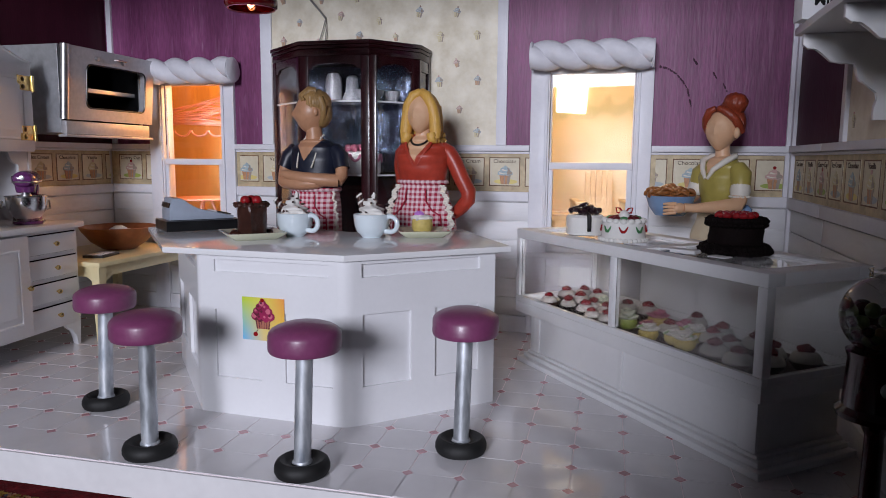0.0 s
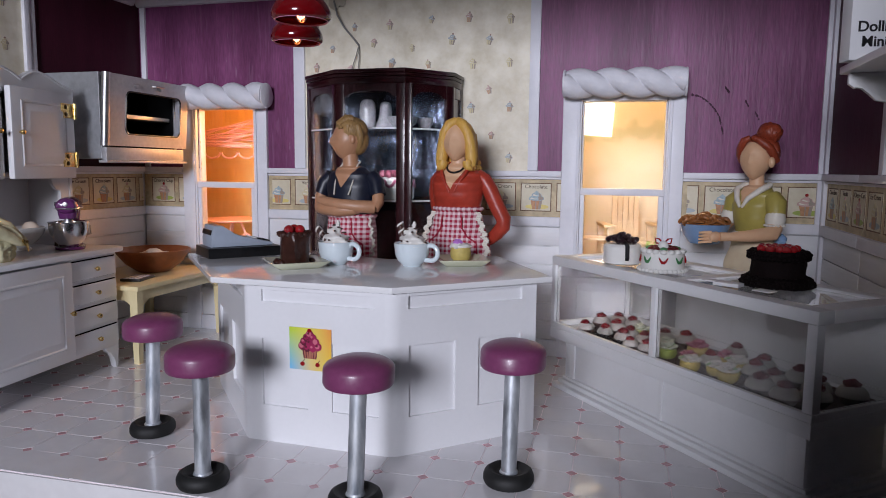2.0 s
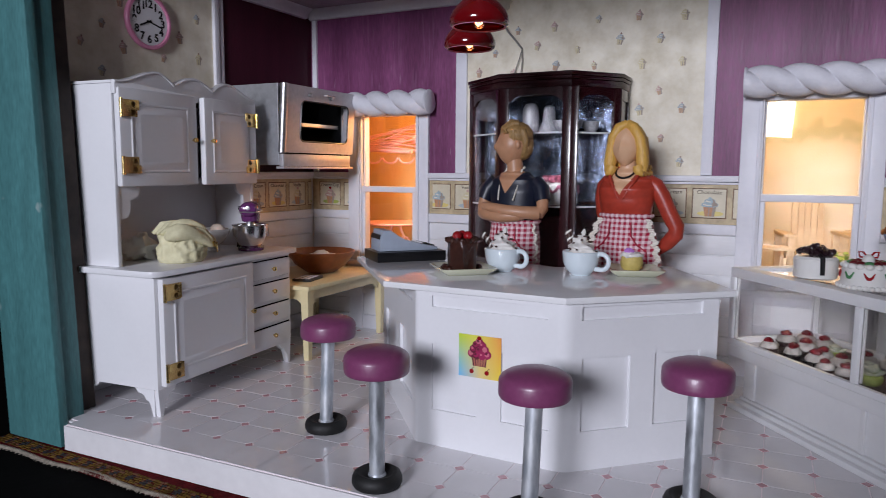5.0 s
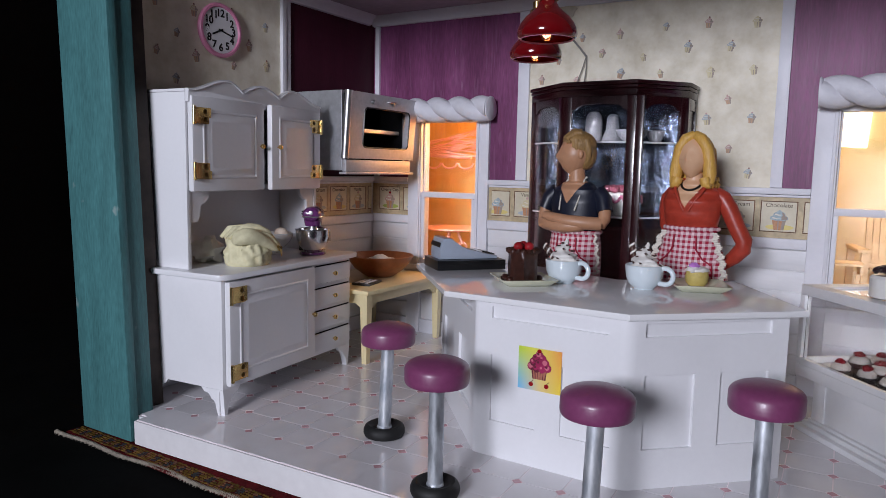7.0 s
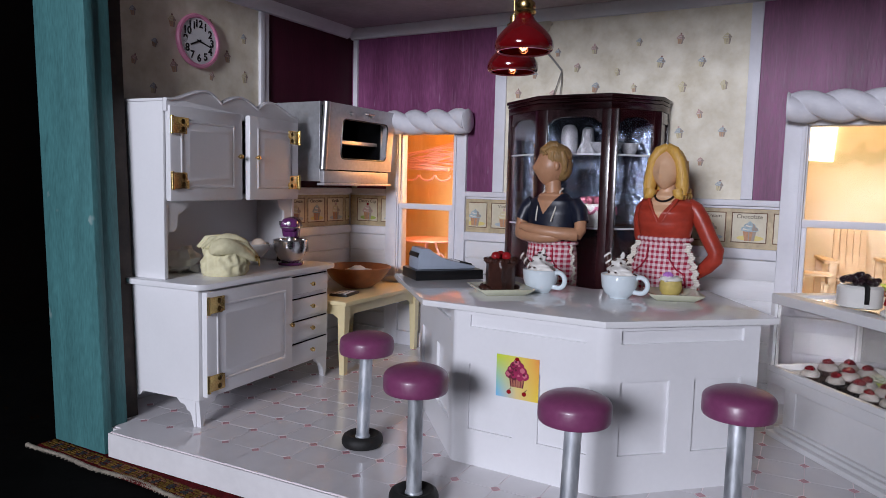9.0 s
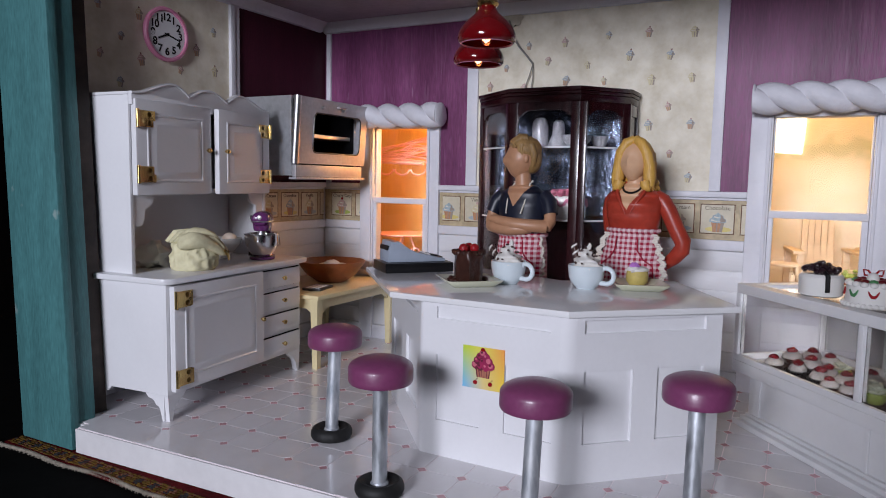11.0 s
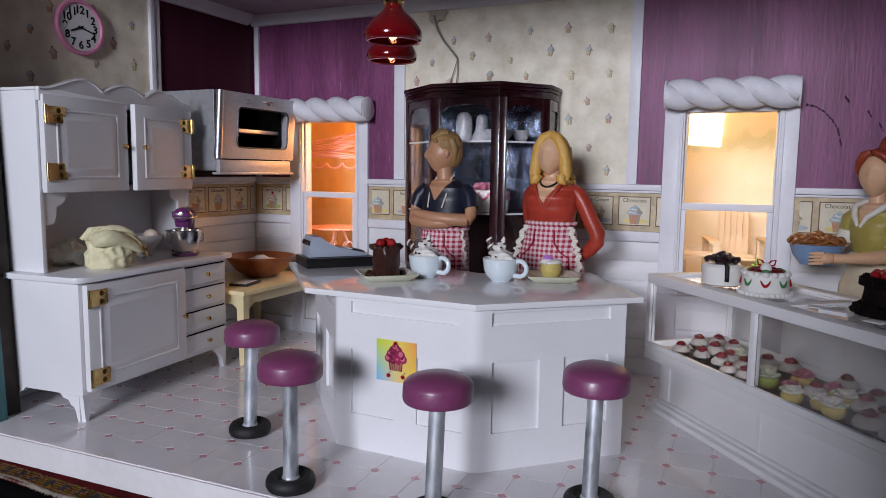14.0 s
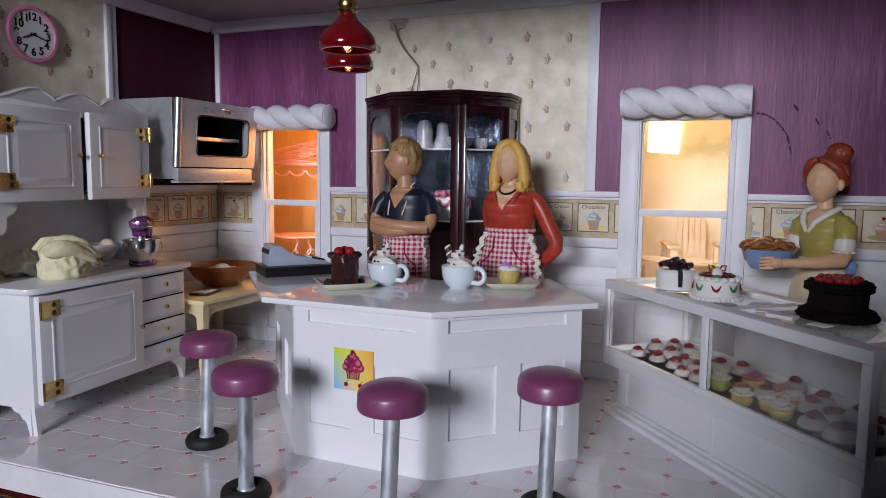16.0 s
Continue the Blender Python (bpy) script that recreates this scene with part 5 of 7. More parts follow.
for k in range(6):
    upright(bm, [(-0.036 + k * 0.0145, -0.050), (-0.030 + k * 0.0118, -0.050), (-0.038 + k * 0.0160, 0.008), (-0.046 + k * 0.0175, 0.008)], -0.0085, -0.0073, 0, 3)
swirls = [(-0.046, 0.016), (-0.016, 0.008), (0.016, 0.008), (0.046, 0.016), (-0.034, 0.040), (0.0, 0.036), (0.034, 0.040), (-0.018, 0.062), (0.018, 0.062), (0.0, 0.080)]
for k, (x, z) in enumerate(swirls):
    for r, mi in ((0.0215, 3 if k % 3 == 1 else 1), (0.0135, 4 if k % 3 == 0 else 1), (0.0065, 3 if k % 2 else 4)):
        lift = 0.0080 + 0.0004 * k + 0.0022 * (0.0215 - r) / 0.015
        upright(bm, [(x - (0.0215 - r) * 0.4 + r * math.cos(q * 0.5236), z + (0.0215 - r) * 0.4 + r * (1 + 0.1 * (q % 2)) * math.sin(q * 0.5236)) for q in range(12)], -lift, -lift + 0.0012, 0, mi)
upright(bm, [(0.012 * math.cos(q * 0.7854), 0.101 + 0.010 * math.sin(q * 0.7854)) for q in range(8)], -0.0145, -0.0125, 0, 2)
for x in (-0.045, 0.042):
    upright(bm, [(x + 0.013 * math.cos(a * 0.6283), -0.080 + 0.012 * math.sin(a * 0.6283)) for a in range(10)], -0.0075, -0.006, 0, 2)
    upright(bm, [(x - 0.002, -0.070), (x + 0.002, -0.070), (x + 0.016, -0.056), (x + 0.012, -0.055)], -0.0074, -0.006, 0, 3)
part("painted_cupcake", bm, [surf("print_tan", (0.42, 0.16, 0.10), 0.4, bump=0), surf("print_magenta", (0.36, 0.015, 0.09), 0.4, bump=0, vary=0.3), CHERRY, surf("print_maroon", (0.13, 0.01, 0.03), 0.4, bump=0), surf("print_pink", (0.62, 0.16, 0.22), 0.4, bump=0)], poster, smooth=0)

# ---- china cabinet ----
china = thing("china_cabinet", -1.72, 5.555, 0, 0, "dark mahogany china cabinet with glass doors", "cabinet")
FP = [(-0.66, 0.0), (-0.66, -0.27), (-0.265, -0.60), (0.27, -0.60), (0.548, -0.27), (0.548, 0.0)]


def grown(poly, k):
    return [(x * (1 + k / 0.65), y * (1 + k / 0.6) if y < 0 else y) for x, y in poly]


for nm, z0, z1, k, mat in (("base", 0.0, 0.12, 0.012, MAHOGANY), ("lower_body", 0.121, 0.42, 0.0, MAHOGANY), ("floor_board", 0.421, 0.45, 0.008, MAHOGANY), ("top_board", 2.08, 2.13, 0.0, MAHOGANY), ("cornice_step", 2.131, 2.155, 0.006, MAHOGANY), ("cornice", 2.156, 2.185, 0.014, MAHOGANY)):
    bm = B()
    prism(bm, grown(FP, k), z0, z1, 0.006)
    part(nm, bm, mat, china)
bm = B()
box(bm, -0.64, 0.535, -0.02, 0.0, 0.451, 2.079)
part("back_board", bm, MAHOGANY, china)
bm = B()
box(bm, -0.62, 0.515, -0.028, -0.0205, 1.245, 2.07)
part("mirror_back", bm, MIRROR, china, "crinkled silver foil back")
for z in (1.235, 1.765):
    bm = B()
    prism(bm, [(x * 0.95, y * 0.93 - 0.03) for x, y in FP], z - 0.012, z)
    sh = part("glass_shelf", bm, GLASS, china, "glass shelf")
    sh.visible_shadow = False
    bm = B()
    for (xa, ya), (xb, yb) in zip(FP[1:4], FP[2:5]):
        tube(bm, [(xa * 0.95, ya * 0.93 - 0.032, z - 0.006), (xb * 0.95, yb * 0.93 - 0.032, z - 0.006)], 0.007, 6)
    part("shelf_edge", bm, PAPER, sh, "white strip along the shelf edge")
for i in range(5):
    p, q = FP[i], FP[i + 1]
    d = Vector((q[0] - p[0], q[1] - p[1], 0))
    m = at(p[0], p[1], 0, 0, 0, math.degrees(math.atan2(d.y, d.x)))
    n = d.length
    solid = i in (0, 4)
    w = 0.032 if solid else 0.064
    bm = B()
    z0, z1 = 0.452, 2.079
    box(bm, 0, w, 0.0, 0.035, z0, z1, 0.004)
    box(bm, n - w, n, 0.0, 0.035, z0, z1, 0.004)
    box(bm, w, n - w, 0.002, 0.033, z0, z0 + 0.07, 0.004)
    arch = [(w, z1), (w, z1 - 0.095), (w + 0.03, z1 - 0.092), (w + 0.04, z1 - 0.075), (w + 0.075, z1 - 0.058), (n / 2, z1 - 0.050), (n - w - 0.075, z1 - 0.058), (n - w - 0.04, z1 - 0.075), (n - w - 0.03, z1 - 0.092), (n - w, z1 - 0.095), (n - w, z1)]
    if solid:
        box(bm, w, n - w, 0.002, 0.033, z1 - 0.08, z1, 0.004)
    else:
        upright(bm, arch, 0.003, 0.033)
    fr = part("door" if i == 2 else "side_frame", bm, MAHOGANY, china, "", m)
    bm = B()
    box(bm, w, n - w, 0.014, 0.02, z0 + 0.07, z1 - 0.045)
    pn = part("side_panel" if solid else "pane", bm, MAHOGANY if solid else GLASS, fr, "" if solid else "clear glass pane")
    pn.visible_shadow = solid
    if i == 2:
        knob(fr, n - 0.028, 0.0, 0.50, 0.018)
        bm = B()
        box(bm, n + 0.001, n + 0.052, -0.004, 0.034, z0, z1, 0.008)
        part("corner_bead", bm, MAHOGANY, fr)


# white china greyed: the dimness inside the cabinet is put into the colour
DIMMED_CHINA = surf("shaded_bone_china", (0.31, 0.31, 0.33), 0.3, vary=0.2, bump=0.05)


def ware(name, profile, x, y, z, mat, label, cat="dish", seg=28):
    bm = B()
    lathe(bm, profile, seg)
    return simple(name, bm, mat, x, y, z, label, cat)


ware("china_jar", [(0, 0), (0.055, 0), (0.062, 0.03), (0.064, 0.15), (0.056, 0.20), (0.036, 0.228), (0, 0.235)], -1.86, 5.28, 1.766, DIMMED_CHINA, "tall round-topped white china jar on the glass shelf", "jar")
ware("vase", [(0, 0), (0.085, 0), (0.08, 0.03), (0.05, 0.10), (0.045, 0.17), (0.04, 0.20), (0.02, 0.215), (0, 0.218)], -1.73, 5.33, 1.766, DIMMED_CHINA, "white china vase on the glass shelf", "vase")
ware("tea_cup", [(0, 0), (0.035, 0), (0.06, 0.05), (0.066, 0.085), (0.06, 0.086), (0, 0.03)], -1.40, 5.30, 1.766, DIMMED_CHINA, "white tea cup on the glass shelf", "cup")
ware("bowl", [(0, 0), (0.05, 0), (0.10, 0.05), (0.115, 0.09), (0.108, 0.09), (0, 0.03)], -1.55, 5.22, 1.766, DIMMED_CHINA, "white china bowl on the glass shelf", "bowl")
heart_cake = thing("heart_cake", -1.60, 5.2, 1.236, 0, "white cake with pink icing swags in the cabinet", "cake")
bm = B()
lathe(bm, [(0.0, 0.0), (0.13, 0.0), (0.14, 0.015), (0.14, 0.15), (0.12, 0.165), (0, 0.168)], 36)
part("cake", bm, WHITE_CHINA, heart_cake)
bm = B()
for k in range(10):
    a0 = 2 * math.pi * k / 10
    tube(bm, [(0.143 * math.cos(a0 + t * 0.314), 0.143 * math.sin(a0 + t * 0.314), 0.145 - 0.05 * (1 - (t - 1) ** 2)) for t in (0, 0.5, 1, 1.5, 2)], 0.011, 8)
part("swags", bm, PINK, heart_cake, "pink piped swags")
bm = B()
for k in range(16):
    a = k * 2.4
    ball(bm, (0.03 * math.sqrt(k) * math.cos(a), 0.03 * math.sqrt(k) * math.sin(a), 0.19), (0.028, 0.028, 0.03), 10, 6, rough=0.3)
part("topping", bm, surf("dusty_rose_icing", (0.30, 0.07, 0.11), 0.45, vary=0.2, bump=0.2), heart_cake, "pink rose topping")
for x, y, z, mt in ((-1.62, 5.22, 0.451, CHERRY), (-1.90, 5.26, 0.451, DIMMED_CHINA)):
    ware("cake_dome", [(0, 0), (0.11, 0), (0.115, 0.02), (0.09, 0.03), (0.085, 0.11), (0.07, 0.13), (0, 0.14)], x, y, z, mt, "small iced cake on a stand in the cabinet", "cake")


# ---- pendant lamps ----
def pendant(x, y, z):
    ob = thing("pendant_lamp", x, y, z, 0, "red glass pendant lamp with brass cap and lit bulb", "lamp", "pendant lamps")
    k = 0.79

    def turned(name, profile, mat, label="", seg=44, cap=True):
        bm = B()
        lathe(bm, [(r * k, h * k) for r, h in profile], seg, cap=cap)
        return part(name, bm, mat, ob, label)

    outer = [(0.166, 0.0), (0.180, 0.010), (0.186, 0.030), (0.182, 0.058), (0.166, 0.092), (0.136, 0.130), (0.100, 0.163), (0.072, 0.188), (0.056, 0.212), (0.052, 0.225)]
    turned("shade", outer + [(r - 0.008, h - 0.002) for r, h in outer[::-1]], RED_GLASS, "glossy dark red glass shade", cap=False)
    # a pink ring draws the highlight along the shade's lower edge
    turned("rim", [(0.156, 0.003), (0.163, -0.003), (0.169, 0.003), (0.163, 0.008)], PINKRIM, "pink ring painted in for the rim's highlight", cap=False)
    turned("cap", [(0.053, 0.225), (0.064, 0.232), (0.070, 0.246), (0.060, 0.262), (0.066, 0.276), (0.062, 0.300), (0.046, 0.312), (0.050, 0.340), (0.030, 0.352), (0.030, 0.40), (0.012, 0.41)], BRASS, "turned brass cap", 28)
    bm = B()
    tube(bm, [(0, 0, 0.40 * k), (0, 0, ZC - z)], 0.006, 10)
    part("stem", bm, BRASS, ob)
    bm = B()
    ball(bm, (0, 0, 0.030 * k), (0.028, 0.028, 0.032), 18, 12)
    bulb = part("bulb", bm, GLASS, ob, "small clear lit bulb")
    bulb.visible_shadow = False
    bm = B()
    tube(bm, [(-0.010, 0, 0.052 * k), (-0.011, 0, 0.026 * k), (-0.005, 0.004, 0.016 * k), (0.0, 0, 0.024 * k), (0.005, -0.004, 0.016 * k), (0.011, 0, 0.026 * k), (0.010, 0, 0.052 * k)], 0.0042, 7)
    part("filament", bm, BULB, bulb, "glowing orange filament")
    turned("socket", [(0.016, 0.055), (0.018, 0.10), (0.022, 0.21)], BRASS, "", 14)


pendant(-1.442, 3.335, 2.185)
pendant(-1.713, 3.819, 2.172)
wire = thing("lamp_wire", -2.10, YB - 0.03, 2.2, 0, "taped grey lamp wire on the wallpaper", "cable")
bm = B()
tube(bm, [(-0.16, 0.0, 0.62), (-0.12, -0.02, 0.50), (-0.06, -0.02, 0.40), (0.0, -0.005, 0.33), (0.055, 0.005, 0.26)], 0.008, 8)
tube(bm, [(0.055, 0.005, 0.26), (0.03, 0.0, 0.17), (-0.01, 0.0, 0.06), (-0.03, 0.0, -0.02)], 0.004, 6)
tube(bm, [(0.055, 0.005, 0.26), (0.06, 0.0, 0.16), (0.045, 0.0, 0.02)], 0.004, 6)
part("wire", bm, surf("grey_wire", (0.25, 0.24, 0.22), 0.5, bump=0.0), wire)
bm = B()
ball(bm, (-0.14, 0.018, 0.64), (0.085, 0.010, 0.075), 20, 10, rough=0.5, freq=3)
part("tape", bm, surf("yellowed_tape", (0.52, 0.46, 0.36), 0.3, bump=0.2), wire, "yellowed tape")

# ---- clock ----
clock = thing("wall_clock", XL + 0.001, 3.69, 2.506, 90, "round pink wall clock with black numerals", "clock")
bm = B()
lathe(bm, [(0.0, 0.0), (0.165, 0.0), (0.188, 0.01), (0.193, 0.03), (0.185, 0.045), (0.168, 0.045), (0.161, 0.03), (0, 0.028)], 48)
move(bm, bm.verts[:], Matrix.Rotation(radians(90), 4, "X"))
part("rim", bm, PINKRIM, clock)
bm = B()
lathe(bm, [(0.0, 0.029), (0.161, 0.029), (0.161, 0.033), (0, 0.033)], 48)
move(bm, bm.verts[:], Matrix.Rotation(radians(90), 4, "X"))
face = part("face", bm, PAPER, clock, "white clock face")
for n in range(1, 13):
    a = radians(90 - 30 * n)
    letters("numeral", str(n), 0.074, BLACK_PLASTIC, face, at(0.120 * math.cos(a), -0.0335, 0.120 * math.sin(a) - 0.024, 90), bold=0.0022)
for ang, ln, w in ((90 - 245, 0.085, 0.012), (90 - 105, 0.118, 0.010)):
    bm = B()
    vs = box(bm, -0.02, ln, -0.038, -0.035, -w / 2, w / 2)
    move(bm, vs, Matrix.Rotation(radians(-ang), 4, "Y"))
    part("hand", bm, BLACK_PLASTIC, clock, "black clock hand", smooth=0)

# ---- shelf on the right wall ----
shelf = thing("wall_shelf", 1.265, 3.36, 1.90, 0, "white wall shelf on scalloped brackets", "shelf")
bm = B()
box(bm, -0.205, 0.205, -0.62, 0.42, 0.02, 0.055, 0.006)
part("board", bm, WHITE, shelf)
for y in (0.33, -0.30):
    bm = B()
    upright(bm, [(0.205, 0.018), (0.205, -0.36), (0.115, -0.36), (0.115, -0.30), (0.13, -0.27), (0.125, -0.24), (0.09, -0.21), (0.05, -0.19), (0.035, -0.155), (0.03, -0.115), (-0.02, -0.115), (-0.07, -0.105), (-0.105, -0.07), (-0.13, -0.045), (-0.16, -0.05), (-0.185, -0.03), (-0.185, 0.018)], y, y + 0.03, 0.004)
    part("bracket", bm, WHITE, shelf, "scalloped bracket", smooth=30)
for k, (x, y, w, h, rz) in enumerate(((1.15, 3.62, 0.24, 0.30, 8), (1.27, 3.40, 0.22, 0.33, 6))):
    bx = thing("lettered_box", x, y, 1.956, rz, "white card box with black lettering on the shelf", "box", "lettered boxes")
    bm = B()
    box(bm, -w / 2, w / 2, -0.05, 0.05, 0.0, h, 0.003)
    part("carton", bm, PAPER, bx)
    letters("lettering", "Dollhouse", 0.062, BLACK_PLASTIC, bx, at(0.035, -0.0515, h - 0.18, 90), bold=0.0012)
    letters("lettering", "Minis", 0.062, BLACK_PLASTIC, bx, at(-0.01, -0.0515, h - 0.243, 90), bold=0.0012)

# ---- gumball machine ----
gum = thing("gumball_machine", 1.25, 2.93, 0, 0, "dark red gumball machine on a pedestal with a glass globe", "gumball machine")
bm = B()
lathe(bm, [(0.0, 0.0), (0.15, 0.0), (0.15, 0.025), (0.11, 0.04), (0.05, 0.07), (0.035, 0.12), (0.032, 0.38), (0.05, 0.42), (0.08, 0.44)], 28)
part("pedestal", bm, DARK_RED, gum)
bm = B()
lathe(bm, [(0.08, 0.44), (0.13, 0.45), (0.135, 0.47), (0.115, 0.49), (0.105, 0.66), (0.115, 0.69), (0.09, 0.70)], 28)
part("body", bm, DARK_RED, gum)
bm = B()
ball(bm, (0, 0, 0.82), 0.145, 28, 18)
g = part("globe", bm, GLASS, gum, "clear glass globe")
g.visible_shadow = False
bm = B()
rnd = random.Random(4)
for k in range(70):
    a, r, h = rnd.uniform(0, 6.28), 0.105 * math.sqrt(rnd.random()), rnd.uniform(0.735, 0.83)
    ball(bm, (r * math.cos(a), r * math.sin(a), h), 0.019, 8, 6, mi=rnd.randrange(4))
# candy colours are darkened to hold the shade of this corner
part("gumballs", bm, [DARK_RED, CHOC, surf("shaded_green_candy", (0.06, 0.08, 0.02), 0.4), surf("shaded_yellow_candy", (0.16, 0.10, 0.03), 0.4)], gum, "mixed coloured gumballs", kind="stuff")
bm = B()
lathe(bm, [(0.062, 0.952), (0.058, 0.975), (0.064, 0.985), (0.056, 0.985), (0.052, 0.955)], 28, cap=False)
part("collar", bm, GLASS, gum, "clear glass collar").visible_shadow = False
bm = B()
lathe(bm, [(0.03, 0.0), (0.03, 0.02), (0.012, 0.03)], 16)
move(bm, bm.verts[:], Matrix.Translation((0, -0.108, 0.58)) @ Matrix.Rotation(radians(90), 4, "X"))
part("crank", bm, SILVER, gum, "chrome crank")


# ---- cakes on the display case ----
def on_case(u, v):
    c, s = math.cos(radians(-50.3)), math.sin(radians(-50.3))
    return -0.345 + c * u - s * v, 4.79 + s * u + c * v


x, y = 0.11, 4.535
ribbon_cake = thing("ribbon_cake", x, y, 0.901, 20, "white cake with a black ribbon and dark berries", "cake")
bm = B()
lathe(bm, [(0.0, 0.0), (0.10, 0.0), (0.112, 0.008), (0.114, 0.11), (0.10, 0.125), (0, 0.128)], 40)
part("cake", bm, WHITE_CHINA, ribbon_cake)
bm = B()
rnd = random.Random(2)
BLACK_CHERRY = surf("black_cherry", (0.02, 0.008, 0.012), 0.2, bump=0.05, coat=0.5)
for k in range(34):
    a, r = k * 2.4, 0.016 * math.sqrt(k)
    bm = B()
    ball(bm, (r * math.cos(a), r * math.sin(a), 0.14 + 0.035 * rnd.random() * (1.2 - r * 7)), 0.018, 9, 6, rough=0.3, freq=4)
    part("berry", bm, BLACK_CHERRY, ribbon_cake)
bm = B()
tube(bm, [(-0.02, -0.06, 0.15), (-0.01, -0.112, 0.125), (-0.008, -0.117, 0.05)], [0.012, 0.013, 0.013], 8)
box(bm, -0.02, 0.004, -0.1175, -0.113, 0.03, 0.12)
part("ribbon", bm, BLACK_PLASTIC, ribbon_cake, "black ribbon")
x, y = 0.34, 4.275
holly_cake = thing("holly_cake", x, y, 0.901, 0, "white iced cake with red and green swags and a bow", "cake")
bm = B()
lathe(bm, [(0.0, 0.0), (0.125, 0.0), (0.135, 0.012), (0.122, 0.03), (0.118, 0.10), (0.10, 0.125), (0.05, 0.135), (0, 0.136)], 40)
part("cake", bm, WHITE_CHINA, holly_cake)
for k in range(30):
    a = 2 * math.pi * k / 30
    bm = B()
    ball(bm, (0.128 * math.cos(a), 0.128 * math.sin(a), 0.012), (0.015, 0.015, 0.013), 8, 6)
    part("piped_bead", bm, WHITE_CHINA, holly_cake)
for k in range(8):
    a0 = 2 * math.pi * (k - 0.5) / 8 - math.pi / 2
    bm = B()
    tube(bm, [(0.123 * math.cos(a0 + t * 0.2 + 0.19), 0.123 * math.sin(a0 + t * 0.2 + 0.19), 0.090 - 0.030 * (1 - (t - 1) ** 2)) for t in (0, 0.4, 0.8, 1.2, 1.6, 2)], [0.003, 0.006, 0.009, 0.009, 0.006, 0.003], 8)
    part("swag", bm, CHERRY if k % 2 == 0 else GREEN, holly_cake)
bm = B()
for s in (-1, 1):
    tube(bm, [(0, 0, 0.155), (s * 0.025, 0, 0.185), (s * 0.045, 0, 0.188), (s * 0.04, 0, 0.16), (0, 0, 0.155)], 0.005, 8)
part("bow", bm, CHERRY, holly_cake, "red sugar bow")
bm = B()
for k in range(12):
    a = 2 * math.pi * k / 12
    ball(bm, (0.075 * math.cos(a), 0.075 * math.sin(a), 0.132), (0.022, 0.016, 0.013), 8, 5, 1 if k % 3 else 0)
part("leaves", bm, [GREEN, DARK_CHERRY], holly_cake, "red and green sugar leaves")
bm = B()
for k in range(16):
    a = 2 * math.pi * k / 16
    ball(bm, (0.108 * math.cos(a), 0.108 * math.sin(a), 0.118), (0.020, 0.020, 0.015), 10, 6)
part("scalloped_rim", bm, WHITE_CHINA, holly_cake)
bm = B()
ball(bm, (0, 0, 0.145), (0.03, 0.03, 0.03), 14, 8)
part("topper", bm, WHITE_CHINA, holly_cake)

x, y = 0.89, 3.97
black_cake = thing("chocolate_cake", x, y, 0.901, 0, "large dark chocolate cake topped with red berries", "cake")
bm = B()
lathe(bm, [(0.0, 0.0), (0.130, 0.0), (0.132, 0.02), (0.129, 0.05), (0.130, 0.08), (0.127, 0.11), (0.130, 0.14), (0.126, 0.16), (0.117, 0.172), (0, 0.174)], 72)
for v in bm.verts:
    k = 1 + 0.06 * noise.noise(v.co * 34) + 0.03 * noise.noise(v.co * 80)
    v.co.x, v.co.y = v.co.x * k, v.co.y * k
part("cake", bm, BLACKCAKE, black_cake)
rnd = random.Random(9)
bm = B()
for ring_r, ring_z, n, s in ((0.142, 0.022, 40, 0.030), (0.160, 0.012, 36, 0.022), (0.130, 0.160, 40, 0.023), (0.136, 0.142, 40, 0.016)):
    for k in range(n):
        a = 2 * math.pi * k / n
        ball(bm, (ring_r * math.cos(a), ring_r * math.sin(a), ring_z), (s * (0.8 + 0.3 * rnd.random()), s, s * 0.8), 9, 7, rough=0.5, freq=2.5)
part("piping", bm, BLACKCAKE, black_cake, "ruffled dark icing", smooth=70, kind="stuff")
for k in range(26):
    a, r = k * 2.4, 0.0185 * math.sqrt(k)
    bm = B()
    ball(bm, (r * math.cos(a), r * math.sin(a), 0.185), (0.023, 0.023, 0.020), 10, 7)
    part("berry", bm, CHERRY, black_cake)
for (u, v), rz, w in (((1.36, 0.155), -30, 0.13), ((1.20, 0.19), -12, 0.07), ((1.55, 0.19), -40, 0.09)):
    x, y = on_case(u, v)
    bm = B()
    box(bm, -w / 2, w / 2, -0.035, 0.035, 0.0, 0.018 if w > 0.1 else 0.006, 0.002)
    simple("price_card", bm, PAPER, x, y, 0.901, "small folded white card on the display case", "card", rz, "cards on the case")


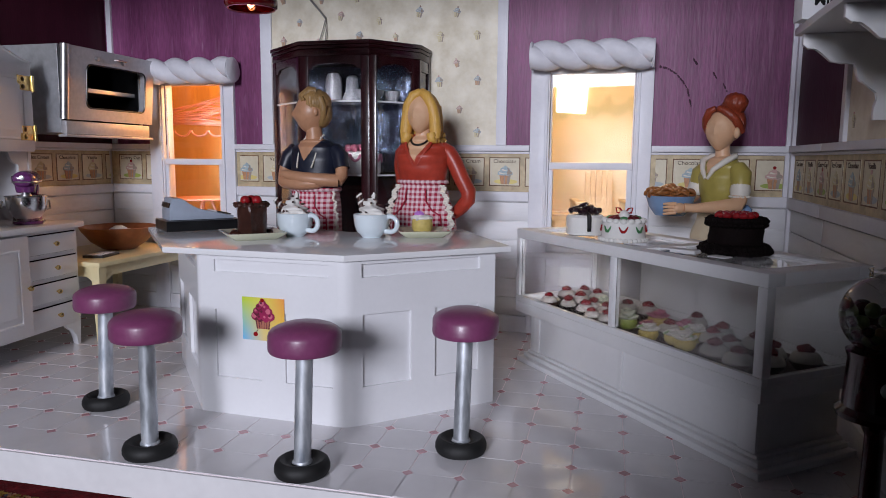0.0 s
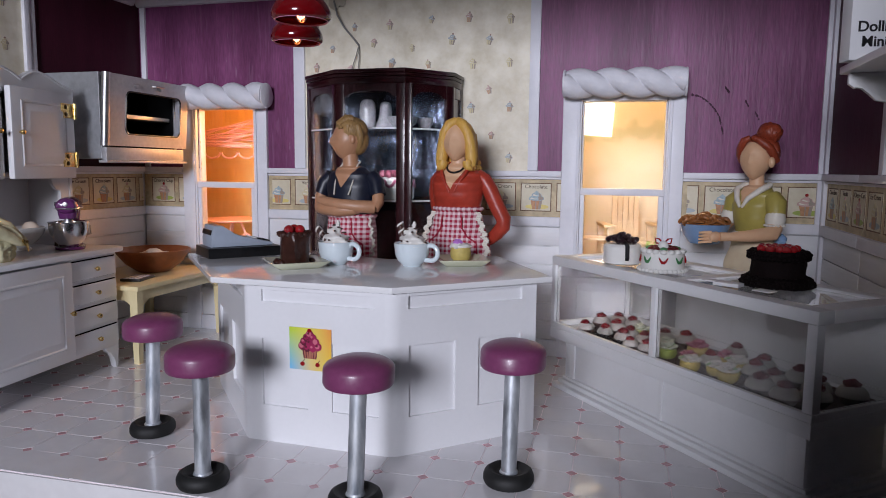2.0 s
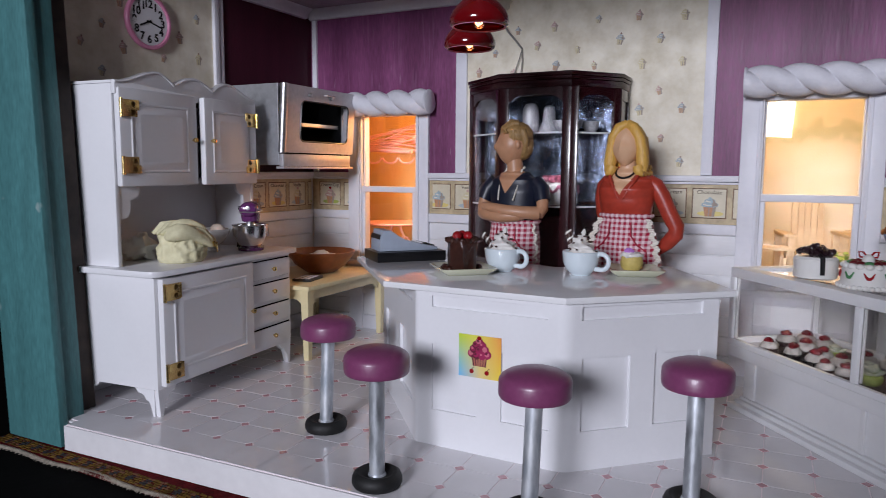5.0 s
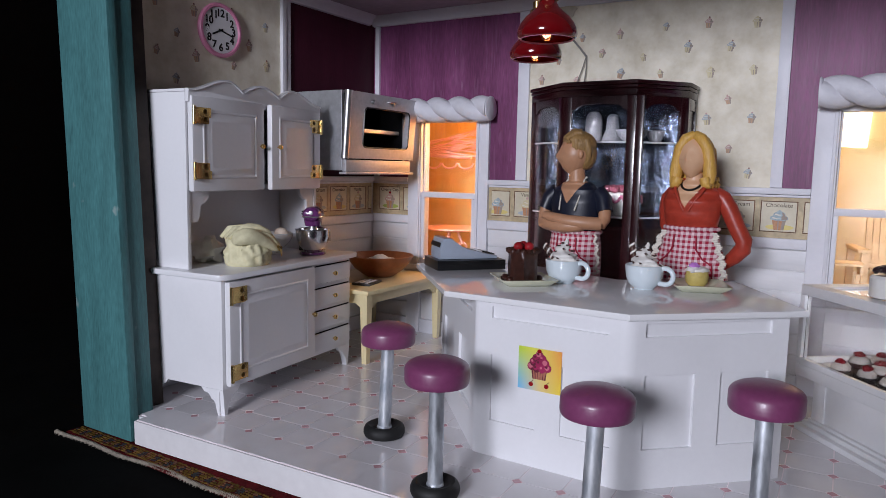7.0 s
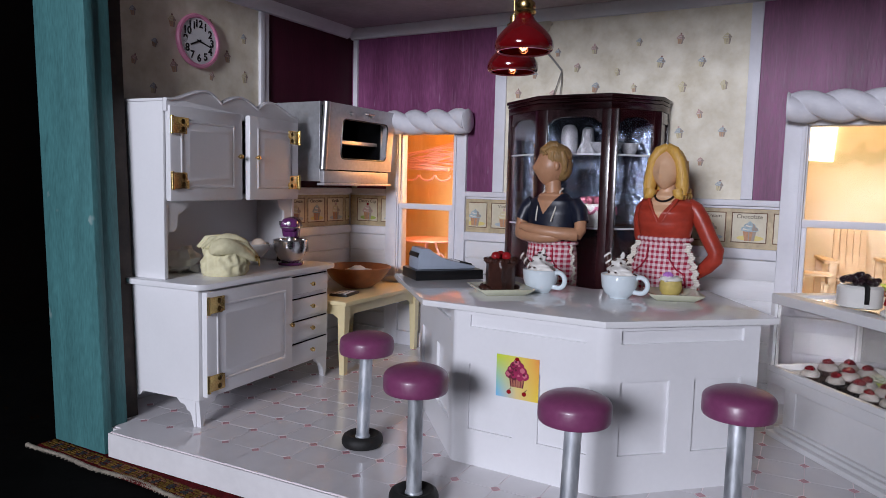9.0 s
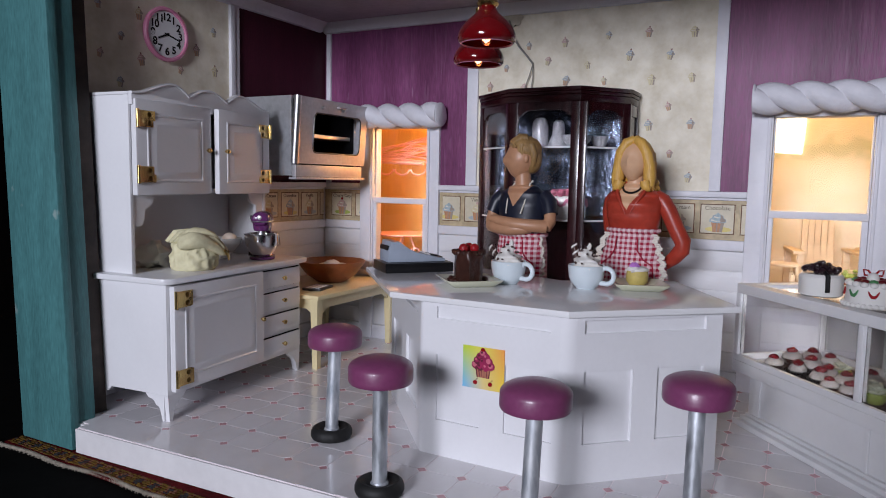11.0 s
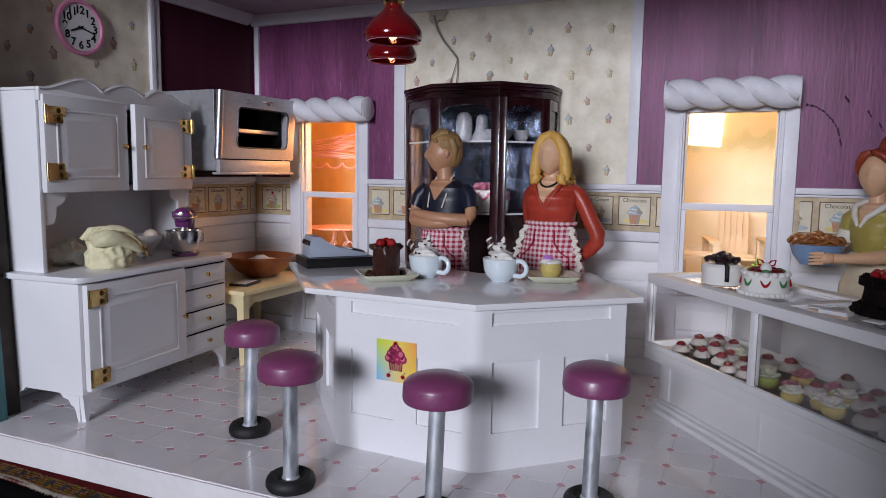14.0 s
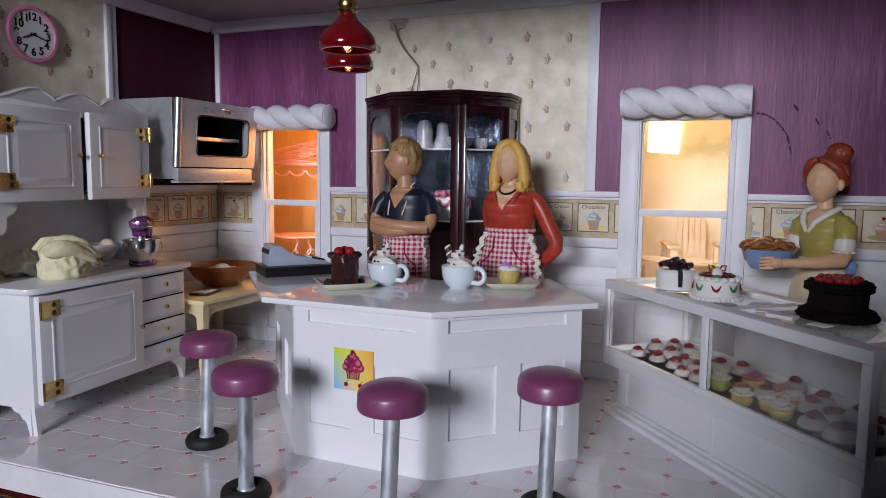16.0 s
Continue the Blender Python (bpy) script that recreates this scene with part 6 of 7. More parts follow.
# ---- cupcakes in the display case ----
def tray_cupcake(kind, u, v, s, rz):
    names = {"cherry": "white iced cupcake with a glossy red top", "lime": "lime green cupcake with a white rosette", "lemon": "yellow cupcake with a white rosette", "pink": "cupcake with a pink sugar rose", "choc": "white iced cupcake with a dark red top", "ruffled": "chocolate ruffled cupcake with white icing and a cherry"}
    x, y = on_case(u, v)
    ob = thing("cupcake", x, y, 0.422, rz, names[kind] + " in the case", "cupcake", "cupcakes in the case")
    cup_m = {"cherry": CHOC, "lime": LIME, "lemon": LEMON, "pink": LEMON, "choc": CHOC, "ruffled": BLACKCAKE}[kind]
    bm = B()
    if kind in ("cherry", "choc", "ruffled"):
        teeth, deep = (11, 0.10) if kind == "ruffled" else (14, 0.04)
        wide = 1.12 if kind == "ruffled" else 1.0
        lathe(bm, [(0.0, 0.0), (0.050 * s, 0.0), (0.072 * s * wide, 0.030 * s), (0.084 * s * wide, 0.046 * s), (0.070 * s, 0.044 * s)], 44, wave=lambda a, k: 1 + (deep * math.cos(teeth * a) if k > 1 else 0))
        part("cup", bm, cup_m, ob, "dark ruffled cup")
        bm = B()
        dome = 0.80 if kind == "ruffled" else 1.0
        lathe(bm, [(0.072 * s * dome, 0.036 * s), (0.080 * s * dome, 0.050 * s), (0.076 * s * dome, 0.068 * s), (0.062 * s * dome, 0.088 * s), (0.038 * s * dome, 0.101 * s), (0.0, 0.105 * s)], 28, wave=lambda a, k: 1 + (0.07 * math.sin(9 * a) if kind == "ruffled" and k < 3 else 0.02 * math.sin(3 * a)))
        part("icing", bm, SHADED_ICING, ob, "white icing dome")
        bm = B()
        ball(bm, (0.004, 0, 0.107 * s), (0.043 * s, 0.040 * s, 0.027 * s), 14, 9, rough=0.35, freq=4)
        part("topping", bm, DARK_CHERRY if kind == "choc" else RED_TOPPING, ob, "glossy topping")
        return
    lathe(bm, [(0.0, 0.0), (0.046 * s, 0.0), (0.064 * s, 0.018 * s), (0.074 * s, 0.045 * s), (0.070 * s, 0.066 * s), (0.050 * s, 0.080 * s), (0.0, 0.086 * s)], 26, wave=lambda a, k: 1 + 0.03 * math.sin(9 * a))
    part("sponge", bm, cup_m, ob)
    bm = B()
    top = {"lime": PALE_LEAF, "lemon": CREAMY, "pink": PINK}[kind]
    for i in range(11):
        a = i * 1.047 + (0.5 if i > 5 else 0)
        r, lift, tip = ((0.052, 0.084, -24) if i < 6 else (0.024, 0.104, -38) if i < 10 else (0.0, 0.112, 0))
        petal = ball(bm, (0, 0, 0), (0.034 * s, 0.030 * s, 0.012 * s), 10, 7, rough=0.25, freq=4)
        move(bm, petal, Matrix.Translation((r * s * math.cos(a), r * s * math.sin(a), lift * s)) @ Matrix.Rotation(a, 4, "Z") @ Matrix.Rotation(radians(tip), 4, "Y"))
    part("rosette", bm, top, ob, "petalled sugar rosette")
    if kind != "pink":
        bm = B()
        vs = ball(bm, (0, 0, 0), (0.034 * s, 0.014 * s, 0.008 * s), 10, 6)
        move(bm, vs, Matrix.Translation((0.055 * s, 0.01, 0.098 * s)) @ Matrix.Rotation(radians(30), 4, "Y"))
        part("sugar_leaf", bm, MINT, ob, "pale green leaf")


rnd = random.Random(11)
TRAY = {
    "cherry": ((0.27, 0.095, 0.66), (0.17, 0.297, 0.74), (0.196, 0.415, 0.74), (0.384, 0.258, 0.78), (0.72, 0.092, 0.60), (0.85, 0.105, 0.70), (0.702, 0.365, 0.78), (0.814, 0.43, 0.80), (0.33, 0.43, 0.74), (0.54, 0.235, 0.72), (1.193, 0.238, 0.74), (1.45, 0.285, 0.84), (1.397, 0.40, 0.84), (1.84, 0.215, 0.84)),
    "ruffled": ((0.434, 0.125, 0.74), (0.600, 0.128, 0.76)),
    "choc": ((0.690, 0.215, 0.72), (1.14, 0.480, 0.78), (1.626, 0.115, 0.86), (1.597, 0.240, 0.82), (1.77, 0.105, 0.84), (1.62, 0.39, 0.86), (1.88, 0.40, 0.86), (1.75, 0.34, 0.80)),
    "lime": ((0.512, 0.345, 0.72), (0.800, 0.290, 0.60), (0.939, 0.17, 0.74)),
    "lemon": ((1.19, 0.100, 0.72), (1.315, 0.300, 0.76), (1.414, 0.135, 0.74), (1.30, 0.165, 0.62)),
    "pink": ((0.990, 0.345, 0.78), (1.07, 0.20, 0.58), (1.185, 0.355, 0.66)),
}
for kind, places in TRAY.items():
    for u, v, size in places:
        tray_cupcake(kind, u, v, size, rnd.uniform(0, 360))

# ---- seen through the windows ----
chair = thing("garden_chair", 0.13, 6.62, -0.1, 14, "pale slatted garden chair behind the window", "chair")
for k in range(5):
    bm = B()
    vs = upright(bm, [(-0.029, 0.62), (0.029, 0.62), (0.021, 1.30), (0.016, 1.375 - 0.014 * abs(k - 2)), (-0.016, 1.375 - 0.014 * abs(k - 2)), (-0.021, 1.30)], -0.01, 0.01, 0.003)
    move(bm, vs, Matrix.Translation(((k - 2) * 0.046, 0.06, 0)) @ Matrix.Rotation(radians((2 - k) * -0.2), 4, "Y") @ Matrix.Rotation(radians(-5), 4, "X"))
    part("back_slat", bm, PALE_WOOD, chair, smooth=0)
bm = B()
box(bm, -0.15, 0.15, 0.012, 0.030, 0.93, 0.965, 0.004)
part("back_brace", bm, PALE_WOOD, chair)
for s in (-1, 1):
    bm = B()
    prism(bm, [(s * 0.225 - 0.03, 0.20), (s * 0.225 + 0.03, 0.20), (s * 0.235 + 0.05, -0.30), (s * 0.235 - 0.05, -0.30)][::1], 1.075, 1.10, 0.005)
    part("armrest", bm, PALE_WOOD, chair)
    for y, nm in ((-0.27, "front_leg"), (0.15, "back_leg")):
        bm = B()
        box(bm, s * 0.225 - 0.026, s * 0.225 + 0.026, y - 0.02, y + 0.02, 0.0, 1.074, 0.004)
        part(nm, bm, PALE_WOOD, chair)
for k in range(5):
    bm = B()
    box(bm, -0.19, 0.19, -0.30 + k * 0.075, -0.24 + k * 0.075, 0.94 - 0.018 * k, 0.96 - 0.018 * k, 0.003)
    part("seat_slat", bm, PALE_WOOD, chair)
stool = thing("garden_footstool", -0.16, 6.20, -0.1, 6, "pale slatted wooden footstool behind the window", "stool")
for k in range(4):
    bm = B()
    box(bm, -0.13, 0.13, -0.12 + k * 0.062, -0.07 + k * 0.062, 0.985, 1.005, 0.003)
    part("slat", bm, PALE_WOOD, stool)
for s in (-1, 1):
    bm = B()
    box(bm, s * 0.115 - 0.012, s * 0.115 + 0.012, -0.115, 0.12, 0.93, 0.984, 0.003)
    part("rail", bm, PALE_WOOD, stool)
    for y in (-0.10, 0.10):
        bm = B()
        box(bm, s * 0.09 - 0.014, s * 0.09 + 0.014, y - 0.014, y + 0.014, 0.0, 0.929, 0.003)
        part("leg", bm, PALE_WOOD, stool)
ptable = thing("garden_table", 0.50, 6.80, -0.1, 0, "small pale round garden table behind the window", "table")
bm = B()
lathe(bm, [(0.0, 1.09), (0.13, 1.09), (0.135, 1.10), (0.13, 1.11), (0, 1.11)], 32)
part("tabletop", bm, PALE_WOOD, ptable)
for k in range(3):
    a = 2.094 * k + 0.3
    bm = B()
    tube(bm, [(0.05 * math.cos(a), 0.05 * math.sin(a), 1.089), (0.12 * math.cos(a), 0.12 * math.sin(a), 0.0)], 0.012, 8)
    part("leg", bm, PALE_WOOD, ptable)
planter = thing("planter", 0.33, 6.40, -0.1, 0, "terracotta planter with a small green plant", "planter")
bm = B()
lathe(bm, [(0.0, 0.0), (0.07, 0.0), (0.085, 0.88), (0.078, 0.885), (0.0, 0.86)], 24)
part("pot", bm, TERRACOTTA, planter)
bm = B()
rnd = random.Random(21)
for k in range(26):
    a, r = k * 2.4, 0.012 * math.sqrt(k)
    ball(bm, (r * math.cos(a), r * math.sin(a), 0.90 + rnd.uniform(0, 0.06)), (0.022, 0.018, 0.014), 8, 6, rough=0.3)
part("plant", bm, LIME, planter, "green leaves")
rack = thing("wire_rack", -3.72, 6.25, 1.66, 0, "pink wire hangers heaped on a wire rack", "rack")
bm = B()
tube(bm, [(-0.45, 0, 0.03), (0.30, -0.05, 0.0)], 0.018, 10)
part("rail", bm, PINK_WIRE, rack)
for k in range(4):
    bm = B()
    cx0 = -0.36 + 0.19 * k
    tube(bm, [(cx0 + 0.085 * math.cos(a), 0, -0.055 + 0.055 * math.sin(a)) for a in [math.pi + math.pi * i / 14 for i in range(15)]], 0.010, 8)
    part("loop", bm, PINK_WIRE, rack)
rnd = random.Random(6)
for k in range(20):
    bm = B()
    yy, tl, bow = rnd.uniform(-0.12, 0.12), rnd.uniform(-0.10, 0.19), rnd.uniform(-0.05, 0.09)
    z0, z1 = rnd.uniform(-0.03, 0.12), rnd.uniform(0.05, 0.13) + tl
    tube(bm, [(-0.43 + 0.85 * t, yy + 0.05 * t, z0 + (z1 - z0) * t + bow * math.sin(math.pi * t)) for t in [i / 8 for i in range(9)]], 0.007, 6)
    part("hanger", bm, PINK_WIRE, rack)
wtable = thing("wire_table", -3.62, 6.2, -0.1, 0, "round pink wire table behind the window", "table")
bm = B()
lathe(bm, [(0.0, 1.04), (0.30, 1.04), (0.31, 1.05), (0.30, 1.06), (0, 1.06)], 36)
part("tabletop", bm, PINK_WIRE, wtable)
for k in range(3):
    a = 2.094 * k + 0.4
    bm = B()
    tube(bm, [(r * math.cos(a), r * math.sin(a), z) for r, z in ((0.05, 1.03), (0.10, 0.9), (0.02, 0.78), (0.12, 0.62), (0.05, 0.4), (0.22, 0.0))], 0.012, 8)
    part("leg", bm, PINK_WIRE, wtable)
    bm = B()
    tube(bm, [((0.10 + 0.05 * math.cos(t)) * math.cos(a), (0.10 + 0.05 * math.cos(t)) * math.sin(a), 0.86 + 0.05 * math.sin(t)) for t in [i * 0.45 for i in range(13)]], 0.009, 6)
    part("scroll", bm, PINK_WIRE, wtable)

# ---- rug under the house ----
rug = thing("rug", -1.5, 4.63, -0.1715, -1.6, "dark red patterned woven rug with pale fringe", "rug")
RUG_RED = surf("rug_red", (0.085, 0.006, 0.008), 0.95, vary=0.5, grain=60, patch=8, bump=0.8, spec=0.05)
RUG_GOLD = surf("rug_gold", (0.15, 0.085, 0.02), 0.95, vary=0.5, grain=60, patch=12, bump=0.8, spec=0.05)
RUG_BLACK = surf("rug_black", (0.015, 0.016, 0.02), 0.95, vary=0.4, grain=60, bump=0.8)
bm = B()
box(bm, -2.72, 5.0, -2.18, 3.0, 0.0, 0.020)
part("field", bm, RUG_RED, rug)
rnd = random.Random(3)
bm = B()
for k in range(330):
    for row in range(5):
        x, y, w, h = -2.70 + k * 0.0185 + 0.009 * (row % 2) + rnd.uniform(-0.004, 0.004), -2.160 + row * 0.020 + rnd.uniform(-0.004, 0.004), rnd.uniform(0.007, 0.012), rnd.uniform(0.007, 0.011)
        spot = max(0.0, math.cos(2 * math.pi * x / 0.118)) * (1.0 if row in (1, 2, 3) else 0.25)
        tone = 0.9 - 1.7 * spot + rnd.uniform(-0.55, 0.55)
        prism(bm, [(x - w, y), (x, y - h), (x + w, y), (x, y + h)], 0.0195, rnd.uniform(0.022, 0.026), mi=0 if tone > 0.5 else 2 if tone > 0.0 else 1)
part("woven_pattern", bm, [RUG_GOLD, RUG_BLACK, surf("rug_rust", (0.16, 0.06, 0.025), 0.95, vary=0.4, grain=60, bump=0.8)], rug, "gold, black and rust woven border", smooth=0, kind="stuff")
bm = B()
pts = []
for k in range(820):
    x = -2.79 + k * 0.0072
    pts.append((x, -2.190 + 0.014 * math.sin(x * 3.1) + 0.010 * math.sin(x * 9.7) + (0.005 if k % 2 else -0.005) * (1 + 0.5 * rnd.random()), 0.014 + (0.006 if k % 2 else 0)))
tube(bm, pts, 0.0065, 6)
for k in range(230):
    x = -2.79 + k * 0.0255 + rnd.uniform(-0.008, 0.008)
    y0 = -2.196 + 0.014 * math.sin(x * 3.1) + 0.010 * math.sin(x * 9.7)
    tube(bm, [(x, y0, 0.012), (x + rnd.uniform(-0.012, 0.012), y0 - rnd.uniform(0.004, 0.012), 0.006)], [0.005, 0.002], 5)
part("fringe", bm, surf("pale_fringe", (0.34, 0.30, 0.24), 0.9, vary=0.4, grain=40, bump=0.3), rug, "pale cotton fringe", kind="stuff")

# ---- the three resin dolls, each one plain mesh ----
SKIN_TAN = surf("resin_flesh_tan", (0.48, 0.25, 0.14), 0.4, vary=0.06, grain=30, bump=0.04)
SKIN_FAIR = surf("resin_flesh_fair", (0.70, 0.43, 0.26), 0.4, vary=0.05, grain=30, bump=0.04)
BLOND = surf("resin_blond", (0.66, 0.38, 0.08), 0.42, vary=0.16, grain=40, bump=0.4, stretch=(3, 3, 0.6))
SANDY = surf("resin_sandy", (0.32, 0.19, 0.07), 0.45, vary=0.22, grain=40, bump=0.5, stretch=(3, 3, 0.8))
AUBURN = surf("resin_auburn", (0.28, 0.045, 0.018), 0.42, vary=0.2, grain=40, bump=0.5, stretch=(2, 2, 1))
RED_TOP = surf("resin_red_top", (0.40, 0.045, 0.025), 0.36, vary=0.12, grain=24, patch=6, bump=0.1)
NAVY = surf("resin_navy", (0.008, 0.011, 0.025), 0.4, vary=0.2, bump=0.12)
OLIVE = surf("resin_olive", (0.40, 0.33, 0.08), 0.42, vary=0.1, bump=0.08)
CLOTH_WHITE = surf("resin_white", (0.74, 0.70, 0.62), 0.5, vary=0.06, bump=0.15)
SKIRT = surf("resin_cream", (0.66, 0.56, 0.40), 0.5, vary=0.08, bump=0.1)
APRON_CHECK = gingham("red_gingham", (0.38, 0.020, 0.055), (0.78, 0.62, 0.64), 0.034)
APRON_TRIM = surf("red_binding", (0.38, 0.01, 0.04), 0.8, bump=0.2)


def bodice(bm, rings, seg=40, bands=(), neck=None):
    """Stacked ellipses whose material goes by height: bands of (top z, material); neck: a neckline, as (lowest z, half width for each metre up, side shift)."""
    vs = loft(bm, rings, seg)
    for f in {f for v in vs for f in v.link_faces}:
        c = f.calc_center_median()
        f.material_index = next((m for top, m in bands if c.z < top), bands[-1][1])
        if neck and c.y < 0 and abs(c.x - neck[2]) < (c.z - neck[0]) * neck[1]:
            f.material_index = 0
    return vs


def fine_rings(keys, n=16):
    """Rings eased between a few key ones."""
    out = []
    for a, b in zip(keys, keys[1:]):
        for k in range(n):
            t = k / n
            s = t * t * (3 - 2 * t)
            out.append((a[0] + (b[0] - a[0]) * s, a[1] + (b[1] - a[1]) * s, a[2] + (b[2] - a[2]) * t, a[3] + (b[3] - a[3]) * s, a[4] + (b[4] - a[4]) * s))
    return out + [keys[-1]]


def head(bm, c, mi, turn=0.0, size=1.0):
    """A plain head: an egg narrowed to the chin, with a slight nose."""
    vs = ball(bm, (0, 0, 0), (0.092, 0.106, 0.128), 28, 20, mi)
    for v in vs:
        low = max(0.0, -v.co.z / 0.128)
        v.co.x *= 1 - 0.36 * low ** 1.6
        v.co.y = v.co.y * (1 - 0.18 * low ** 1.5) - 0.018 * low
        if v.co.y < -0.05:
            v.co.y -= 0.022 * math.exp(-((v.co.x / 0.018) ** 2) - (((v.co.z + 0.012) / 0.03) ** 2))
            v.co.y += 0.010 * math.exp(-(((abs(v.co.x) - 0.036) / 0.02) ** 2) - (((v.co.z - 0.022) / 0.02) ** 2))
    move(bm, vs, Matrix.Translation(c) @ Matrix.Rotation(radians(turn), 4, "Z") @ Matrix.Scale(size, 4))


def lace(bm, pts, mi):
    """A ruffled edge of small beads along points."""
    pts = [Vector(p) for p in pts]
    for a, b in zip(pts, pts[1:]):
        n = max(1, int((b - a).length / 0.011))
        for k in range(n):
            p = a.lerp(b, k / n)
            ball(bm, p + Vector((0.011 * math.sin(k * 1.3), -0.004 + 0.006 * math.cos(k * 1.9), 0)), (0.013, 0.008, 0.008), 7, 5, mi)


# blond doll: 0 flesh, 1 hair, 2 red top, 3 check, 4 white, 5 binding, 6 dark
bm = B()
bodice(bm, fine_rings([(0, 0, 0.0, 0.15, 0.11), (0, 0, 0.60, 0.20, 0.14), (0.0, 0, 0.86, 0.245, 0.155), (0, 0, 0.98, 0.228, 0.15), (0, 0, 1.10, 0.185, 0.13), (0, 0, 1.19, 0.163, 0.112),
                       (0, -0.01, 1.30, 0.180, 0.135), (0.005, -0.015, 1.37, 0.190, 0.145), (0.005, 0, 1.43, 0.178, 0.11), (0.003, 0.005, 1.475, 0.125, 0.085), (0, 0.005, 1.51, 0.062, 0.06)]), 180, ((1.20, 3), (3, 2)), (1.335, 0.62, -0.008))
loft(bm, [(0, 0.005, 1.47, 0.066, 0.062), (0, 0.0, 1.52, 0.052, 0.052), (0, -0.002, 1.58, 0.05, 0.052)], 20, mi=0)
for s in (-1, 1):
    tube(bm, [(s * 0.015, -0.155, 1.31), (s * 0.045, -0.150, 1.37), (s * 0.085, -0.115, 1.44), (s * 0.10, -0.06, 1.49), (s * 0.06, 0.03, 1.515)], [0.004, 0.009, 0.012, 0.012, 0.01], 10, 2)
tube(bm, [(0.062 * math.cos(a), -0.058 - 0.055 * abs(math.sin(a)), 1.49 - 0.045 * abs(math.sin(a))) for a in [math.pi * i / 14 for i in range(15)]], 0.007, 8, 6)
tube(bm, [(0.135, 0.005, 1.43), (0.185, 0.005, 1.395), (0.225, 0.01, 1.33), (0.275, 0.015, 1.22), (0.325, 0.02, 1.13), (0.322, 0.02, 1.08), (0.27, 0.03, 1.02), (0.21, 0.05, 0.97)], [0.045, 0.054, 0.055, 0.053, 0.053, 0.052, 0.046, 0.036], 16, 2)
tube(bm, [(-0.13, 0.005, 1.43), (-0.165, 0.02, 1.39), (-0.185, 0.05, 1.31), (-0.19, 0.09, 1.20), (-0.16, 0.13, 1.10), (-0.10, 0.15, 1.02)], [0.042, 0.048, 0.05, 0.046, 0.042, 0.035], 14, 2)
count = len(bm.verts)
head(bm, (-0.005, -0.012, 1.665), 0, -6)
vs = ball(bm, (0, 0, 0), (0.110, 0.114, 0.136), 30, 18, 1, rough=0.03, freq=5)
for v in vs:
    if v.co.y < -0.02:
        f = min(1.0, max(0.0, (0.09 - v.co.z) / 0.055))
        v.co.y = -0.02 + (v.co.y + 0.02) * (1 - 0.85 * f * f * (3 - 2 * f))
move(bm, vs, Matrix.Translation((-0.003, 0.02, 1.675)))
for s in (-1, 1):
    tube(bm, [(s * 0.004, -0.040, 1.795), (s * 0.044, -0.062, 1.775), (s * 0.080, -0.060, 1.715), (s * 0.094, -0.046, 1.635), (s * 0.100, -0.045, 1.565), (s * 0.106, -0.055, 1.505)], [0.030, 0.034, 0.034, 0.036, 0.040, 0.026], 18, 1)
    for k in range(4):
        c0 = Vector((s * (0.080 + 0.006 * k), -0.070 + 0.042 * k, 1.540))
        tube(bm, [c0, c0 + Vector((s * 0.006, -0.004, -0.022)), c0 + Vector((s * 0.016, -0.006, -0.038)), c0 + Vector((s * 0.027, -0.004, -0.040)), c0 + Vector((s * 0.034, 0, -0.030))], [0.032, 0.034, 0.031, 0.024, 0.012], 10, 1)
loft(bm, [(0, 0.06, 1.48, 0.10, 0.05), (0, 0.06, 1.55, 0.115, 0.06), (0, 0.05, 1.65, 0.112, 0.07), (0, 0.045, 1.72, 0.105, 0.07)], 24, mi=1)
move(bm, list(bm.verts)[count:], Matrix.Translation((0, 0, 1.805)) @ Matrix.Scale(1.07, 4) @ Matrix.Translation((0, 0, -1.805)))
tube(bm, [(0.168 * math.cos(a), 0.115 * math.sin(a), 1.195) for a in [2 * math.pi * i / 36 for i in range(37)]], [0.016] * 37, 8, 3)
for s in (-1, 1):
    for out in (0.004, 0.020):
        lace(bm, [(s * (0.150 + out), -0.06, 1.17), (s * (0.176 + out), -0.07, 1.10), (s * (0.208 + out), -0.075, 1.00), (s * (0.222 + out), -0.08, 0.93), (s * (0.220 + out), -0.08, 0.86)], 4)
    tube(bm, [(s * 0.07, -0.133, 1.15), (s * 0.075, -0.145, 1.07), (s * 0.115, -0.14, 1.01), (s * 0.17, -0.115, 0.97), (s * 0.178, -0.118, 0.88)], 0.005, 6, 5)
simple("doll", bm, [SKIN_FAIR, BLOND, RED_TOP, APRON_CHECK, CLOTH_WHITE, APRON_TRIM, BLACK_PLASTIC], -1.02, 4.86, 0, "resin doll with blond hair, red top and gingham apron", "doll", -4, "bakery dolls")

# short-haired doll: 0 flesh, 1 hair, 2 navy, 3 check, 4 white, 5 binding
bm = B()
bodice(bm, fine_rings([(0, 0, 0.0, 0.14, 0.11), (0, 0, 0.60, 0.19, 0.14), (0, 0, 0.86, 0.215, 0.15), (0, 0, 1.00, 0.215, 0.14), (0, 0, 1.14, 0.20, 0.13), (0, 0, 1.22, 0.205, 0.13), (0, 0, 1.33, 0.215, 0.13), (0, 0, 1.42, 0.20, 0.11), (0, 0.005, 1.465, 0.13, 0.08), (0, 0.005, 1.49, 0.066, 0.062)]), 180, ((1.145, 3), (3, 2)), (1.33, 0.75, -0.015))
loft(bm, [(0, 0.0, 1.45, 0.07, 0.066), (-0.005, -0.004, 1.52, 0.056, 0.056), (-0.01, -0.008, 1.60, 0.055, 0.056)], 20, mi=0)
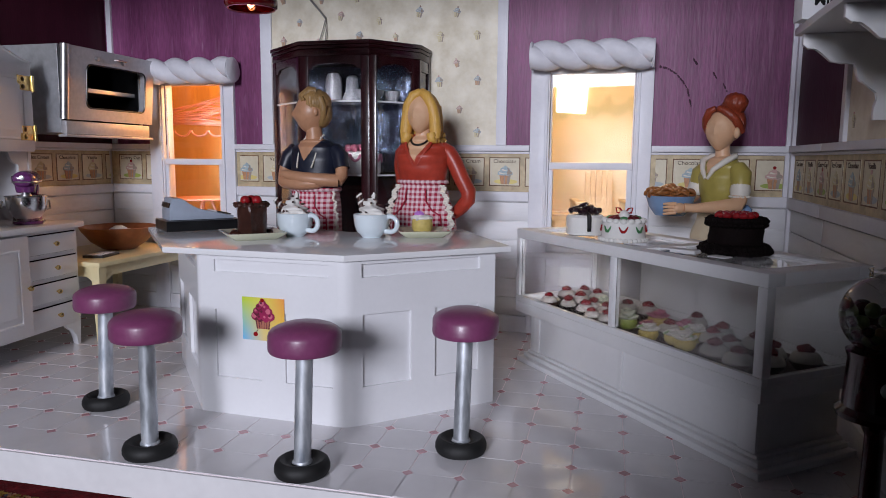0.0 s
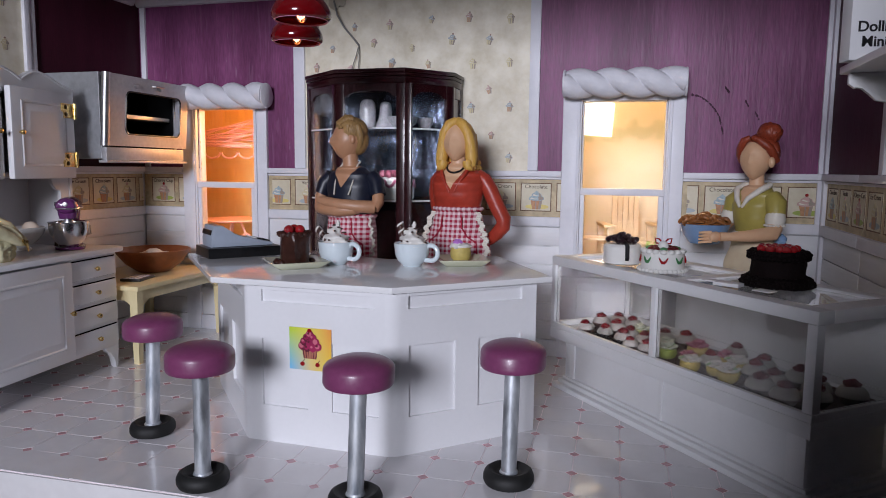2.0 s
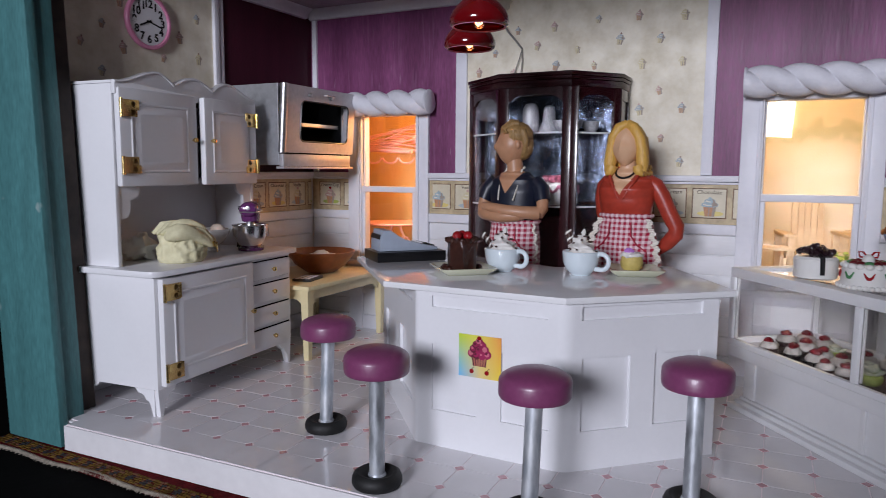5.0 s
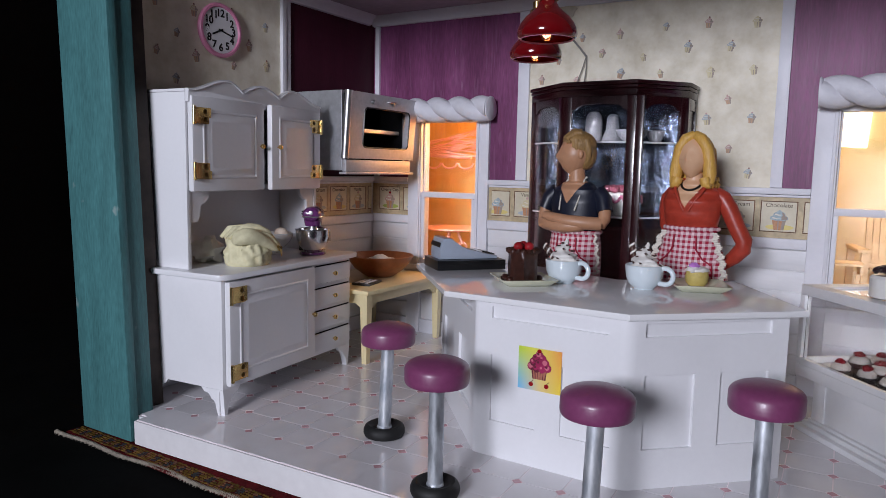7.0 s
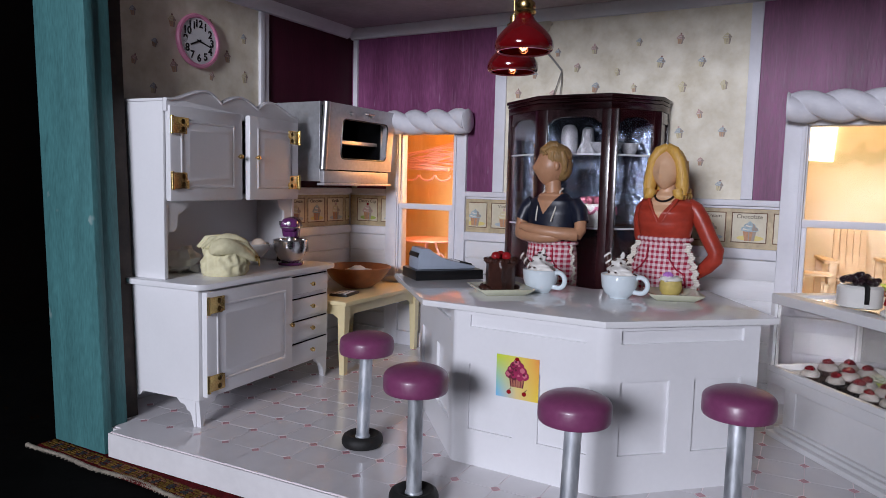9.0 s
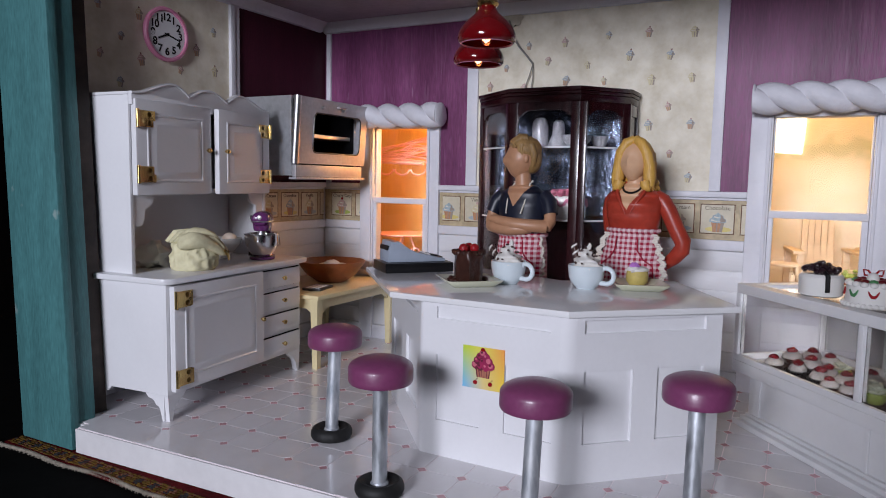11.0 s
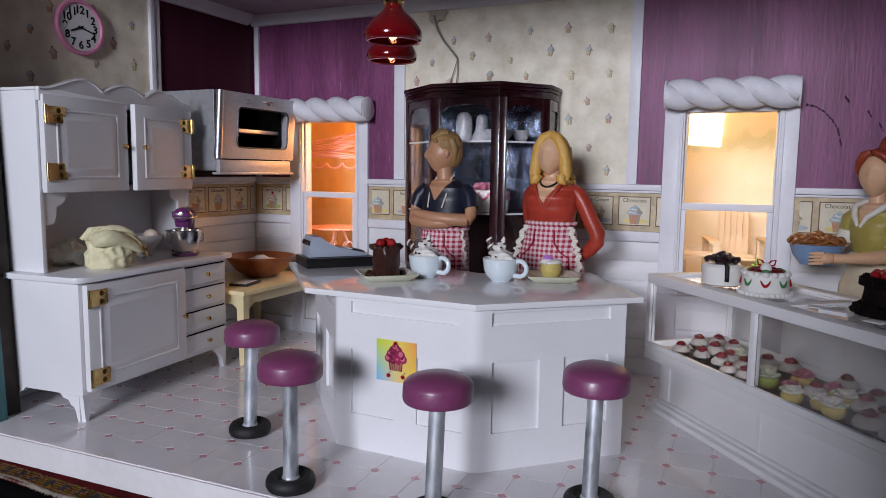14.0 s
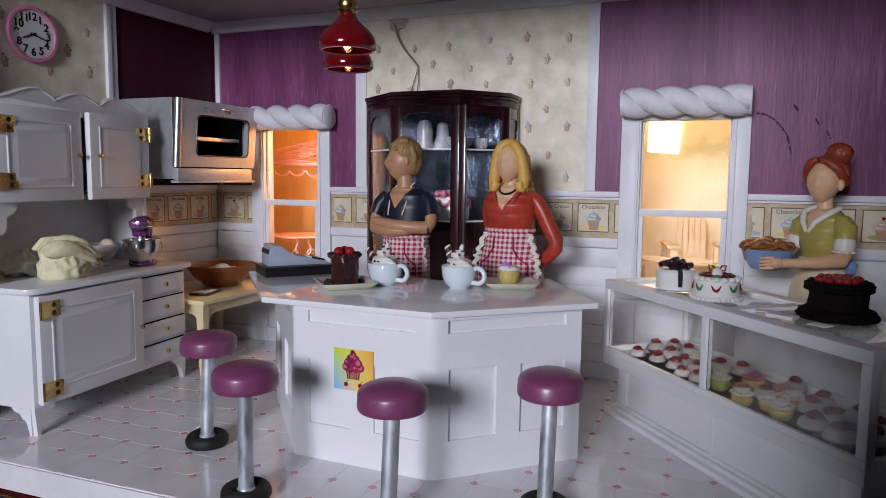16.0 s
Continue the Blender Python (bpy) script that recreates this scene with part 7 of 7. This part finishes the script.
for s in (-1, 1):
    for i in range(26):
        t = i / 25
        ball(bm, (s * (0.058 + 0.070 * t * (1 - t) + 0.008 * t), 0.02 - 0.168 * t ** 0.8, 1.51 - 0.22 * t ** 1.4), 0.0075, 7, 5, 4)
    tube(bm, [(s * 0.18, 0.0, 1.41), (s * 0.235, -0.01, 1.36), (s * 0.26, -0.03, 1.28)], [0.056, 0.062, 0.06], 16, 2)
    tube(bm, [(s * 0.255, -0.028, 1.29), (s * 0.262, -0.04, 1.235), (s * 0.245, -0.075, 1.195)], [0.048, 0.048, 0.045], 14, 0)
tube(bm, [(0.25, -0.07, 1.20), (0.15, -0.135, 1.205), (0.0, -0.165, 1.215), (-0.13, -0.165, 1.235), (-0.20, -0.15, 1.245)], [0.046, 0.045, 0.042, 0.034, 0.024], 14, 0)
tube(bm, [(-0.25, -0.07, 1.19), (-0.17, -0.14, 1.185), (-0.02, -0.165, 1.175), (0.10, -0.14, 1.18), (0.16, -0.11, 1.19)], [0.046, 0.045, 0.043, 0.038, 0.028], 14, 0)
count = len(bm.verts)
head(bm, (-0.012, -0.012, 1.675), 0, -58, 1.02)
vs = ball(bm, (0, 0, 0), (0.098, 0.112, 0.090), 30, 18, 1, rough=0.06, freq=6)
for v in vs:
    if v.co.y < -0.05 and v.co.z < 0.02:
        v.co.y = -0.05 + (v.co.y + 0.05) * 0.2
move(bm, vs, Matrix.Translation((0.0, -0.004, 1.735)) @ Matrix.Rotation(radians(-58), 4, "Z"))
fw, sd = Vector((-0.848, -0.530, 0)), Vector((0.530, -0.848, 0))
for k in range(8):
    t = (k - 3.5) / 3.5
    crown, brow = Vector((0.010, 0.0, 1.818 - 0.012 * t * t)) + sd * 0.045 * t, Vector((0, 0, 1.772 - 0.012 * t * t + 0.010 * (k % 2)))
    tube(bm, [crown, crown + fw * 0.042 + Vector((0, 0, 0.004)), brow + fw * 0.088 + sd * 0.066 * t, brow + fw * (0.096 - 0.03 * t * t) + sd * (0.075 * t + 0.012) - Vector((0, 0, 0.022))], [0.020, 0.021, 0.018, 0.007], 10, 1)
tube(bm, [Vector((0, 0, 1.765)) + sd * 0.082 + fw * 0.03, Vector((0, 0, 1.725)) + sd * 0.090 + fw * 0.028, Vector((0, 0, 1.690)) + sd * 0.088 + fw * 0.024], [0.018, 0.014, 0.005], 10, 1)
tube(bm, [Vector((0, 0, 1.77)) + sd * 0.080 - fw * 0.03, Vector((0, 0, 1.71)) + sd * 0.080 - fw * 0.05, Vector((0, 0, 1.65)) + sd * 0.066 - fw * 0.05, Vector((0, 0, 1.61)) + sd * 0.05 - fw * 0.045], [0.022, 0.026, 0.022, 0.008], 10, 1)
ball(bm, (0.048, -0.078, 1.675), (0.02, 0.016, 0.03), 12, 8, 0)
ball(bm, (0.035, 0.015, 1.675), (0.075, 0.078, 0.10), 24, 14, 1, rough=0.06, freq=5)
move(bm, list(bm.verts)[count:], Matrix.Translation((-0.01, 0, 1.825)) @ Matrix.Scale(1.07, 4) @ Matrix.Translation((0.01, 0, -1.825)))
tube(bm, [(0.205 * math.cos(a), 0.135 * math.sin(a), 1.135) for a in [2 * math.pi * i / 36 for i in range(37)]], [0.014] * 37, 8, 3)
lace(bm, [(0.20, -0.06, 1.12), (0.222, -0.07, 1.04), (0.238, -0.075, 0.95), (0.24, -0.08, 0.85)], 4)
for s in (-1, 1):
    tube(bm, [(s * 0.08, -0.132, 1.10), (s * 0.085, -0.142, 1.02), (s * 0.12, -0.135, 0.97), (s * 0.165, -0.11, 0.94), (s * 0.17, -0.112, 0.86)], 0.005, 6, 5)
for v in bm.verts:
    if v.co.z < 1.50:
        v.co.x *= 0.87
simple("doll", bm, [SKIN_TAN, SANDY, NAVY, APRON_CHECK, CLOTH_WHITE, APRON_TRIM], -1.775, 4.75, 0, "resin doll with short sandy hair, navy shirt and folded arms", "doll", -6, "bakery dolls")

# red-haired doll with a bowl: 0 flesh, 1 hair, 2 olive, 3 cream skirt, 4 white, 5 blue
bm = B()
bodice(bm, fine_rings([(0, 0, 0.0, 0.26, 0.22), (0, 0, 0.45, 0.24, 0.20), (0, 0, 0.85, 0.19, 0.165), (0, 0, 1.0, 0.15, 0.125), (0, 0, 1.07, 0.125, 0.105), (0, -0.005, 1.18, 0.14, 0.125), (0, -0.008, 1.25, 0.15, 0.125), (0, 0, 1.32, 0.145, 0.095), (0, 0.005, 1.365, 0.10, 0.075), (0, 0.005, 1.39, 0.052, 0.052)]), 96, ((1.05, 3), (3, 2)), (1.27, 0.7, -0.01))
for v in bm.verts:
    if v.co.z < 1.0:
        a = math.atan2(v.co.y, v.co.x)
        k = 1 + 0.045 * math.sin(11 * a) * (1 - v.co.z)
        v.co.x, v.co.y = v.co.x * k, v.co.y * k
loft(bm, [(0, 0, 1.34, 0.058, 0.055), (0, -0.004, 1.41, 0.045, 0.045), (0, -0.008, 1.47, 0.046, 0.047)], 20, mi=0)
for s in (-1, 1):
    tube(bm, [(s * 0.008, -0.135, 1.24), (s * 0.045, -0.125, 1.30), (s * 0.095, -0.075, 1.355), (s * 0.10, 0.0, 1.385), (s * 0.05, 0.06, 1.395)], [0.010, 0.017, 0.020, 0.020, 0.014], 10, 4)
    tube(bm, [(s * 0.125, 0.0, 1.31), (s * 0.165, -0.01, 1.27), (s * 0.178, -0.02, 1.20)], [0.055, 0.066, 0.058], 16, 2)
    tube(bm, [(s * 0.177, -0.02, 1.21), (s * 0.18, -0.025, 1.17), (s * 0.18, -0.03, 1.135)], [0.056, 0.064, 0.055], 16, 4)
    lace(bm, [(s * 0.18 + 0.055 * math.cos(t), -0.03 + 0.055 * math.sin(t), 1.132) for t in [i * 0.5 for i in range(13)]], 4)
tube(bm, [(0.182, -0.028, 1.15), (0.195, -0.045, 1.105), (0.212, -0.074, 1.085), (0.167, -0.205, 1.07), (0.110, -0.328, 1.062), (0.075, -0.385, 1.062)], [0.046, 0.047, 0.046, 0.039, 0.028, 0.030], 16, 0)
ball(bm, (0.058, -0.405, 1.060), (0.026, 0.046, 0.034), 14, 10, 0)
for i in range(4):
    tube(bm, [(0.050, -0.425, 1.088 - 0.019 * i), (0.022, -0.452, 1.087 - 0.020 * i), (-0.016, -0.468, 1.082 - 0.021 * i)], [0.011, 0.010, 0.007], 8, 0)
tube(bm, [(-0.178, -0.035, 1.14), (-0.20, -0.08, 1.09), (-0.21, -0.12, 1.07)], [0.042, 0.038, 0.03], 12, 0)
count = len(bm.verts)
head(bm, (-0.008, -0.015, 1.545), 0, 0, 0.97)
vs = ball(bm, (0, 0, 0), (0.108, 0.114, 0.112), 30, 18, 1, rough=0.05, freq=6)
for v in vs:
    if v.co.y < -0.02:
        f = min(1.0, max(0.0, (0.07 - v.co.z) / 0.055))
        v.co.y = -0.02 + (v.co.y + 0.02) * (1 - 0.85 * f * f * (3 - 2 * f))
move(bm, vs, Matrix.Translation((0.006, 0.012, 1.585)))
for s in (-1, 1):
    tube(bm, [(-0.015 + s * 0.008, -0.088, 1.668), (-0.012 + s * 0.045, -0.092, 1.652), (s * 0.082, -0.070, 1.610), (s * 0.096, -0.035, 1.570), (s * 0.098, 0.005, 1.535)], [0.016, 0.022, 0.024, 0.024, 0.022], 14, 1)
ball(bm, (0.055, 0.0, 1.698), (0.070, 0.066, 0.062), 24, 14, 1, rough=0.18, freq=5)
ball(bm, (0.095, -0.06, 1.525), (0.02, 0.018, 0.032), 12, 8, 0)
move(bm, list(bm.verts)[count:], Matrix.Rotation(radians(22), 4, "Z") @ Matrix.Translation((0, 0, 1.45)) @ Matrix.Scale(1.10, 4) @ Matrix.Translation((0, 0, -1.45)))
ball(bm, (0.15, 0.06, 1.03), (0.05, 0.04, 0.045), 12, 8, 5, rough=0.2)
tube(bm, [(0.128 * math.cos(a), 0.108 * math.sin(a), 1.065) for a in [2 * math.pi * i / 30 for i in range(31)]], [0.014] * 31, 8, 4)
simple("doll", bm, [SKIN_FAIR, AUBURN, OLIVE, SKIRT, CLOTH_WHITE, BLUE_BOWL], 0.945, 5.12, 0, "resin doll with auburn bun and olive dress holding a bowl", "doll", -50, "bakery dolls")

pretzels = thing("pretzel_bowl", 0.625, 5.00, 1.0, 0, "blue bowl heaped with brown pretzels in the doll's arms", "bowl")
bm = B()
lathe(bm, [(0.0, 0.0), (0.09, 0.0), (0.10, 0.01), (0.135, 0.06), (0.155, 0.12), (0.160, 0.128), (0.150, 0.13), (0.13, 0.08), (0.0, 0.03)], 40)
part("bowl", bm, BLUE_BOWL, pretzels)
rnd = random.Random(8)
for k in range(34):
    a, r = k * 2.4, 0.026 * math.sqrt(k)
    bm = B()
    vs = ring_tube(bm, (0, 0, 0), 0.024, 0.011, 14, 7)
    move(bm, vs, Matrix.Translation((r * math.cos(a), r * math.sin(a), 0.145 + 0.04 * (1 - r / 0.16) + rnd.uniform(-0.006, 0.006))) @ Euler((rnd.uniform(-0.7, 0.7), rnd.uniform(-0.7, 0.7), 0)).to_matrix().to_4x4())
    part("pretzel", bm, BROWN, pretzels)
bm = B()
ball(bm, (0, 0, 0.115), (0.14, 0.14, 0.05), 24, 10)
part("dough_heap", bm, BROWN, pretzels)

# ---- printed cupcakes on the wallpaper ----
P_TAN = surf("print_peach", (0.58, 0.38, 0.24), 0.6, vary=0.1, bump=0)
P_BLUE = surf("print_blue", (0.42, 0.47, 0.50), 0.6, vary=0.1, bump=0)
P_ROSE = surf("print_rose", (0.58, 0.38, 0.34), 0.6, vary=0.1, bump=0)
P_CREAM = surf("print_cream", (0.66, 0.58, 0.36), 0.6, vary=0.1, bump=0)
P_DARK = surf("print_dark", (0.28, 0.15, 0.12), 0.6, vary=0.1, bump=0)
P_SHADE = surf("print_grey_brown", (0.36, 0.30, 0.25), 0.6, vary=0.15, bump=0)
P_LIGHT = surf("print_white", (0.74, 0.70, 0.60), 0.6, vary=0.1, bump=0)
PRINTS = [P_TAN, P_BLUE, P_ROSE, P_CREAM, P_DARK, P_SHADE, P_LIGHT]


def paper_prints(wall, m, u0, u1, z0, z1, seed):
    rnd = random.Random(seed)
    bm = B()
    j, z = 0, z0 + 0.09
    while z < z1 - 0.05:
        u = u0 + 0.10 + (0.165 if j % 2 else 0.0)
        while u < u1 - 0.06:
            cupcake_print(bm, u + rnd.uniform(-0.02, 0.02), z + rnd.uniform(-0.035, 0.035), rnd.choice((0.058, 0.068, 0.076)), -0.0003, rnd.choice((0, 0, 3)), rnd.choice((1, 1, 2, 3)), rnd.choice((None, 4, 2)), rnd.uniform(-0.25, 0.25), 5, 6)
            u += 0.33
        z += 0.18
        j += 1
    part("printed_cupcakes", bm, PRINTS, wall, "small faded cupcake prints", m, smooth=0, kind="stuff")


paper_prints(wall_back, MB, -2.536, -0.645, 1.47, ZC - 0.1, 1)
paper_prints(wall_left, ML, 2.74, 4.32, 1.47, ZC - 0.1, 2)
paper_prints(wall_right, MR, -4.32, -2.75, 1.47, ZC - 0.1, 3)

# framed cards of the border paper
WORDS = ["Chocolate", "Vanilla", "Cherry Cup", "Ice Cream"]
P_CUP = surf("print_cup", (0.52, 0.26, 0.13), 0.5, vary=0.2, grain=60, bump=0)
P_FROST = surf("print_frosting", (0.36, 0.46, 0.50), 0.5, vary=0.2, grain=60, bump=0)
P_DISH = surf("print_dish", (0.72, 0.60, 0.20), 0.5, vary=0.1, bump=0)
FRAME_INK = surf("brown_frame_ink", (0.16, 0.075, 0.035), 0.6, vary=0.3, grain=60, bump=0)
PITCH, WIDE, TALL = 0.279, 0.241, 0.222


def border_cards(wall, m, u0, u1, start, first, pitch=PITCH):
    """Cards from start on, cut off at the ends u0 and u1 of the paper."""
    k, u = first, start
    while u + 0.03 < u1:
        a, b = max(u, u0 + 0.002), min(u + WIDE, u1 - 0.002)
        if b - a > 0.03:
            c, h = u + WIDE / 2, TALL / 2
            bm = B()
            box(bm, a - c, b - c, -0.0022, -0.0002, -h, h)
            card = part("border_card", bm, CARD, wall, "cream card printed with a cupcake", m @ at(c, 0, 1.257), smooth=0)
            bm = B()
            box(bm, a - c, b - c, -0.0032, -0.0023, -h, -h + 0.007)
            box(bm, a - c, b - c, -0.0032, -0.0023, h - 0.007, h)
            for s in (-1, 1):
                e = s * (WIDE / 2 - 0.0035)
                if a - c < e < b - c:
                    box(bm, e - 0.0035, e + 0.0035, -0.0032, -0.0023, -h + 0.0072, h - 0.0072)
            part("printed_line", bm, FRAME_INK, card, smooth=0)
            bm = B()
            upright(bm, [(0.01 + 0.092 * math.cos(q * 0.349), -0.075 + 0.020 * math.sin(q * 0.349)) for q in range(18)], -0.0028, -0.0022, 0, 5)
            cupcake_print(bm, 0.005, -0.028, 0.135, -0.0028, 0, (1, 3, 6, 3)[k % 4], 2 if k % 4 in (1, 2) else None, 0.0, 7, 8)
            bmesh.ops.bisect_plane(bm, geom=bm.verts[:] + bm.edges[:] + bm.faces[:], plane_co=(b - c, 0, 0), plane_no=(1, 0, 0), clear_outer=True)
            bmesh.ops.bisect_plane(bm, geom=bm.verts[:] + bm.edges[:] + bm.faces[:], plane_co=(a - c, 0, 0), plane_no=(-1, 0, 0), clear_outer=True)
            if bm.faces:
                part("printed_cupcake", bm, [P_CUP, P_FROST, CHERRY if k % 4 == 2 else P_ROSE, P_CREAM, P_DARK, (P_DISH, P_BLUE, LIME, P_BLUE)[k % 4], P_ROSE, P_SHADE, P_LIGHT], card, smooth=0)
            if b - a > WIDE * 0.93:
                letters("lettering", WORDS[k % 4], 0.042, INK, card, at(0, -0.0024, 0.068, 90))
        k += 1
        u += pitch


border_cards(wall_back, MB, -2.865, -0.365, -2.927, 0)
border_cards(wall_back, MB, XL + 0.03, -3.73, -4.082, 2)
border_cards(wall_back, MB, 0.54, XR - 0.05, 0.383, 3)
border_cards(wall_left, ML, 2.74, YB - 0.03, 2.703, 0)
border_cards(wall_right, MR, -YB + 0.085, -2.75, -5.455, 0, 0.29)

# ---- floor tiles: clipped squares with a small pink tile at each corner ----
PX, PY, CUT, GAP = 0.2298, 0.2335, 0.031, 0.0028
tile_bm = B()
hx, hy = PX / 2 - GAP, PY / 2 - GAP
c = CUT
prism(tile_bm, [(-hx + c, -hy), (hx - c, -hy), (hx, -hy + c), (hx, hy - c), (hx - c, hy), (-hx + c, hy), (-hx, hy - c), (-hx, -hy + c)], -0.0024, 0.0)
tile_mesh = meshed("tile", tile_bm, TILE, 0)
dot_bm = B()
d = CUT - 0.005
prism(dot_bm, [(-d, 0), (0, -d), (d, 0), (0, d)], -0.0024, 0.0002)
dot_mesh = meshed("corner_tile", dot_bm, DOT, 0)
SLANT = radians(1.35)
OX, OY = -0.061, 2.967
edge_bm = B()
for i in range(-20, 9):
    for j in range(-3, 13):
        gx, gy = i * PX, j * PY
        for kind, mesh, ox, oy in (("corner_tile", dot_mesh, 0.0, 0.0), ("tile", tile_mesh, PX / 2, PY / 2)):
            px = OX + math.cos(SLANT) * (gx + ox) - math.sin(SLANT) * (gy + oy)
            py = OY + math.sin(SLANT) * (gx + ox) + math.cos(SLANT) * (gy + oy)
            rx, ry = (d, d) if kind == "corner_tile" else (hx + 0.004, hy + 0.004)
            if px - rx < (XL if py > 2.75 else -3.735) or px + rx > XR or py + ry > YB or py - ry < front_edge(px) + 0.012:
                # cut to the edge of the floor
                lo_x, hi_x = max(px - rx, -3.735 if py < 2.75 else XL), min(px + rx, XR)
                lo_y, hi_y = max(py - ry, front_edge(px) + 0.014, 2.72 if lo_x < -3.74 else 0.0), min(py + ry, YB)
                if kind == "tile" and hi_x - lo_x > 0.02 and hi_y - lo_y > 0.02:
                    box(edge_bm, lo_x, hi_x, lo_y, hi_y, -0.0024, 0.0)
                continue
            ob = new(kind, mesh)
            ob.parent = floor
            ob.matrix_basis = at(px, py, 0, 0, 0, math.degrees(SLANT))
part("cut_tiles", edge_bm, TILE, floor, "tiles cut along the edges", smooth=0, kind="stuff")
